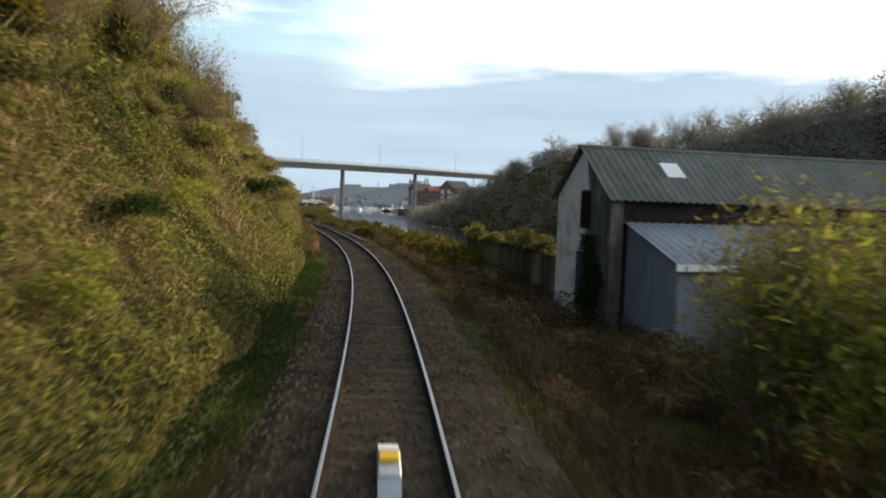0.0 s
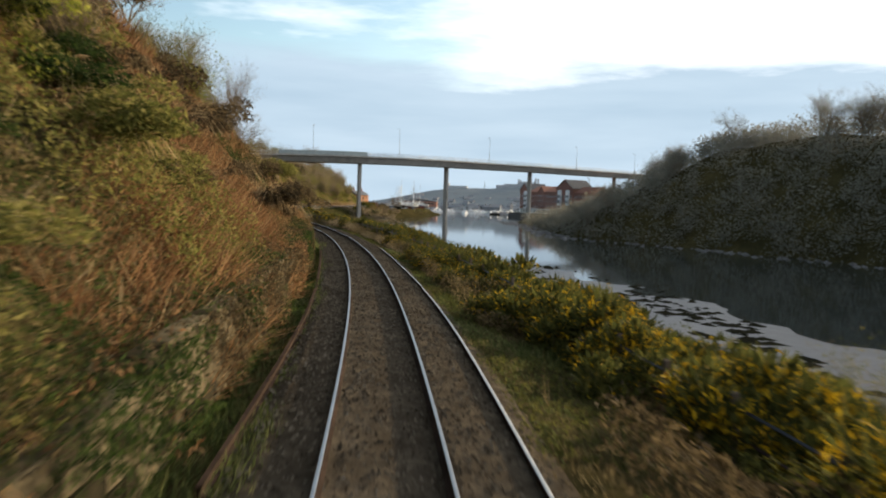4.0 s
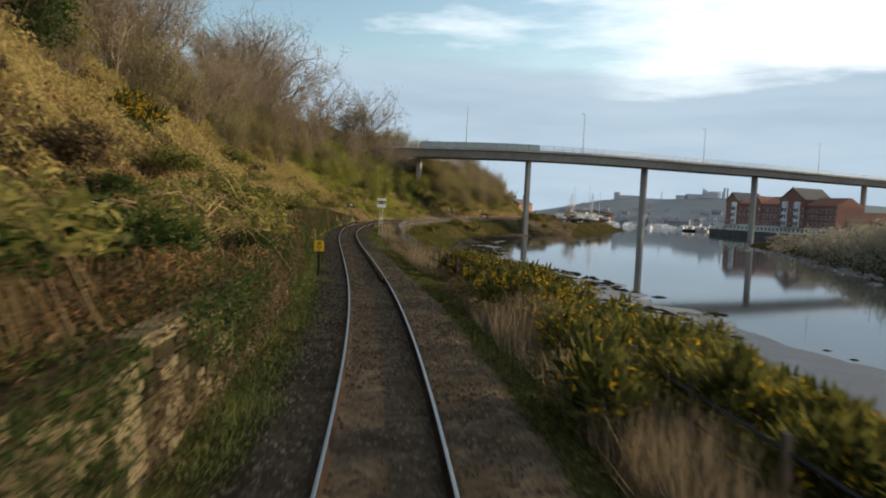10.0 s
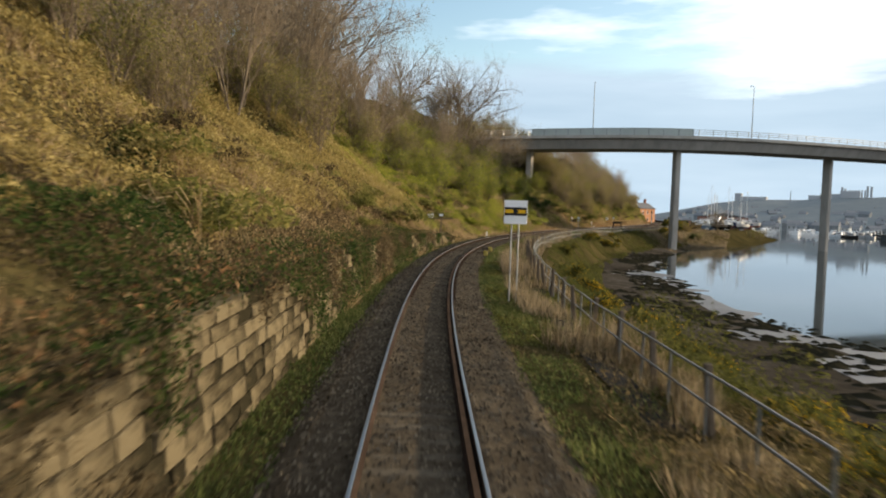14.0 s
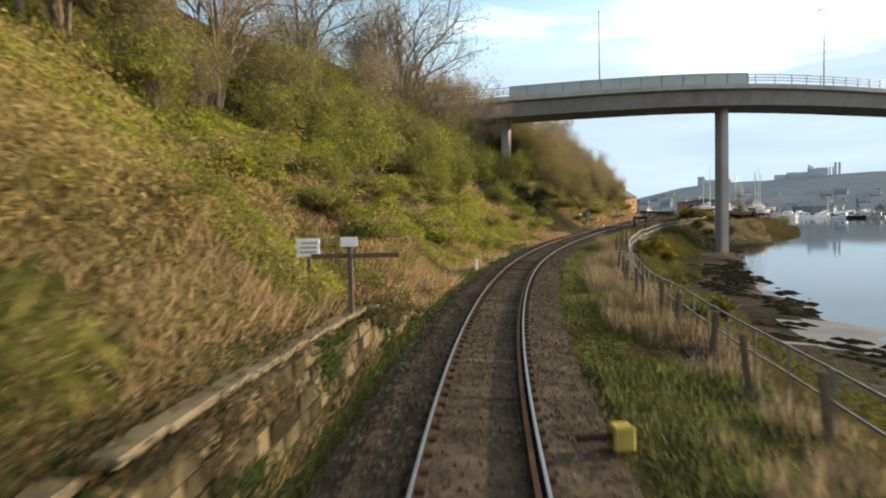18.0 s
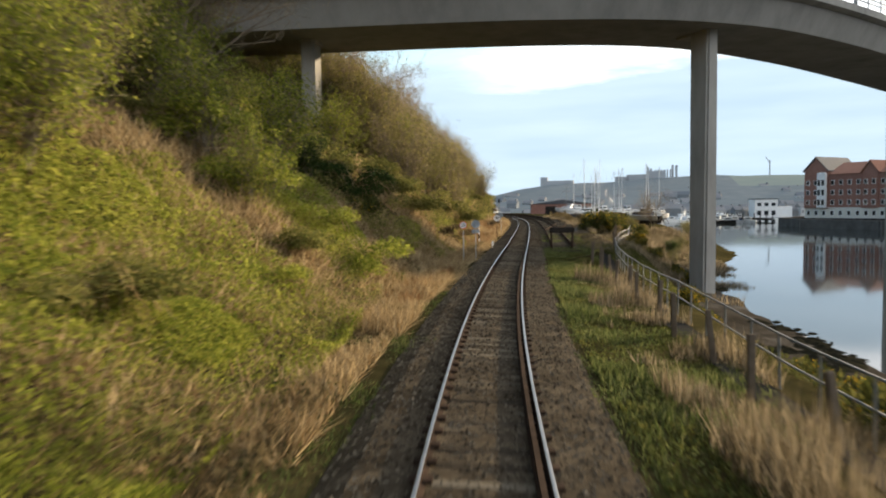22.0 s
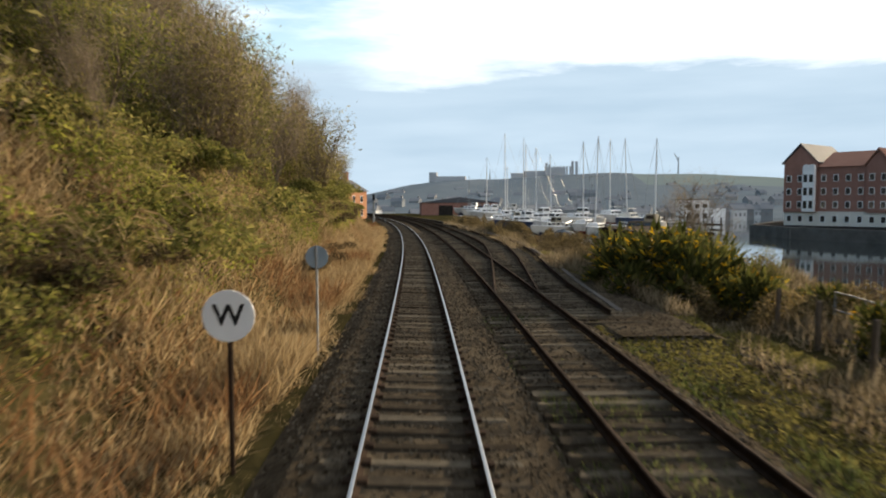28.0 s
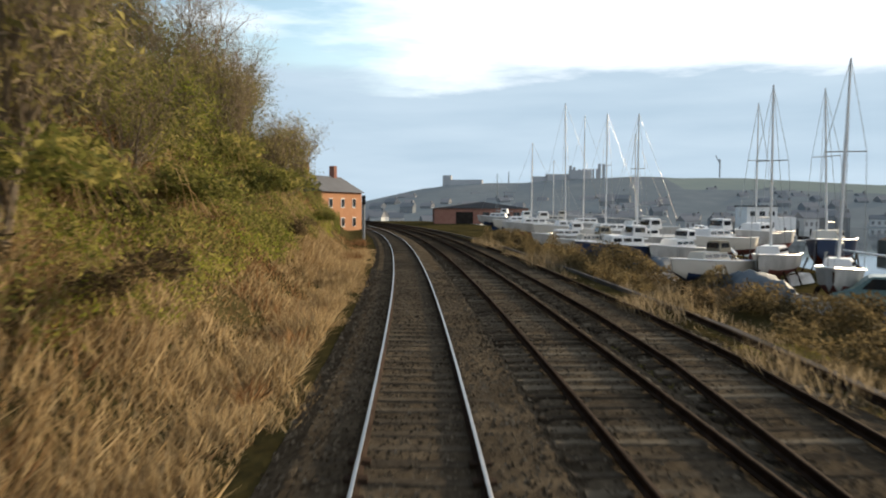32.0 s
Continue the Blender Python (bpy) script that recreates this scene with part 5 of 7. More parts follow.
    # brambles in mounds over the left bank: which kind, how many, where, how tall
    for which, count, s0, s1, n0, n1, lo, hi in ((0, 44, -4, 75, -4.2, -12, 0.7, 1.5), (2, 18, -4, 70, -3.8, -8, 0.6, 1.2), (3, 14, 0, 70, -4.5, -11, 0.7, 1.4), (1, 26, 62, 125, -4.0, -12, 0.8, 1.8), (2, 10, 96, 165, -3.6, -6.5, 0.7, 1.3), (0, 18, 100, 215, -4.0, -9, 0.9, 1.8), (1, 9, 120, 225, -4.0, -10, 0.7, 1.3), (0, 12, 196, 230, -4.0, -9, 0.6, 1.1), (3, 28, 234, 292, -5.0, -14, 0.8, 1.8), (0, 20, 225, 300, -5.5, -14, 0.8, 1.6), (2, 4, 296, 303, -8.0, -10.5, 1.2, 2.0), (0, 30, 300, 420, -5.5, -11, 1.0, 2.2), (1, 14, 300, 420, -4.5, -8, 0.7, 1.3), (1, 18, 345, 430, 9.5, 13, 0.8, 1.5), (1, 16, 0, 46, 4.0, 9.0, 0.7, 1.3)):
        for _ in range(count):
            plant("bramble", rng.uniform(s0, s1), n0 + (n1 - n0) * rng.uniform(), rng.uniform(lo, hi), rng, "bramble bushes by the line", 0.1, which=which, wide=1.25)
    for s, n in ((3, -8), (14, -10), (18, -8.5), (28, -9.5), (8, -11), (150, -9), (232, -8), (345, -10), (352, -9), (298, -7.6)):
        plant("gorse", s, n, rng.uniform(1.0, 1.8), rng, "gorse bushes on the bank", 0.05)


TREES = [
    ("bud", 334.5, 14.5, 2.0),
    ("bud", 12.4, 7.2, 5.6),
    ("green", 10.8, 7.6, 5.2),
    ("dark", 339.5, 15.5, 2.2),
    ("bud", 343.0, 16.8, 2.6),
    ("bud", 385.0, 27.0, 3.0),
    ("bud", 391.0, 29.0, 3.4),
    ("bud", 397.0, 30.0, 3.0),
    ("bud", 404.0, 31.0, 3.2),
    ("bud", 352.0, 8.9, 2.7),
    ("bud", 354.2, 9.8, 3.0),
    ("bud", 352.5, 10.9, 2.8),
    ("bud", 354.6, 12.0, 2.9),
    ("bud", 350.5, 12.6, 2.6),
    ("bud", 13.5, 8.0, 5.4),
    ("green", 11.0, 8.2, 5.0),
    ("bud", 15.5, 9.6, 5.6),
    ("bud", 62.7, 16.2, 4.2),
    ("bud", 17.0, 11.5, 5.5),
    ("bud", 22.0, 13.0, 5.0),
    ("green", 9.0, 10.5, 4.5),
    ("bare", 373.0, 19.0, 6.2),
    ("bud", 63.0, 9.5, 3.2),
    ("bud", 41.1, -7.9, 4.5),
    ("birch", 107.9, -8.4, 6.4),
    ("birch", 100.2, -7.8, 4.8),
    ("dark", 214.6, -28.5, 6.4),
    ("bare", 257.7, -30.1, 16.4),
    ("bare", 304.5, -26.5, 10.4),
    ("bud", 182.8, -25.2, 8.9),
    ("dark", 213.2, -28.8, 6.9),
    ("bare", 228.2, -20.2, 18.3),
    ("bare", 238.8, -21.3, 19.0),
    ("bare", 253.8, -21.9, 17.3),
    ("birch", 213.2, -15.6, 14.2),
    ("bare", 275.1, -24.4, 14.9),
    ("bare", 289.1, -19.9, 17.5),
    ("bare", 285.9, -21.2, 14.2),
    ("birch", 257.7, -20.8, 11.0),
    ("birch", 344.3, -8.6, 4.5),
    ("birch", 389.5, -10.0, 5.3),
    ("birch", 391.0, -8.9, 2.9),
    ("dark", 150.0, -13.0, 5.0),
    ("bare", 175.0, -19.0, 9.0),
    ("bud", 62.0, -12.0, 5.5),
    ("bare", 318.0, -22.0, 9.0),
    ("bare", 345.0, -20.0, 9.0),
    ("bare", 355.0, -15.0, 10.0),
    ("birch", 334.0, -12.0, 8.0),
    ("bare", 430.0, -9.0, 8.0),
    ("dark", 26.0, -13.5, 6.0),
    ("bud", 130.0, -11.0, 5.0),
    ("bare", 120.0, -13.0, 8.0),
]
plant_trees()


def far_woods():
    """The wood on the far hillside: crowns of twigs and buds as one mesh of small pieces."""
    rng = np.random.default_rng(9)
    nf, nq = FARV.shape[:2]
    m = 4600
    y = FARV[:, 2, 1]
    fi = rng.integers(0, nf - 1, m * 3)
    qi = rng.integers(2, 16, m * 3)
    ok = (y[fi] < 318) & (y[fi] > 20) & (qi > 1)
    fi, qi = fi[ok][:m], qi[ok][:m]
    u, v = rng.uniform(0, 1, (2, len(fi)))
    c = FARV[fi, qi] * ((1 - u) * (1 - v))[:, None] + FARV[fi + 1, qi] * (u * (1 - v))[:, None] + FARV[fi, qi + 1] * ((1 - u) * v)[:, None] + FARV[fi + 1, qi + 1] * (u * v)[:, None]
    r = rng.uniform(1.3, 2.8, len(c))
    per = 70
    d = rng.normal(size=(len(c), per, 3))
    d /= np.linalg.norm(d, axis=2)[..., None]
    at = c[:, None] + np.array((0, 0, 1.0)) * (r * 1.0)[:, None, None] + d * (r[:, None] * rng.uniform(0.35, 1.0, (len(c), per)))[..., None] * (1, 1, 1.15)
    V, F = bits(rng, at.reshape(-1, 3), np.repeat(r, per) * 0.2 * rng.uniform(0.5, 1.4, len(c) * per))
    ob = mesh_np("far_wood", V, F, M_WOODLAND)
    hi = rng.integers(0, nf - 1, 9000)
    hi = hi[(y[hi] > 10) & (y[hi] < 190)][:2600]
    hq = rng.integers(5, 20, len(hi))
    c = FARV[hi, hq] + rng.normal(size=(len(hi), 3)) * (1.5, 1.5, 0)
    r = rng.uniform(1.8, 3.6, len(c))
    d = rng.normal(size=(len(c), 64, 3))
    d /= np.linalg.norm(d, axis=2)[..., None]
    at = c[:, None] + np.array((0, 0, 1.1)) * r[:, None, None] + d * (r[:, None] * rng.uniform(0.4, 1.0, (len(c), 64)))[..., None] * (1, 1, 1.2)
    V, F = bits(rng, at.reshape(-1, 3), np.repeat(r, 64) * 0.2 * rng.uniform(0.5, 1.4, len(c) * 64))
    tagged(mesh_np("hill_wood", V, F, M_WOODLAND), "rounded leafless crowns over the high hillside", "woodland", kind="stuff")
    tagged(ob, "dense leafless wood over the far hillside", "woodland", kind="stuff")
    # trees on the low spur and taller bare ones along the crest, too far off to tell apart
    stands = [(rng.uniform(228, 262), rng.integers(3, 9), rng.uniform(5, 7.5), "bud" if i % 2 else "bare") for i in range(18)]
    stands += [(rng.uniform(60, 290) if i % 3 else rng.uniform(90, 190), rng.integers(9, 16), rng.uniform(6, 10) if i % 3 else rng.uniform(9, 14), "bare") for i in range(40)]
    stands += [(rng.uniform(186, 213), rng.integers(9, 14), rng.uniform(8.5, 11.5), "bare") for i in range(14)]
    wood, twig = [], []
    for where, across, tall, kind in stands:
        p = FARV[int(np.interp(where, y, np.arange(nf))), across]
        t = PROTO[kind][rng.integers(0, 3)]
        k, a = tall / t["tall"], rng.uniform(0, 6.28)
        R = np.array([(math.cos(a), -math.sin(a), 0), (math.sin(a), math.cos(a), 0), (0, 0, 1)]) * k
        for c in t.children:
            v = np.empty(len(c.data.vertices) * 3)
            c.data.vertices.foreach_get("co", v)
            f = np.array([q.vertices[:] for q in c.data.polygons])
            (wood if f.shape[1] == 4 else twig).append((v.reshape(-1, 3) @ R.T + p, f))
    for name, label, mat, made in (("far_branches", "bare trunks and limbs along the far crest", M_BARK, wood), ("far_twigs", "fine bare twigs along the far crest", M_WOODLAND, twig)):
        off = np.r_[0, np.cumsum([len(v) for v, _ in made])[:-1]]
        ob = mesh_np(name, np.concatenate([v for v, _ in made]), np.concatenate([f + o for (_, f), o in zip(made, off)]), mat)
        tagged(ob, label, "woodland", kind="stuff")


far_woods()


# ------------------------------------------------------------------ lineside things
def stand(ob, s, n, z=None, turn=0.0):
    at = on_line(s, n, ground_height(np.array([s]), np.array([n]))[0] if z is None else z)
    ob.matrix_basis = pose(*at.tolist(), 0, 0, heading(s) + turn)
    return ob


def disc(r, depth, seg=28):
    bm = bmesh.new()
    bmesh.ops.create_cone(bm, cap_ends=True, segments=seg, radius1=r, radius2=r, depth=depth, matrix=Matrix.Rotation(radians(90), 4, "X"))
    return bm


def lettering(text, size, mat, parent, at, name="lettering"):
    cu = bpy.data.curves.new(name, "FONT")
    cu.body, cu.size, cu.align_x, cu.align_y, cu.extrude = text, size, "CENTER", "CENTER", 0.002
    cu.offset = size * 0.022
    cu.materials.append(mat)
    tmp = new(name, cu)
    me = bpy.data.meshes.new_from_object(tmp.evaluated_get(bpy.context.evaluated_depsgraph_get()))
    bpy.data.objects.remove(tmp)
    ob = new(name, me)
    ob.parent = parent
    ob.matrix_basis = pose(*at, 90, 0, 0)
    return ob


def build_signs():
    # speed board: white disc, red ring, black figures
    sg = tagged(new("speed_sign"), "round white speed sign with a red rim on a grey post", "sign")
    part("post", tube((0, 0, -0.3), (0, 0, 1.9), 0.035), M_GALV, sg)
    part("rim", disc(0.21, 0.02), M_RED, sg).location = (0, -0.045, 2.2)
    part("face", disc(0.175, 0.02), M_SIGNWHITE, sg).location = (0, -0.052, 2.2)
    lettering("25", 0.23, M_BLACK, sg, (0, -0.066, 2.2))
    stand(sg, 302.9, -2.72)
    # backs of two boards on one post
    sg = tagged(new("sign_post"), "grey backs of two signs on one steel post", "sign")
    part("post", tube((0, 0, -0.3), (0, 0, 2.35), 0.03), M_GALV, sg)
    part("octagonal_plate", disc(0.27, 0.012, 8), M_SIGNBACK, sg).location = (0, 0.04, 2.15)
    part("square_plate", box((0.46, 0.012, 0.22), (0, 0.04, 1.72)), M_SIGNBACK, sg)
    part("clip", box((0.5, 0.02, 0.03), (0, 0.02, 2.2)), M_GALV, sg)
    part("clip", box((0.42, 0.02, 0.03), (0, 0.02, 1.74)), M_GALV, sg)
    stand(sg, 306.2, -2.29)
    # whistle board
    sg = tagged(new("whistle_board"), "round white board with a black W on a rusty post", "sign")
    part("post", tube((0, 0, -0.3), (0, 0, 1.95), 0.035), M_RUST, sg)
    part("face", disc(0.32, 0.02), M_SIGNWHITE, sg).location = (0, -0.05, 2.0)
    lettering("W", 0.36, M_BLACK, sg, (0, -0.064, 2.0))
    stand(sg, 333.6, -2.37)
    sg = tagged(new("sign_post"), "grey back of a round sign on a thin post", "sign")
    part("post", tube((0, 0, -0.3), (0, 0, 2.4), 0.03), M_GALV, sg)
    part("round_plate", disc(0.25, 0.012), M_SIGNBACK, sg).location = (0, 0.04, 2.17)
    stand(sg, 340.7, -2.28)
    # yellow warning board
    sg = tagged(new("warning_board"), "yellow speed warning board on a dark post beside the wall", "sign")
    part("post", box((0.1, 0.1, 1.5), (0, 0, 0.45), bevel=0.01), M_DARKWOOD, sg)
    part("plate", box((0.4, 0.02, 0.46), (0, -0.065, 1.35), bevel=0.008), M_YELLOW, sg)
    lettering("30", 0.2, M_BLACK, sg, (0, -0.08, 1.44))
    part("bar", box((0.24, 0.01, 0.04), (0, -0.08, 1.3)), M_BLACK, sg)
    part("bar", box((0.08, 0.01, 0.06), (0, -0.08, 1.2)), M_BLACK, sg)
    stand(sg, 153.1, -1.94)
    # banded board with a chevron on two posts
    sg = tagged(new("chevron_board"), "white board with black and yellow chevron band on two posts", "sign")
    for x in (-0.13, 0.13):
        part("post", tube((x, 0, -0.4), (x, 0, 3.2), 0.03), M_GALV, sg)
    part("plate", box((0.84, 0.02, 0.86), (0, -0.05, 3.35), bevel=0.01), M_SIGNWHITE, sg)
    part("black_band", box((0.8, 0.012, 0.3), (0, -0.066, 3.38)), M_BLACK, sg)
    part("yellow_band", box((0.3, 0.012, 0.13), (0.2, -0.074, 3.38)), M_YELLOW, sg)
    part("yellow_band", box((0.3, 0.012, 0.13), (-0.24, -0.074, 3.38)), M_YELLOW, sg)
    for k in (1, -1):
        part("chevron", box((0.2, 0.012, 0.05), (0, -0.078, 3.38 + k * 0.04), Matrix.Rotation(radians(25 * k), 4, "Y")), M_BLACK, sg)
    stand(sg, 191.1, 2.89)
    # white notices on timber stakes
    sg = tagged(new("notice_board"), "weathered white notice on an old timber stake", "sign")
    part("stake", box((0.1, 0.1, 1.7), (0, 0, 0.3), bevel=0.01), M_POSTWOOD, sg)
    part("plate", box((0.36, 0.03, 0.2), (0, -0.07, 1.1), bevel=0.005), M_SIGNWHITE, sg)
    part("rail", box((1.9, 0.05, 0.1), (0.1, 0.06, 0.8)), M_POSTWOOD, sg)
    stand(sg, 227.2, -3.02, 1.3)
    sg = tagged(new("notice_board"), "weathered white notice with faded lines on a stake", "sign")
    part("stake", box((0.08, 0.08, 1.5), (0, 0, 0.2), bevel=0.01), M_POSTWOOD, sg)
    part("plate", box((0.52, 0.03, 0.4), (0, -0.06, 0.85), bevel=0.005), M_SIGNWHITE, sg)
    for i in range(3):
        part("line", box((0.36, 0.006, 0.04), (0.02 * i, -0.08, 0.75 + i * 0.1)), M_GALV, sg)
    stand(sg, 227.7, -4.05, 1.42)
    for s, n, h in ((250.3, -2.62, 0.5), (322.3, -3.3, 1.25), (318.0, -1.95, 0.35)):
        mk = tagged(new("marker_post"), "short white marker post in the grass", "marker post")
        part("post", box((0.14 if h < 1 else 0.06, 0.07, h + 0.35), (0, 0, h / 2), bevel=0.012), M_SIGNWHITE, mk)
        if h > 1:
            part("cable_box", box((0.12, 0.1, 0.3), (0, -0.06, h * 0.55), bevel=0.01), M_RUST, mk)
        stand(mk, s, n, turn=-12)
    # yellow-capped point markers in the ballast
    for s in (216.4, 221.8):
        mk = tagged(new("ballast_marker"), "weathered yellow block with a timber lever on the ballast", "marker block")
        part("block", box((0.3, 0.34, 0.34), (0, 0, 0.12), bevel=0.03), M_OLDYELLOW, mk)
        part("lever", box((0.5, 0.1, 0.08), (-0.38, -0.05, 0.14), bevel=0.01), M_RUST, mk)
        stand(mk, s, 1.75, -0.2, turn=8)
    # magnet ramp between the rails
    mk = tagged(new("track_magnet"), "grey and yellow magnet box between the rails", "track magnet")
    part("body", box((0.28, 0.9, 0.16), (0, 0, 0), bevel=0.02), M_GALV, mk)
    part("cap", box((0.24, 0.3, 0.05), (0, 0.1, 0.1), bevel=0.01), M_YELLOW, mk)
    part("ramp", box((0.26, 0.5, 0.05), (0, 0.7, -0.02), Matrix.Rotation(radians(-10), 4, "X")), M_SIGNWHITE, mk)
    part("ramp", box((0.26, 0.6, 0.05), (0, -0.75, -0.02), Matrix.Rotation(radians(10), 4, "X")), M_SIGNBACK, mk)
    stand(mk, 8.5, 0.08, -0.07)


build_signs()


def build_buffer():
    b = tagged(new("buffer_stop"), "rusty rail-built buffer stop with a heavy timber beam", "buffer stop")
    part("beam", box((1.75, 0.32, 0.36), (0, 0, 1.15), bevel=0.03), M_DARKWOOD, b)
    for x in (-0.75, 0.75):
        part("upright", box((0.12, 0.14, 1.3), (x, 0.15, 0.5), bevel=0.01), M_RUST, b)
        bm = bmesh.new()
        add_tube(bm, (x, 0.1, 1.1), (x, -1.25, -0.2), 0.075, seg=6)
        part("strut", bm, M_RUST, b)
        bm = bmesh.new()
        add_tube(bm, (x, 0.2, 1.1), (x, 1.1, -0.1), 0.065, seg=6)
        part("strut", bm, M_RUST, b)
        part("foot", box((0.14, 2.6, 0.1), (x, -0.1, -0.12)), M_RUST, b)
    stand(b, 315.6, 3.2, -0.05)


build_buffer()


def spare_rails():
    for s0, s1, n0, label in ((57, 77, 1.92, "spare rail lying on the ballast shoulder"), (77.4, 99.3, 1.95, "spare rail lying on the ballast shoulder"), (58.5, 79, -1.88, "rusty spare rail lying in the grass"), (79.4, 100, -1.9, "rusty spare rail lying in the grass")):
        ob = sweep("spare_rail", RAIL_FOOT, s0, s1, lambda s, n0=n0: n0 + 0.05 * np.sin(s / 5), M_RUST, zoff=-0.08, canted=False)
        if n0 > 0:
            sweep("rail_head", RAIL_HEAD, s0, s1, lambda s, n0=n0: n0 + 0.05 * np.sin(s / 5), M_GALV, ob, zoff=-0.08, canted=False)
        tagged(ob, label, "rail", "spare rails")


spare_rails()


def build_fences():
    # dark timber posts with a tube on top, over the gorse
    f = tagged(new("timber_fence"), "old timber post fence with a dark top tube along the river", "fence")
    me = box((0.12, 0.12, 1.5), (0, 0, 0.45), bevel=0.015)
    data = bpy.data.meshes.new("post")
    me.to_mesh(data)
    me.free()
    data.materials.append(M_POSTWOOD)
    rng = np.random.default_rng(3)
    for s in np.arange(46, 172, 2.6):
        p = new("post", data)
        p.parent = f
        at = place_on_ground(np.array([s]), fence_n(np.array([s])))[0]
        p.matrix_basis = pose(*at, rng.uniform(-4, 4), rng.uniform(-4, 4), heading(s) + rng.uniform(-8, 8))
    for zz in (0.95, 0.5):
        s = np.arange(46, 172, 1.0)
        base = ground_height(s, fence_n(s)) + zz
        V = np.concatenate([on_line(s, fence_n(s) + a, base + b) for a, b in ((0.03, 0), (0, 0.03), (-0.03, 0), (0, -0.03))])
        m = len(s)
        F = np.concatenate([np.stack([np.arange(m - 1) + k * m, np.arange(1, m) + k * m, np.arange(1, m) + ((k + 1) % 4) * m, np.arange(m - 1) + ((k + 1) % 4) * m], 1) for k in range(4)])
        mesh_np("top_tube" if zz > 0.9 else "wire", V, F, M_BLACK if zz > 0.9 else M_RUST, f)
    # galvanised handrail along the riverside path
    h = tagged(new("handrail_fence"), "galvanised steel handrail with two rails above the shore", "fence")
    bm = tube((0, 0, -0.3), (0, 0, 1.12), 0.028, seg=8)
    data = bpy.data.meshes.new("stanchion")
    bm.to_mesh(data)
    bm.free()
    data.materials.append(M_DULLGALV)
    for s in np.arange(172, 346, 1.9):
        p = new("stanchion", data)
        p.parent = h
        at = place_on_ground(np.array([s]), fence_n(np.array([s])))[0]
        p.matrix_basis = pose(*at, rng.uniform(-1.5, 1.5), rng.uniform(-1.5, 1.5), heading(s))
    for zz in (1.1, 0.6):
        s = np.arange(172, 345.5, 0.95)
        base = ground_height(s, fence_n(s)) + zz
        V = np.concatenate([on_line(s, fence_n(s) + 0.024 * math.cos(a), base + 0.024 * math.sin(a)) for a in np.linspace(0, 2 * math.pi, 6, endpoint=False)])
        m = len(s)
        F = np.concatenate([np.stack([np.arange(m - 1) + k * m, np.arange(1, m) + k * m, np.arange(1, m) + ((k + 1) % 6) * m, np.arange(m - 1) + ((k + 1) % 6) * m], 1) for k in range(6)])
        mesh_np("hand_tube", V, F, M_DULLGALV, h)
    # leaning timber posts between line and path, and by the boatyard
    g = tagged(new("boundary_fence"), "leaning old timber posts between the line and the path", "fence")
    data = bpy.data.meshes.new("post")
    bm = box((0.13, 0.13, 1.55), (0, 0, 0.45), bevel=0.02)
    bm.to_mesh(data)
    bm.free()
    data.materials.append(M_POSTWOOD)
    for s, n in [(s, 4.75 + 0.1 * math.sin(s)) for s in np.arange(176, 312, 3.1)] + [(s, 7.2 + 0.11 * (s - 318)) for s in np.arange(318, 372, 2.7)]:
        p = new("post", data)
        p.parent = g
        at = place_on_ground(np.array([s]), np.array([n]))[0]
        p.matrix_basis = pose(*at, rng.uniform(-7, 7), rng.uniform(-7, 7), heading(s) + rng.uniform(-20, 20))
    s = np.arange(176, 345, 1.0)
    across = np.stack([fence_n(s) - 0.85, fence_n(s) - 0.15], 1)
    V = on_line(s[:, None], across, ground_height(s[:, None], across) + 0.05).reshape(-1, 3)
    q = np.arange(len(s) - 1) * 2
    pth = mesh_np("path", V, np.stack([q, q + 1, q + 3, q + 2], 1), M_PATH)
    tagged(pth, "narrow dark tarmac riverside path", "path", kind="structure")


build_fences()


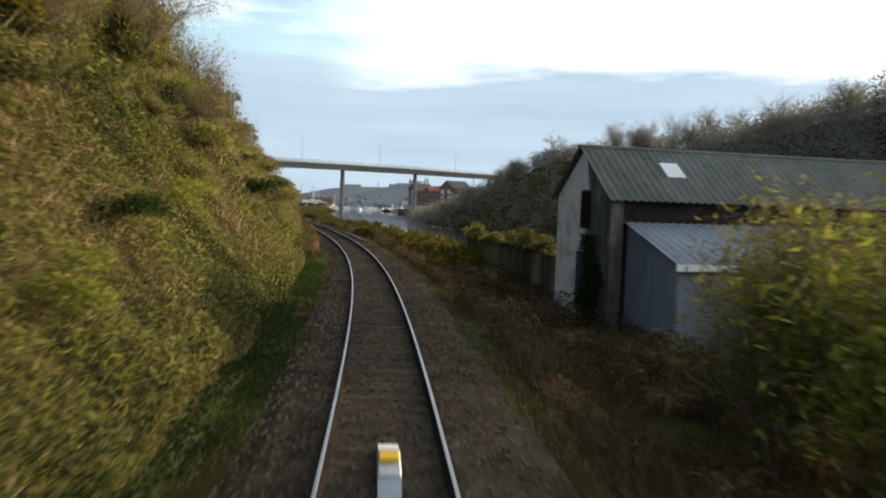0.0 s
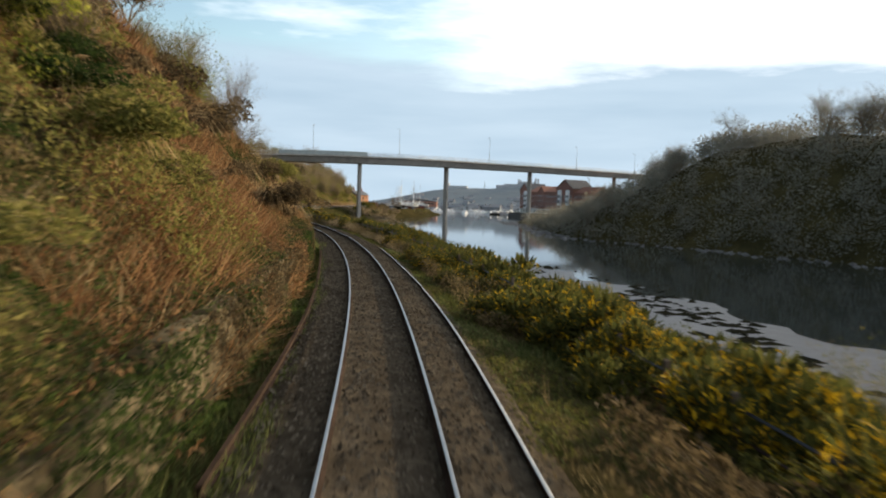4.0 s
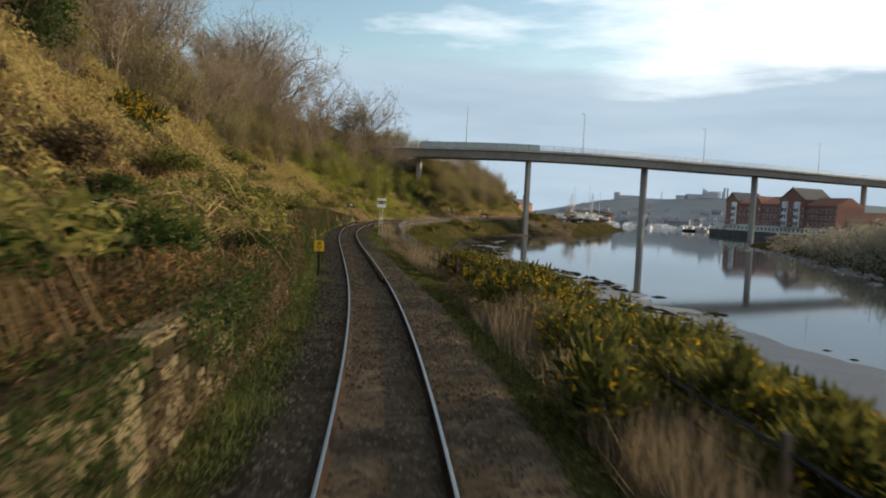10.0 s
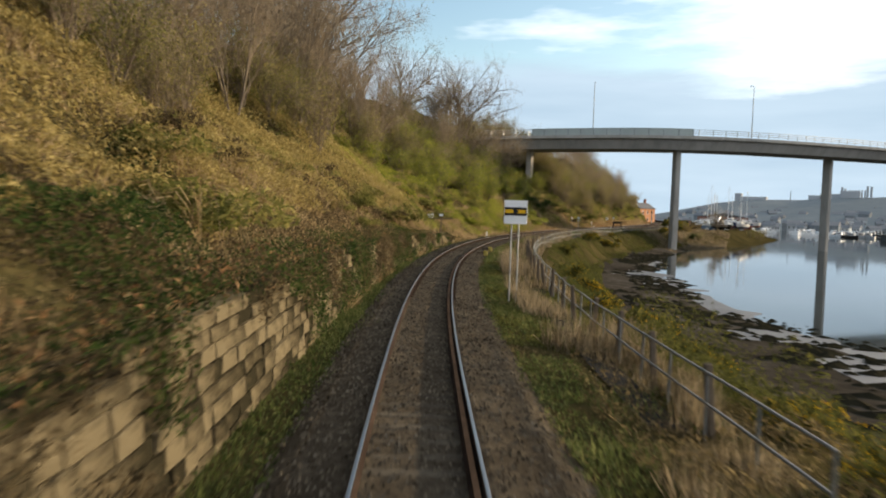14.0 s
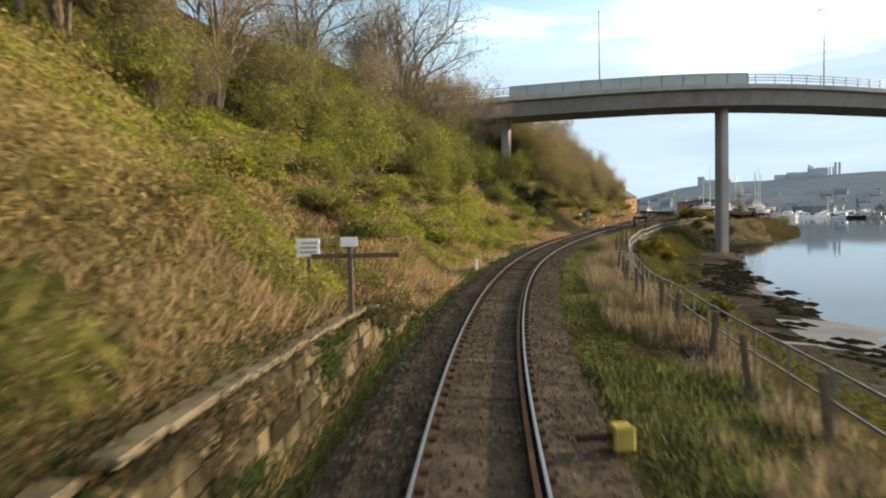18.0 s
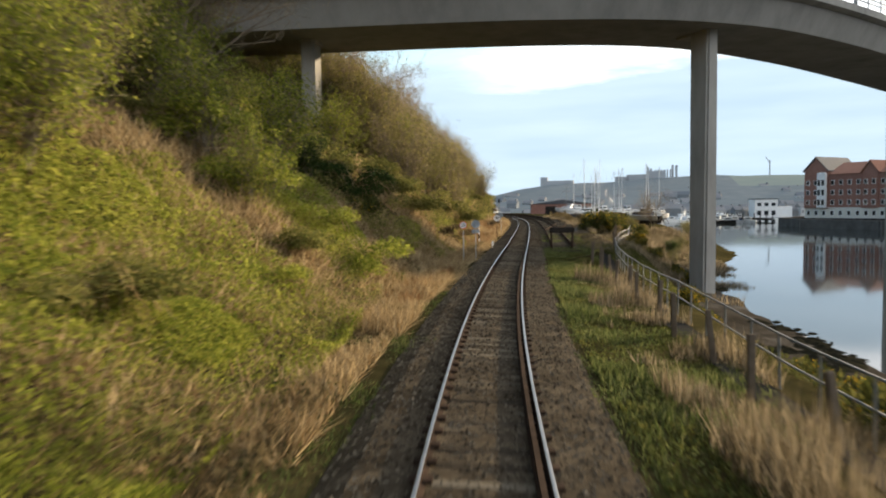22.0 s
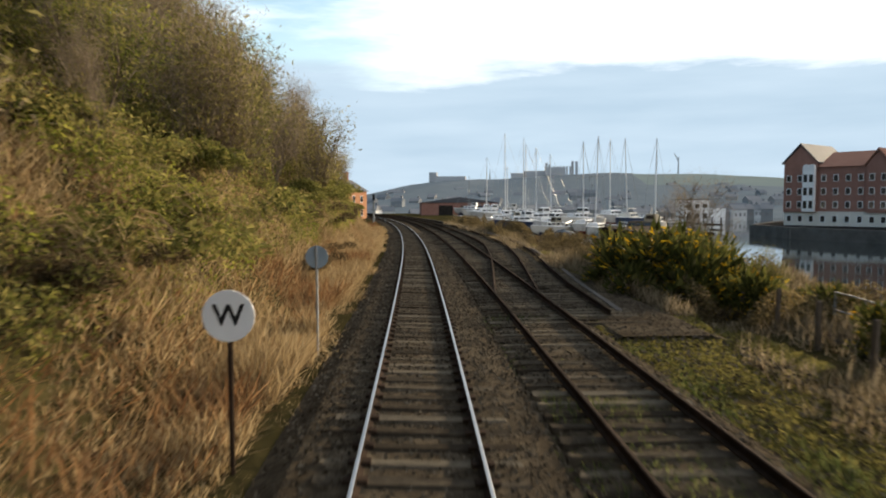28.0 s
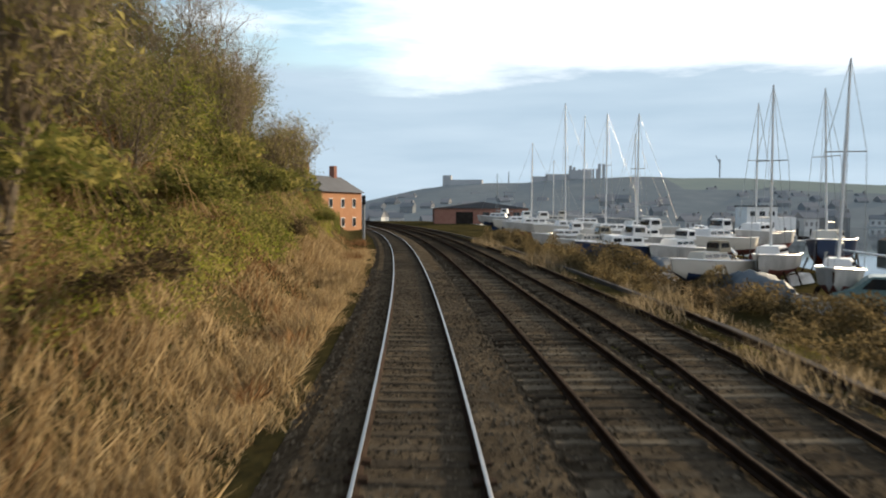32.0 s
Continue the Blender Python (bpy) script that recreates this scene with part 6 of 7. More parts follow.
# ------------------------------------------------------------------ boatyard
def build_boat(L, hull, below, cabin, mast, cover=False, wheel=True):
    """A small boat ashore: bow towards +y."""
    b = tagged(new("boat"), "", "boat", "boats in the yard")
    st, rows = 9, 7
    V = []
    W, D = L * 0.17, L * 0.17
    for i in range(st):
        u = i / (st - 1)
        w = W * (1 - max(0, (u - 0.35) / 0.65) ** 2.2) * (0.82 + 0.18 * min(1, u / 0.35))
        w = max(w, 0.04)
        keel = -D * (0.75 if u < 0.75 else 0.75 * (1 - ((u - 0.75) / 0.25) ** 2 * 0.75))
        top = 0.25 * u * u * D + D * 0.35
        for j in range(rows):
            a = math.pi * j / (rows - 1)
            x = -math.cos(a) * w
            z = top + (keel - top) * math.sin(a) ** 0.7
            V.append((x, (u - 0.5) * L + (0.05 * L * (z - keel) / D if u > 0.9 else 0), z))
    F = [(i * rows + j, i * rows + j + 1, (i + 1) * rows + j + 1, (i + 1) * rows + j) for i in range(st - 1) for j in range(rows - 1)]
    hb = bmesh.new()
    vs = [hb.verts.new(v) for v in V]
    for f in F:
        hb.faces.new([vs[k] for k in f])
    hb.faces.new([vs[j] for j in range(rows)])
    bmesh.ops.recalc_face_normals(hb, faces=hb.faces)
    h = part("hull", hb, hull, b, smooth=True)
    h.data.materials.append(below)
    for p in h.data.polygons:
        if p.center.z < -D * 0.18:
            p.material_index = 1
    deck = bmesh.new()
    left = [deck.verts.new((V[i * rows][0] * 0.97, V[i * rows][1], V[i * rows][2] - 0.04)) for i in range(st)]
    right = [deck.verts.new((V[i * rows + rows - 1][0] * 0.97, V[i * rows + rows - 1][1], V[i * rows + rows - 1][2] - 0.04)) for i in range(st)]
    for i in range(st - 1):
        deck.faces.new((left[i], right[i], right[i + 1], left[i + 1]))
    part("deck", deck, M_CREAM, b)
    for side in (0, rows - 1):
        g = bmesh.new()
        for i in range(st - 1):
            add_tube(g, V[i * rows + side], V[(i + 1) * rows + side], 0.04, seg=5)
        part("gunwale", g, M_WHITE if hull is not M_WHITE else M_DARKWOOD, b)
    z0 = D * 0.4
    bm = box((W * 1.25, L * 0.36, D * 0.55), (0, L * 0.06, z0 + D * 0.22))
    for v in bm.verts:
        if v.co.z > z0 + D * 0.3:
            v.co.x *= 0.82
            v.co.y = L * 0.06 + (v.co.y - L * 0.06) * 0.86
    bmesh.ops.bevel(bm, geom=list(bm.edges), offset=0.05, segments=2, affect="EDGES")
    c = part("cabin", bm, cabin, b)
    for sx in (-1, 1):
        for k in range(3):
            part("window", box((0.03, L * 0.08, D * 0.18), (sx * W * 0.57, L * (-0.04 + 0.1 * k), z0 + D * 0.28), Matrix.Rotation(radians(-12 * sx), 4, "Y")), M_GLASS, b)
    if wheel:
        bm = box((W * 1.0, L * 0.16, D * 0.62), (0, -L * 0.07, z0 + D * 0.75))
        for v in bm.verts:
            if v.co.z > z0 + D * 0.8:
                v.co.x *= 0.85
                v.co.y = -L * 0.07 + (v.co.y + L * 0.07) * 0.8
        bmesh.ops.bevel(bm, geom=list(bm.edges), offset=0.04, segments=1, affect="EDGES")
        part("wheelhouse", bm, M_CANVAS if cover else cabin, b)
        part("windscreen", box((W * 0.8, 0.03, D * 0.3), (0, L * 0.005, z0 + D * 0.82), Matrix.Rotation(radians(14), 4, "X")), M_GLASS, b)
        for sx in (-1, 1):
            part("window", box((0.03, L * 0.1, D * 0.26), (sx * W * 0.46, -L * 0.07, z0 + D * 0.82)), M_GLASS, b)
    if mast:
        y = L * 0.1
        part("mast", tube((0, y, z0), (0, y, mast), 0.075, 0.045, 8), M_WHITE if mast > 8.7 else M_STEEL, b)
        part("spreader", tube((-0.75, y, mast * 0.58), (0.75, y, mast * 0.58), 0.025, seg=6), M_GALV, b)
        part("boom", tube((0, y, z0 + 1.1), (0, y - L * 0.36, z0 + 1.0), 0.05, seg=6), M_GALV, b)
        for p, q in (((0, L * 0.5, D * 0.6), (0, y, mast)), ((0, -L * 0.48, D * 0.4), (0, y, mast)), ((W, y, D * 0.4), (0.75, y, mast * 0.58)), ((-W, y, D * 0.4), (-0.75, y, mast * 0.58)), ((0.75, y, mast * 0.58), (0, y, mast)), ((-0.75, y, mast * 0.58), (0, y, mast))):
            part("stay", tube(p, q, 0.012, seg=4), M_GALV, b)
    part("keel", box((0.18, L * 0.42, D * 0.6), (0, 0, -D * 0.95), bevel=0.03), below, b)
    for sx in (-1, 1):
        for y in (-L * 0.25, L * 0.18):
            part("prop", tube((sx * W * 1.1, y, -D * 1.3), (sx * W * 0.72, y, -D * 0.35), 0.05, seg=6), M_RUST, b)
    for y in (-L * 0.42, -L * 0.42 + 0.9, L * 0.4):
        part("rail_post", tube((W * 0.7 * (1 if y < 0 else 0.4), y, D * 0.4), (W * 0.7 * (1 if y < 0 else 0.4), y, D * 0.4 + 0.6), 0.02, seg=5), M_GALV, b)
    b["low"] = D * 1.25
    return b


def build_yard():
    rng = np.random.default_rng(17)
    specs = [
        # x, y, turn, length, hull, below, cabin, mast, cover, wheelhouse, label
        (19.4, 394.5, 155, 5.4, M_HULLWHITE, M_ANTIFOUL, M_WHITE, 8.8, False, False, "white sailing yacht with a tall mast on yard props"),
        (22.6, 386.5, 62, 6.4, M_CANVAS, M_DARKWOOD, M_POSTWOOD, 0, True, True, "stripped wooden cabin boat rotting on props"),
        (25.8, 400.5, 165, 6.6, M_HULLWHITE, M_BLUEHULL, M_CREAM, 8.8, False, False, "white yacht with blue antifouling on stands"),
        (15.6, 399.5, 125, 5.2, M_CREAM, M_BLUEHULL, M_CREAM, 0, True, True, "cream motor cruiser with a canvas cover"),
        (12.6, 407.5, 110, 6.4, M_BLUEHULL, M_ANTIFOUL, M_WHITE, 0, False, True, "navy-hulled motor boat with a white wheelhouse"),
        (19.0, 401.5, 150, 5.8, M_HULLWHITE, M_ANTIFOUL, M_WHITE, 8.8, False, False, "white yacht with a spreadered mast"),
        (24.5, 409.0, 150, 7.4, M_BLUEHULL, M_ANTIFOUL, M_CREAM, 9.4, False, False, "navy yacht with a pale cabin and mast"),
        (15.8, 408.5, 135, 5.8, M_HULLWHITE, M_BLUEHULL, M_WHITE, 0, False, True, "white cabin cruiser in the front row"),
        (11.4, 415.0, 105, 5.8, M_HULLWHITE, M_ANTIFOUL, M_CREAM, 0, True, True, "white cruiser under a canvas hood"),
        (14.8, 416.0, 120, 7.0, M_HULLWHITE, M_BLUEHULL, M_WHITE, 9.0, False, True, "white motor sailer on stands"),
        (24.2, 421.5, 140, 7.8, M_HULLWHITE, M_ANTIFOUL, M_WHITE, 10.2, False, False, "large white yacht with a tall mast"),
        (10.0, 423.5, 100, 6.0, M_HULLWHITE, M_ANTIFOUL, M_WHITE, 0, False, True, "white fishing cruiser laid up ashore"),
        (13.6, 425.5, 115, 7.2, M_HULLWHITE, M_BLUEHULL, M_WHITE, 10.2, False, False, "white yacht among other laid-up boats"),
        (19.5, 415.5, 130, 7.0, M_CREAM, M_ANTIFOUL, M_WHITE, 0, False, True, "cream launch behind the front row"),
        (10.8, 435.5, 105, 7.4, M_CREAM, M_ANTIFOUL, M_WHITE, 12.5, False, False, "cream yacht laid up for winter"),
        (17.5, 436.0, 120, 7.5, M_HULLWHITE, M_BLUEHULL, M_WHITE, 9.5, False, False, "white sloop behind the front row of boats"),
        (7.5, 446.0, 100, 7.6, M_HULLWHITE, M_ANTIFOUL, M_WHITE, 9.5, False, True, "white motor boat at the back of the yard"),
        (13.5, 450.0, 95, 7.5, M_HULLWHITE, M_BLUEHULL, M_WHITE, 13.0, False, False, "white yacht with a very tall mast"),
        (5.5, 462.0, 100, 7.5, M_CREAM, M_BLUEHULL, M_WHITE, 0, False, True, "small cream cabin boat in the yard"),
        (10.5, 468.0, 90, 7.6, M_HULLWHITE, M_ANTIFOUL, M_CREAM, 9.0, False, True, "white cabin cruiser far down the yard"),
        (1.5, 490.0, 80, 8.0, M_HULLWHITE, M_BLUEHULL, M_WHITE, 8.0, False, True, "white workboat far down the yard"),
    ]
    for x, y, turn, L, hull, below, cab, mast, cov, wh, label in specs:
        b = build_boat(L, hull, below, cab, mast, cov, wh)
        b["label"] = label
        b.matrix_basis = pose(x, y, YARD_Z + b["low"], rng.uniform(-1, 1), rng.uniform(-2, 2), turn)
    # spars on trestles, upturned dinghies and tarpaulined heaps between the boats
    for x, y, turn, ln in ((13.2, 412.0, 60, 10.0), (17.5, 404.0, 80, 8.0), (9.2, 428.0, 75, 9.0), (23.0, 398.0, 95, 8.5)):
        sp = thing("spar", x, y, YARD_Z, turn, "pale mast lying on timber trestles in the yard", "spar", "spars in the yard")
        part("mast", tube((-ln / 2, 0, 1.75), (ln / 2, 0, 1.85), 0.08, 0.05), M_WHITE, sp)
        for q in (-ln * 0.35, ln * 0.35):
            for dy in (-0.35, 0.35):
                part("trestle_leg", tube((q, dy, 0), (q, 0, 1.8), 0.045, seg=5), M_POSTWOOD, sp)
    for x, y, turn in ((18.4, 391.0, 20), (14.6, 402.4, 70), (12.4, 419.0, 100), (21.2, 404.0, 150), (16.4, 420.5, 40)):
        dg = thing("dinghy", x, y, YARD_Z, turn, "upturned grey dinghy lying in the boatyard", "dinghy", "dinghies in the yard")
        bm = prism([(-0.75, 0.0), (0.75, 0.0), (0.5, 0.55), (-0.5, 0.55)], 3.0)
        for v in bm.verts:
            if v.co.y > 2:
                v.co.x *= 0.2
        bmesh.ops.bevel(bm, geom=list(bm.edges), offset=0.05, segments=2, affect="EDGES")
        part("hull", bm, M_HULLWHITE, dg)
        part("keel", box((0.05, 2.4, 0.08), (0, 1.3, 0.6)), M_POSTWOOD, dg)
    for x, y, w in ((16.6, 396.2, 1.5), (13.8, 405.0, 1.8), (20.6, 389.6, 1.3), (11.2, 418.0, 1.6), (18.0, 411.0, 2.0)):
        tp = thing("tarpaulin_heap", x, y, YARD_Z, rng.uniform(0, 90), "sagging blue-grey tarpaulin over stored gear", "tarpaulin", "tarpaulins in the yard")
        bm = bmesh.new()
        bmesh.ops.create_grid(bm, x_segments=9, y_segments=9, size=w)
        for v in bm.verts:
            q = max(abs(v.co.x), abs(v.co.y)) / w
            v.co.z = (1.15 + rng.uniform(-0.18, 0.18)) * (1 - q ** 3)
        part("sheet", bm, M_TARP, tp, smooth=True)
    # a small white car parked among the boats
    car = thing("car", 20.6, 393.2, YARD_Z, 160, "small pale teal hatchback parked among the boats", "car")
    prof = [(-1.8, 0.35), (1.85, 0.35), (1.9, 0.75), (1.15, 0.9), (0.55, 1.42), (-1.2, 1.45), (-1.8, 0.95)]
    bm = prism(prof, 1.6)
    bmesh.ops.bevel(bm, geom=list(bm.edges), offset=0.06, segments=2, affect="EDGES")
    body = part("body", bm, M_TEAL, car)
    body.matrix_basis = pose(0, 0, 0, 0, 0, 0)
    for x in (-1.15, 1.2):
        for y in (0.05, 1.55):
            bm = bmesh.new()
            bmesh.ops.create_cone(bm, cap_ends=True, segments=16, radius1=0.3, radius2=0.3, depth=0.18, matrix=Matrix.Translation((x, y, 0.3)) @ Matrix.Rotation(radians(90), 4, "X"))
            part("wheel", bm, M_BLACK, car)
    for y in (-0.01, 1.61):
        part("window", prism([(-1.1, 0.95), (0.85, 0.95), (0.5, 1.35), (-1.05, 1.38)], 0.01), M_GLASS, car).location = (0, y - 0.005, 0)
    # hauled-out container and workshop
    c = thing("steel_container", *on_line(359.9, 11.4, -0.95).tolist(), heading(360), "rust-brown steel storage container by the sidings", "container")
    part("body", box((3.0, 7.5, 2.5), (0, 0, 1.25), bevel=0.04), M_RUST, c)
    for i in range(22):
        part("rib", box((0.05, 0.14, 2.4), (-1.52, -3.4 + i * 0.325, 1.3)), M_RUST, c)
    for i in range(8):
        part("rib", box((0.14, 0.05, 2.4), (-1.25 + i * 0.36, -3.77, 1.3)), M_RUST, c)
    part("roof_edge", box((3.1, 7.6, 0.14), (0, 0, 2.56)), M_RUST, c)
    w = thing("boat_shed", -6, 540, YARD_Z, 10, "low red-brown boat shed at the end of the yard", "shed")
    part("wall", box((22, 12, 3.6), (0, 0, 1.8)), M_BRICK, w)
    part("roof", prism([(-11.4, 3.6), (11.4, 3.6), (0, 5.2)], 12.6), M_SLATE, w).location = (0, -6.3, 0)
    part("door", box((4, 0.1, 2.8), (-4, -6.05, 1.4)), M_DARKWOOD, w)
    for i in range(4):
        part("window", box((1.6, 0.08, 1.0), (1 + i * 2.4, -6.03, 2.2)), M_GLASS, w)
    # brick house by the line at the far end
    hs = thing("brick_house", -22.3, 461.5, -0.9, -12, "orange brick trackside house with a slate roof", "house")
    part("wall", box((7, 12, 6.0), (0, 0, 3.0)), M_HOUSEBRICK, hs)
    part("roof", prism([(-3.9, 5.9), (3.9, 5.9), (0, 8.2)], 12.6), M_SLATE, hs).location = (0, -6.3, 0)
    for y in (-4, 4):
        part("chimney", box((0.8, 0.9, 2.2), (0, y, 8.6), bevel=0.04), M_BRICK, hs)
    for z in (1.8, 4.4):
        for y in (-3.5, 0, 3.5):
            win = part("window", box((0.08, 1.0, 1.3), (3.52, y, z)), M_WHITE, hs)
            part("pane", box((0.04, 0.84, 1.14), (3.56, y, z)), M_GLASS, win)
        win = part("window", box((1.0, 0.08, 1.3), (1.5, -6.02, z)), M_WHITE, hs)
        part("pane", box((0.84, 0.04, 1.14), (1.5, -6.06, z)), M_GLASS, win)
    # signal by the line
    sig = tagged(new("signal_post"), "slim dark railway signal post beside the line", "signal")
    part("post", tube((0, 0, -0.3), (0, 0, 4.2), 0.07), M_STEEL, sig)
    part("head", box((0.36, 0.25, 0.9), (0, -0.05, 4.0), bevel=0.03), M_BLACK, sig)
    part("ladder", box((0.3, 0.04, 3.6), (0, 0.15, 2.0)), M_GALV, sig)
    stand(sig, 436, -2.8)


YARD_Z = -0.95
build_yard()


# ------------------------------------------------------------------ buildings across the river
def build_flats():
    a, b = Vector((66.0, 482.0)), Vector((106.0, 444.0))
    yaw = math.degrees(math.atan2((b - a).y, (b - a).x))
    f = thing("apartment_block", a.x, a.y, -2.0, yaw, "red brick quayside apartment block with gables and white bays", "apartment block")
    L, Dp = (b - a).length, 14.0
    part("plinth", box((L, Dp + 0.2, 2.7), (L / 2, Dp / 2, 1.35)), M_CREAM, f)
    part("string_course", box((L + 0.1, Dp + 0.4, 0.22), (L / 2, Dp / 2, 2.75)), M_CREAM, f)
    # along the front: start, end, eaves, ridge, gable to the quay or not, step forward
    units = ((0.0, 6.5, 12.6, 16.2, True, 0.5), (6.5, 15.5, 11.6, 14.8, False, 0.0), (15.5, 19.5, 11.8, 14.6, True, 0.5), (19.5, 29.5, 11.6, 14.9, False, 0.0), (29.5, 41.5, 13.6, 18.0, True, 0.9), (41.5, L, 11.4, 14.6, False, 0.0))
    for x0, x1, eaves, ridge, gabled, out in units:
        w, mid = x1 - x0, (x0 + x1) / 2
        if gabled:
            part("wall", prism([(x0 + 0.02, 2.7), (x1 - 0.02, 2.7), (x1 - 0.02, eaves), (mid, ridge - 0.3), (x0 + 0.02, eaves)], Dp + out), M_BRICK, f).location = (0, -out, 0)
            part("roof", prism([(x0 - 0.35, eaves - 0.25), (mid, ridge - 0.05), (x1 + 0.35, eaves - 0.25), (x1 + 0.35, eaves), (mid, ridge + 0.25), (x0 - 0.35, eaves)], Dp + out + 0.7), M_SLATE if w > 5 else M_TILE, f).location = (0, -out - 0.35, 0)
        else:
            part("wall", box((w, Dp, eaves - 2.7), (mid, Dp / 2, (eaves + 2.7) / 2)), M_BRICK, f)
            part("roof", prism([(-0.45, eaves), (Dp + 0.45, eaves), (Dp / 2, ridge)], w - 0.1), M_TILE, f).matrix_basis = pose(x1 - 0.05, 0, 0, 0, 0, 90)
        k = max(1, round(w / 2.1))
        for i in range(k):
            x = x0 + (i + 0.5) * w / k
            for z in (1.4, 4.2, 6.8, 9.4):
                y = -out - 0.06 if z > 2 else -0.12
                win = part("window", box((0.95, 0.12, 1.35), (x, y, z)), M_WHITE, f)
                part("pane", box((0.76, 0.05, 1.15), (x, y - 0.06, z)), M_GLASS, win)
    # white stacks of bays with arched heads
    for x, out, top in ((5.2, 0.5, 11.6), (32.6, 0.9, 12.2), (38.4, 0.9, 12.2)):
        bay = part("bay", box((2.3, 0.9, top - 2.8), (x, -out - 0.45, (top + 2.8) / 2), bevel=0.05), M_WHITE, f, "white painted bay")
        for dx in (-0.55, 0.55):
            part("bay_head", tube((x + dx, -out - 0.9, top), (x + dx, -out, top), 0.55, seg=14), M_WHITE, bay)
            for z in (4.2, 6.8, 9.4):
                part("pane", box((0.7, 0.06, 1.5), (x + dx, -out - 0.92, z)), M_GLASS, bay)
    for y in (2.5, 6.5, 10.5):
        for z in (1.4, 4.2, 6.8, 9.4):
            win = part("window", box((0.12, 0.9, 1.3), (-0.04, y, z)), M_WHITE, f)
            part("pane", box((0.05, 0.72, 1.1), (-0.1, y, z)), M_GLASS, win)
    q = new("quay_wall")
    tagged(q, "dark stone quay wall below the apartments", "quay wall", kind="structure")
    pts = [(120, 405), (92, 425), (74, 444), (62, 466), (60, 482), (72, 505), (110, 560)]
    for (x0, y0), (x1, y1) in zip(pts, pts[1:]):
        d = Vector((x1 - x0, y1 - y0, 0))
        w = part("wall_section", box((d.length + 1, 1.2, 4.2), (d.length / 2, 0, -3.95), bevel=0.05), M_QUAY, q)
        w.matrix_basis = pose(x0, y0, 0, 0, 0, math.degrees(math.atan2(d.y, d.x)))
    fill = mesh_np("quay_ground", [(x, y, -1.95) for x, y in pts] + [(200, 560, -1.95), (200, 405, -1.95)], [list(range(len(pts) + 2))], M_PATH)
    tagged(fill, "paved quayside in front of the apartments", "ground", kind="structure")
    # lower red-roofed house and white house behind the far pier
    for x, y, w, dpt, hgt, wall, roof, label in ((108, 430, 12, 9, 6.0, M_BRICK, M_TILE, "long brick house with an orange tiled roof"), (119, 420, 8, 8, 6.5, M_WHITE, M_SLATE, "white rendered house with a slate roof"), (80, 500, 16, 9, 9.5, M_CREAM, M_SLATE, "pale apartment wing behind the quay")):
        h = thing("house", x, y, -2.0, yaw, label, "house")
        part("wall", box((w, dpt, hgt), (w / 2, dpt / 2, hgt / 2)), wall, h)
        part("roof", prism([(-0.4, hgt), (dpt + 0.4, hgt), (dpt / 2, hgt + dpt * 0.36)], w + 0.6), roof, h).matrix_basis = pose(w + 0.3, 0, 0, 0, 0, 90)
        for k in range(int(w // 2.4)):
            for z in (1.6, 4.3):
                win = part("window", box((1.0, 0.08, 1.2), (1.5 + k * 2.4, -0.03, z)), M_WHITE, h)
                part("pane", box((0.8, 0.04, 1.0), (1.5 + k * 2.4, -0.07, z)), M_GLASS, win)


build_flats()


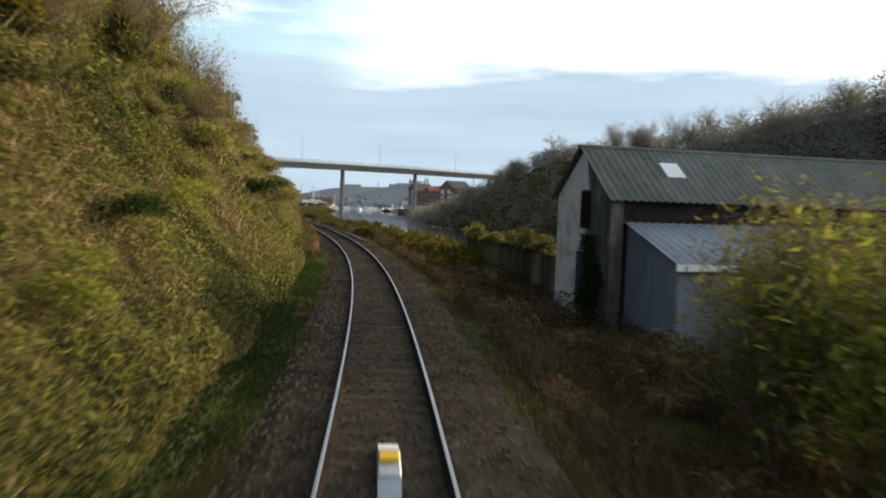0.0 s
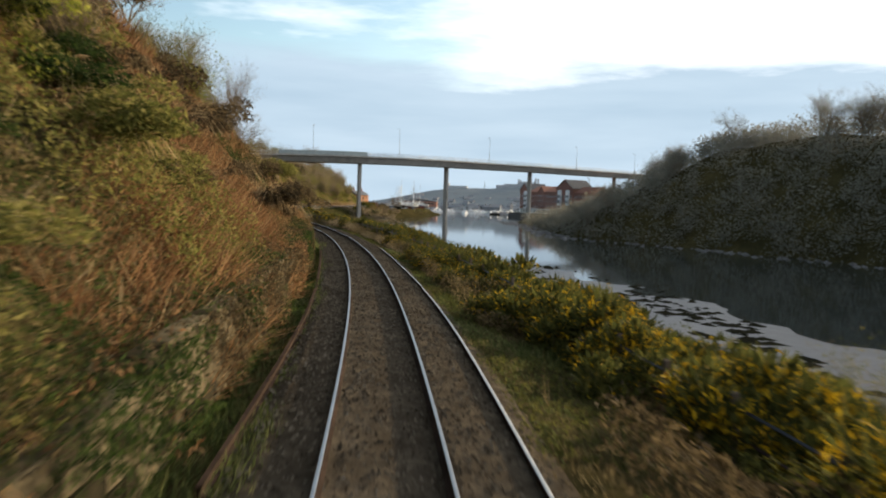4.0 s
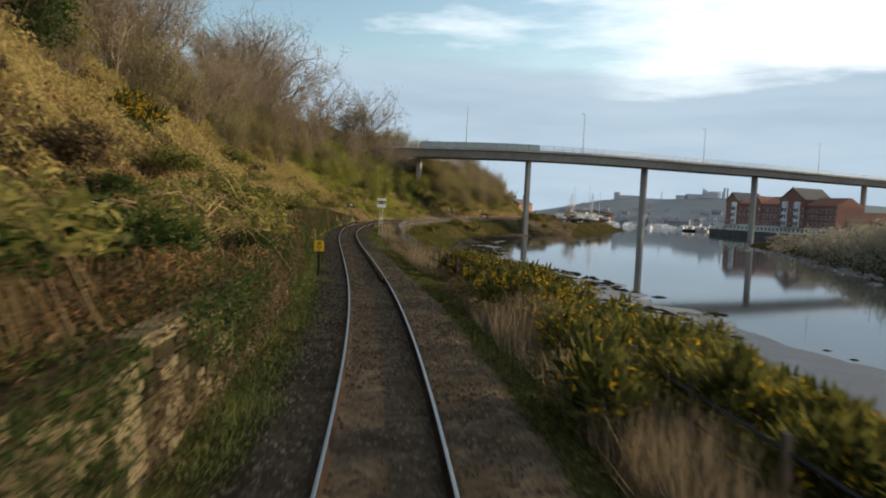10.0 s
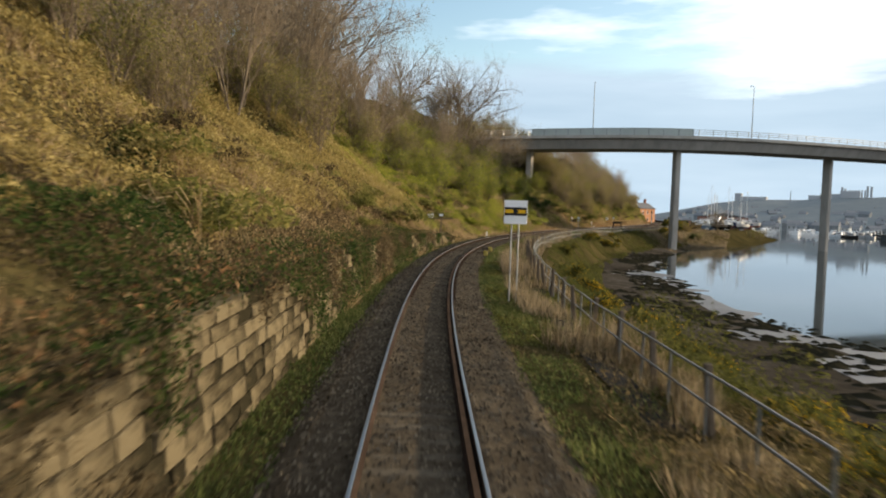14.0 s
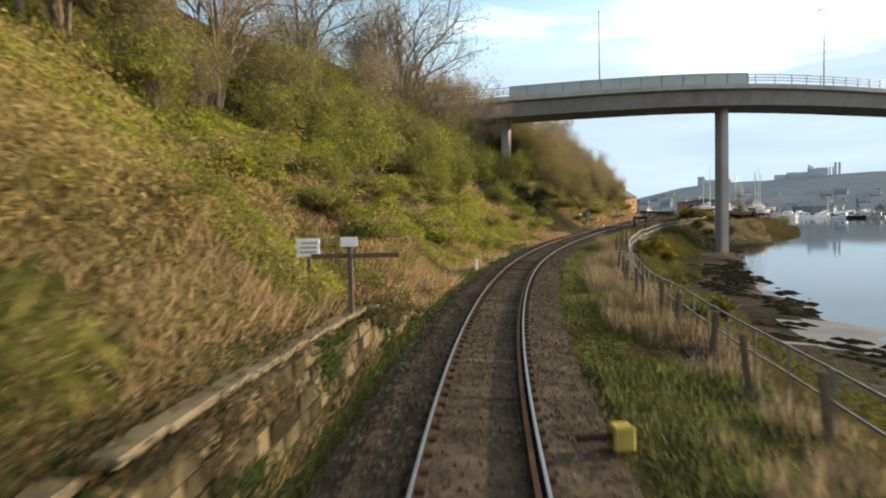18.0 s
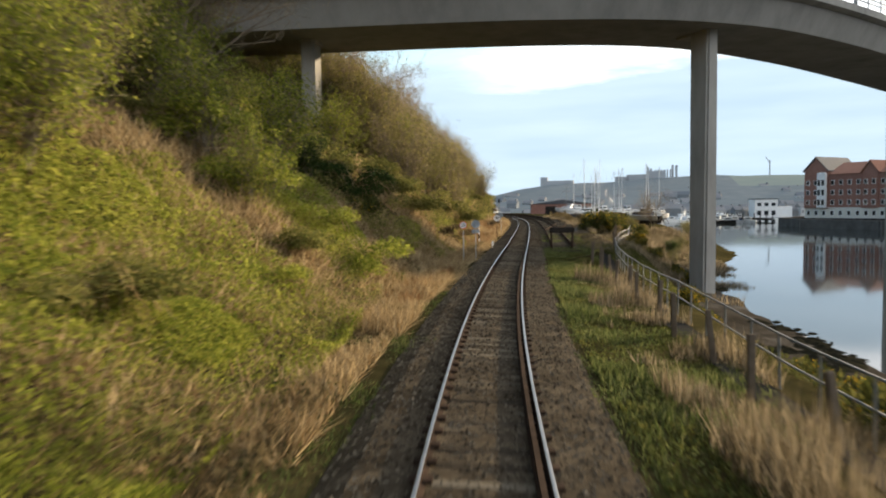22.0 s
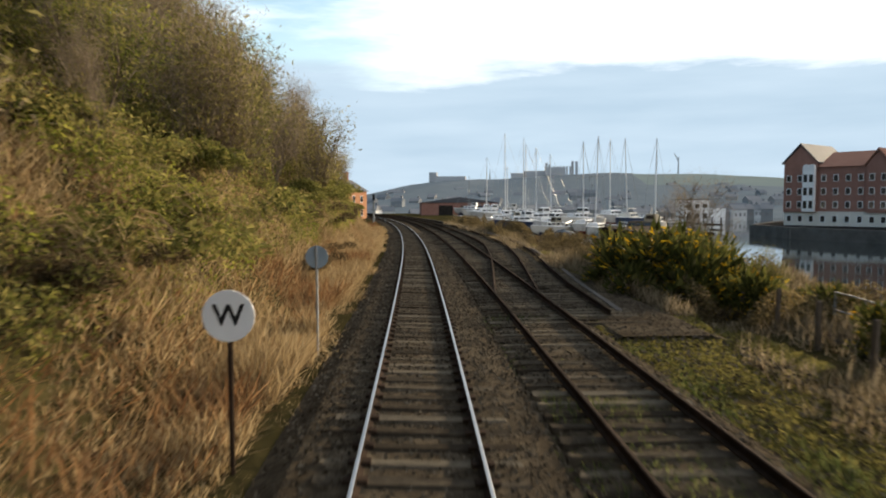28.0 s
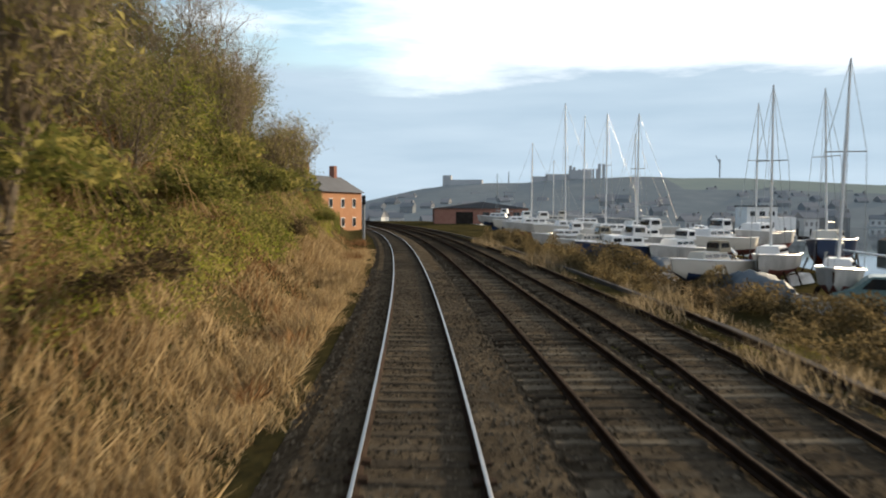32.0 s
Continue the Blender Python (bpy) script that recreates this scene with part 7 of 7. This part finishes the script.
def build_town():
    """Small houses of the old town round the harbour, and the ruin and church on the headland."""
    rng = np.random.default_rng(23)
    for i in range(130):
        u = rng.uniform()
        x = -75 + 250 * u + rng.normal() * 5
        y = 590 + 160 * rng.uniform() ** 1.5
        z = -3.9 + max(0, (y - 650) / 165) * headland_top(x)
        w, d, h = rng.uniform(3.5, 7), rng.uniform(3.5, 5), rng.uniform(2.2, 4.2)
        t = thing("house", x, y, z, rng.uniform(-30, 30), "small old-town house above the harbour", "house", "old town houses")
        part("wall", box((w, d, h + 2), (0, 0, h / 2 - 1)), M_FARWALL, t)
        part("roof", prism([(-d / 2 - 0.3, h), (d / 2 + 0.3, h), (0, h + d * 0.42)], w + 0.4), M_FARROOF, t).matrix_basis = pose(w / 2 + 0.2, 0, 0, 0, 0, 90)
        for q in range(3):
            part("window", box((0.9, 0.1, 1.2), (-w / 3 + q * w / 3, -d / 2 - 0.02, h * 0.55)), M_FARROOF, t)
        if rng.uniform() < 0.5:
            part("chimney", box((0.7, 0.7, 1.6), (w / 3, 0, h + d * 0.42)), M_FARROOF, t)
    # moored boats in the harbour
    for i in range(26):
        x, y = rng.uniform(0, 60), rng.uniform(505, 590)
        b = thing("moored_boat", x, y, WATER_Z, rng.uniform(0, 360), "small white boat moored in the harbour", "boat", "moored boats")
        bm = prism([(-1.1, 0.0), (1.1, 0.0), (1.35, 0.9), (-1.35, 0.9)], 6)
        for v in bm.verts:
            if v.co.y > 3:
                v.co.x *= 0.25
        part("hull", bm, M_WHITE, b)
        part("cabin", box((1.7, 2.2, 1.1), (0, 2.4, 1.4), bevel=0.1), M_WHITE, b)
        part("window", box((1.75, 1.4, 0.35), (0, 2.4, 1.5)), M_GLASS, b)
    # white boathouse and a pontoon across the harbour
    bh = thing("boathouse", 71, 585, -3.9, 12, "white boathouse with a flat roof beside the harbour", "boathouse")
    part("wall", box((9, 7, 7.2), (0, 0, 3.6)), M_WHITE, bh)
    part("roof", box((9.6, 7.6, 0.35), (0, 0, 7.35)), M_SLATE, bh)
    part("annexe", box((6, 6, 4.2), (7.4, 0, 2.1)), M_WHITE, bh)
    for q in range(3):
        part("window", box((1.6, 0.1, 1.3), (-2.8 + q * 2.8, -3.54, 5.2)), M_GLASS, bh)
        part("window", box((1.6, 0.1, 1.8), (-2.8 + q * 2.8, -3.54, 1.8)), M_GLASS, bh)
    po = thing("pontoon", 58, 540, WATER_Z, 20, "long dark timber pontoon on piles", "pontoon")
    part("deck", box((3, 34, 0.5), (0, 0, 0.7)), M_DARKWOOD, po)
    for q in range(9):
        part("pile", tube((1.6, -16 + q * 4, -1), (1.6, -16 + q * 4, 2.6), 0.18), M_DARKWOOD, po)
    for q in range(12):
        x, y = rng.uniform(46, 64), rng.uniform(505, 565)
        b = thing("moored_boat", x, y, WATER_Z, rng.uniform(60, 120), "small cabin boat lying at the pontoon", "boat", "moored boats")
        bm = prism([(-1.0, 0.0), (1.0, 0.0), (1.25, 0.9), (-1.25, 0.9)], 6)
        for v in bm.verts:
            if v.co.y > 3:
                v.co.x *= 0.25
        part("hull", bm, (M_BLUEHULL, M_HULLWHITE, M_DARKWOOD)[q % 3], b)
        part("cabin", box((1.6, 2.2, 1.1), (0, 2.4, 1.4), bevel=0.1), M_HULLWHITE, b)
        part("window", box((1.65, 1.4, 0.35), (0, 2.4, 1.5)), M_GLASS, b)
    # ruined abbey: walls with openings, a tower stub and an end gable
    z = headland_top(35) - 0.5
    r = thing("abbey_ruin", 8, 800, z, 0, "grey roofless abbey ruin on the skyline", "ruin")
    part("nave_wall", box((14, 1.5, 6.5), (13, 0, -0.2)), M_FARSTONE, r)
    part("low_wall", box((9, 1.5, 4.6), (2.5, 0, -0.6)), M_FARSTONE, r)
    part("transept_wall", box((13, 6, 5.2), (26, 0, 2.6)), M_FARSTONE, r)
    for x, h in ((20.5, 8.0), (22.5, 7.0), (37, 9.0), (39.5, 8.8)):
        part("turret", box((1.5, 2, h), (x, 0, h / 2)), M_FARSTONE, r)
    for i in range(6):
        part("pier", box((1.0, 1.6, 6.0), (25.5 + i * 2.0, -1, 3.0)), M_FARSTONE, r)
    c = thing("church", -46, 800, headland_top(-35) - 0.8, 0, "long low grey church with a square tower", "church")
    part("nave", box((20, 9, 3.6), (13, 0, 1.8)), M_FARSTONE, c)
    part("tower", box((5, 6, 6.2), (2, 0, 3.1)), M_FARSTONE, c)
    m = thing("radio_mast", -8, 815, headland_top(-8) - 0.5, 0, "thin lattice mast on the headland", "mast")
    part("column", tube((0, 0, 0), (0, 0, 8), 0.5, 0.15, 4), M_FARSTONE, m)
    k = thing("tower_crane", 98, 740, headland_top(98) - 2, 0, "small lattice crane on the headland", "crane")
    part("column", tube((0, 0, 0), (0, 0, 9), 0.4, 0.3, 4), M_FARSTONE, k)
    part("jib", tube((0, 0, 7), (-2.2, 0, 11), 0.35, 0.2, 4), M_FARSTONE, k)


build_town()


# ------------------------------------------------------------------ shore stones and weed
def build_shore():
    rng = np.random.default_rng(31)
    m = 4200
    s = rng.uniform(40, 330, m)
    n = shore(s) + (waterline(s) - shore(s)) * rng.uniform(0.05, 1.02, m)
    keep = smooth_noise(s * 0.35, n, 3.0, 40) + 0.6 * smooth_noise(s, n, 2.0, 41) > 0.15
    s, n = s[keep], n[keep]
    c = on_line(s, n, ground_height(s, n))
    r = rng.uniform(0.15, 0.75, len(s))
    V, F = [], []
    for i in range(7):
        a = 2 * math.pi * i / 7 + rng.uniform(0, 1, len(s))
        rr = r * rng.uniform(0.6, 1.3, len(s))
        V.append(c + np.stack([np.cos(a) * rr * 1.5, np.sin(a) * rr, np.full(len(s), -0.08)], 1))
    V.append(c + np.stack([0 * r, 0 * r, 0.05 + r * 0.18], 1))
    V = np.stack(V, 1).reshape(-1, 3)
    b = np.arange(len(s))[:, None] * 8
    F = np.concatenate([np.concatenate([b + i, b + (i + 1) % 7, b + 7], 1) for i in range(7)])
    tagged(mesh_np("seaweed_clumps", V, F, M_WEED), "dark seaweed-covered stones on the mud", "seaweed", kind="stuff")
    # the same along the far shore
    i = rng.integers(40, FARV.shape[0] - 1, 1600)
    y = FARV[i, 2, 1]
    i = i[(y > 150) & (y < 360)]
    c = FARV[i, 2] + rng.normal(size=(len(i), 3)) * (2.2, 2.2, 0.0) + (-1.5, 0, 0)
    c[:, 2] = WATER_Z + 0.02
    r = rng.uniform(0.2, 0.7, len(i))
    V, F = [], []
    for k in range(5):
        a = 2 * math.pi * k / 5
        V.append(c + np.stack([np.cos(a) * r * 1.4, np.sin(a) * r, 0 * r - 0.1], 1))
    V.append(c + np.stack([0 * r, 0 * r, 0.1 + r * 0.3], 1))
    V = np.stack(V, 1).reshape(-1, 3)
    b = np.arange(len(i))[:, None] * 6
    F = np.concatenate([np.concatenate([b + k, b + (k + 1) % 5, b + 5], 1) for k in range(5)])
    tagged(mesh_np("far_shore_stones", V, F, M_MUD), "wet stones along the far shore", "stones", kind="stuff")


build_shore()


# ------------------------------------------------------------------ ballast, sleepers and wall stones
def build_ballast():
    rng = np.random.default_rng(41)
    m = 150000
    s = rng.uniform(-4, 400, m)
    n = rng.uniform(-1.9, 2.15, m)
    keep = (np.abs(np.abs(n) - 0.75) > 0.07)
    s, n = s[keep], n[keep]
    c = on_line(s, n, np.interp(np.abs(n), [0, 0.62, 0.88, 1.75, 2.15, 2.5], [-0.175, -0.18, -0.14, -0.165, -0.28, -0.45]), True)
    extra = 26000
    s2 = rng.uniform(314, 410, extra)
    n2 = rng.uniform(1.6, 7.4, extra)
    c = np.concatenate([c, on_line(s2, n2, -0.2)])
    r = rng.uniform(0.018, 0.042, len(c))
    off = rng.normal(size=(len(c), 4, 3)) * 0.25 + np.array([(0.9, 0, -0.3), (-0.6, 0.8, -0.3), (-0.6, -0.8, -0.3), (0, 0, 0.9)])
    V = (c[:, None] + off * r[:, None, None]).reshape(-1, 3)
    b = np.arange(len(c))[:, None] * 4
    F = np.concatenate([b + np.array(t) for t in ((0, 1, 3), (1, 2, 3), (2, 0, 3))])
    tagged(mesh_np("ballast_stones", V, F, M_STONE_CHIP), "loose grey-brown ballast stones between the sleepers", "ballast", kind="stuff")


build_ballast()


def build_sleepers():
    rng = np.random.default_rng(43)
    datas = []
    for k in range(4):
        bm = box((2.55, 0.25, 0.14), (0, 0, -0.07), bevel=0.02)
        for v in bm.verts:
            v.co += Vector(rng.normal(size=3) * 0.008)
        me = bpy.data.meshes.new("sleeper")
        bm.to_mesh(me)
        bm.free()
        me.materials.append(M_SLEEPER)
        datas.append(me)

    def lay(track, s0, s1, n0, canted, singles):
        rest = []
        for i, s in enumerate(np.arange(s0, s1, 0.61)):
            nn = n0(s) if callable(n0) else n0
            at = on_line(s, nn, -0.15 - float(np.interp(s, [0, 34, 48, 150, 175, 236, 248, 300, 316], [0.006, 0.01, 0.036, 0.04, 0.036, 0.034, 0.01, 0.024, 0.004])) - 0.016 * float(smooth_noise(s, 0.0, 5.0, 66)) - (0.0 if canted else 0.035) + rng.uniform(-0.01, 0.006), canted)
            roll = math.degrees(np.interp(s, LS, LCANT)) if canted else 0
            m = pose(*at.tolist(), 0, -roll, heading(s) + rng.uniform(-1, 1))
            if singles[0] <= s <= singles[1]:
                ob = new("sleeper", datas[i % 4])
                ob.parent, ob.matrix_basis = track, m
            else:
                rest.append(m)
        if rest:
            src = datas[0]
            v = np.array([x.co[:] for x in src.vertices])
            fs = [p.vertices[:] for p in src.polygons]
            tri = [(f[0], f[j], f[j + 1]) for f in fs for j in range(1, len(f) - 1)]
            V = np.concatenate([v @ np.array(m.to_3x3()).T + np.array(m.translation) for m in rest])
            F = np.concatenate([np.array(tri) + len(v) * q for q in range(len(rest))])
            ob = mesh_np("sleeper_run", V, F, M_SLEEPER, track)
            ob["kind"] = "stuff"

    lay(TRACK, -10, 540, 0.0, True, (190, 372))
    lay(SIDING, 316, 520, 3.12, False, (316, 400))
    lay(OUTER, 344, 520, lambda s: 4.9 + np.interp(s, [344, 364, 378], [0, 0.6, 1.05]), False, (344, 400))
    # chairs that hold the rails
    m = []
    for s in np.arange(190, 372, 0.61):
        m += [(s, -0.7525), (s, 0.7525)]
    V, F = [], []
    cube = np.array([(x, y, z) for x in (-0.14, 0.14) for y in (-0.08, 0.08) for z in (-0.15, -0.1)])
    quads = [(0, 1, 3, 2), (4, 6, 7, 5), (0, 4, 5, 1), (2, 3, 7, 6), (1, 5, 7, 3)]
    for k, (s, n0) in enumerate(m):
        h = radians(heading(s))
        at = on_line(s, n0, 0.0, True)
        R = np.array([(math.cos(h), -math.sin(h), 0), (math.sin(h), math.cos(h), 0), (0, 0, 1)])
        V.append(cube @ R.T + at)
        F += [tuple(8 * k + q for q in f) for f in quads]
    ob = mesh_np("rail_chairs", np.concatenate(V), F, M_RUST, TRACK)
    ob["kind"] = "stuff"


build_sleepers()


def build_wall():
    """The retaining wall at the foot of the bank, of coursed and squared sandstone under a coping."""
    rng = np.random.default_rng(47)
    wall = tagged(new("retaining_wall"), "old coursed sandstone retaining wall overgrown with ivy and bramble", "wall", kind="structure")
    core = sweep("wall_core", [(-0.45, -0.6), (-0.05, -0.6), (-0.22, 1.0), (-0.45, 1.0)], 38, 234, lambda s: wall_n(s) - 0.12, M_JOINT, wall, canted=False)
    v = np.empty(len(core.data.vertices) * 3)
    core.data.vertices.foreach_get("co", v)
    v = v.reshape(-1, 3)
    s_of = np.repeat(np.arange(38, 234 + 1e-6, 1.0), 4)
    top = v[:, 2] > 0.5
    v[top, 2] = wall_top(s_of[top]) - 0.3
    core.data.vertices.foreach_set("co", v.ravel())
    datas = []
    for k in range(8):
        bm = box((1, 1, 1), bevel=0.05)
        for q in bm.verts:
            q.co += Vector(rng.normal(size=3) * (0.03, 0.012, 0.018))
        me = bpy.data.meshes.new("stone")
        bm.to_mesh(me)
        bm.free()
        me.materials.append(M_WALLSTONE)
        datas.append(me)
    rest = []
    heights = [0.3, 0.26, 0.31, 0.24, 0.28, 0.25, 0.22, 0.24, 0.2]
    z = -0.46
    for row, high in enumerate(heights):
        s = 38.0 + rng.uniform(0, 0.4)
        while s < 233:
            w = rng.uniform(0.38, 0.95)
            mid = s + w / 2
            if z + 0.5 * high < wall_top(mid) and rng.uniform() > 0.006:
                at = on_line(mid, wall_n(mid) - 0.08 - 0.06 * max(0, z) + rng.uniform(-0.02, 0.02), z + high / 2)
                m = pose(*at.tolist(), rng.uniform(-0.4, 0.4), rng.uniform(-1.5, 1.5), heading(mid)) @ Matrix.Diagonal((0.34, w - rng.uniform(0.012, 0.03), high - rng.uniform(0.012, 0.028), 1))
                if 85 < mid < 96 or 166 < mid < 184:
                    ob = new("stone", datas[rng.integers(0, 8)])
                    ob.parent, ob.matrix_basis = wall, m
                else:
                    rest.append((m, rng.integers(0, 8)))
            s += w
        z += high
    # flat coping stones where the low end of the wall stands clear
    s = 212.0
    while s < 229:
        w = rng.uniform(0.9, 1.6)
        at = on_line(s + w / 2, wall_n(s) - 0.2 - 0.06 * wall_top(s), wall_top(s + w / 2) + 0.1)
        ob = part("coping_stone", box((0.3, w - 0.04, 0.1), bevel=0.02), M_COPING, wall)
        ob.matrix_basis = pose(*at.tolist(), rng.uniform(-1, 1), rng.uniform(-2, 2), heading(s))
        s += w + (0.5 if rng.uniform() < 0.25 else 0)
    V, F, k = [], [], 0
    cache = [(np.array([x.co[:] for x in d.vertices]), np.array([(p.vertices[0], p.vertices[j], p.vertices[j + 1]) for p in d.polygons for j in range(1, len(p.vertices) - 1)])) for d in datas]
    for m, q in rest:
        v, f = cache[q]
        V.append(v @ np.array(m.to_3x3()).T + np.array(m.translation))
        F.append(f + k)
        k += len(v)
    ob = mesh_np("stone_run", np.concatenate(V), np.concatenate(F), M_WALLRUN, wall)
    ob["kind"] = "stuff"


def wall_n(s):
    return np.interp(s, [38, 60, 88, 120, 150, 175, 200, 216, 234], [-2.6, -2.7, -2.74, -2.8, -2.8, -2.8, -2.85, -2.85, -2.85])


def wall_top(s):
    return np.interp(s, [38, 48, 70, 88, 100, 120, 150, 165, 190, 205, 218, 228, 234], [0.5, 0.95, 1.15, 1.35, 1.1, 1.25, 1.5, 1.75, 1.65, 1.35, 1.0, 0.7, 0.0])


build_wall()


def hang_over_wall():
    """Ivy, bramble and bracken that hang down over the face of the wall."""
    rng = np.random.default_rng(53)
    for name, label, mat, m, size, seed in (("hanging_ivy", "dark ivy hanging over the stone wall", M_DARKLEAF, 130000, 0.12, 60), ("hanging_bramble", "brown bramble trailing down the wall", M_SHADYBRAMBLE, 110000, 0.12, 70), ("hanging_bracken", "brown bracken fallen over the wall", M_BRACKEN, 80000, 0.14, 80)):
        s = rng.uniform(37, 232, m)
        v = rng.uniform(0, 1, m) ** 0.7
        bare = np.interp(s, [38, 60, 82, 86, 98, 101, 118, 122, 132, 136, 160, 165, 178, 184, 206, 212, 232], [0.4, 0.3, 0.1, 0.5, 0.5, -0.5, -0.4, -0.05, -0.05, -0.35, -0.3, 0.4, 0.45, -0.15, -0.15, 0.2, 0.15])
        want = smooth_noise(s, v * 3, 2.6, seed) + 0.6 * smooth_noise(s, v * 3, 1.0, seed + 1) + 0.45 * (v - 0.5)
        keep = want > bare
        if name == "hanging_bracken":
            keep &= s < 122
        s, v = s[keep], v[keep]
        z = -0.3 + (wall_top(s) + 0.45) * v
        n = wall_n(s) + 0.1 - 0.07 * np.maximum(0, z) + rng.uniform(-0.05, 0.28, len(s)) * np.where(s < 122, 1.5, 1.0)
        # the overhang along the top
        k = len(s) // 2
        s3 = rng.uniform(37, 232, k)
        back = rng.uniform(0, 1, k)
        hum = 0.25 + 0.3 * smooth_noise(s3, 0 * s3, 1.9, seed + 3)
        s, n = np.r_[s, s3], np.r_[n, wall_n(s3) + 0.12 - 0.85 * back]
        z = np.r_[z, wall_top(s3) - 0.2 + (hum + 0.2) * rng.uniform(0, 1, k) + 0.3 * back]
        V, F = bits(rng, on_line(s, n, z), 0.62 * size * rng.uniform(0.6, 1.4, len(s)))
        tagged(mesh_np(name, V, F, mat), label, name.replace("_", " "), kind="stuff")


hang_over_wall()
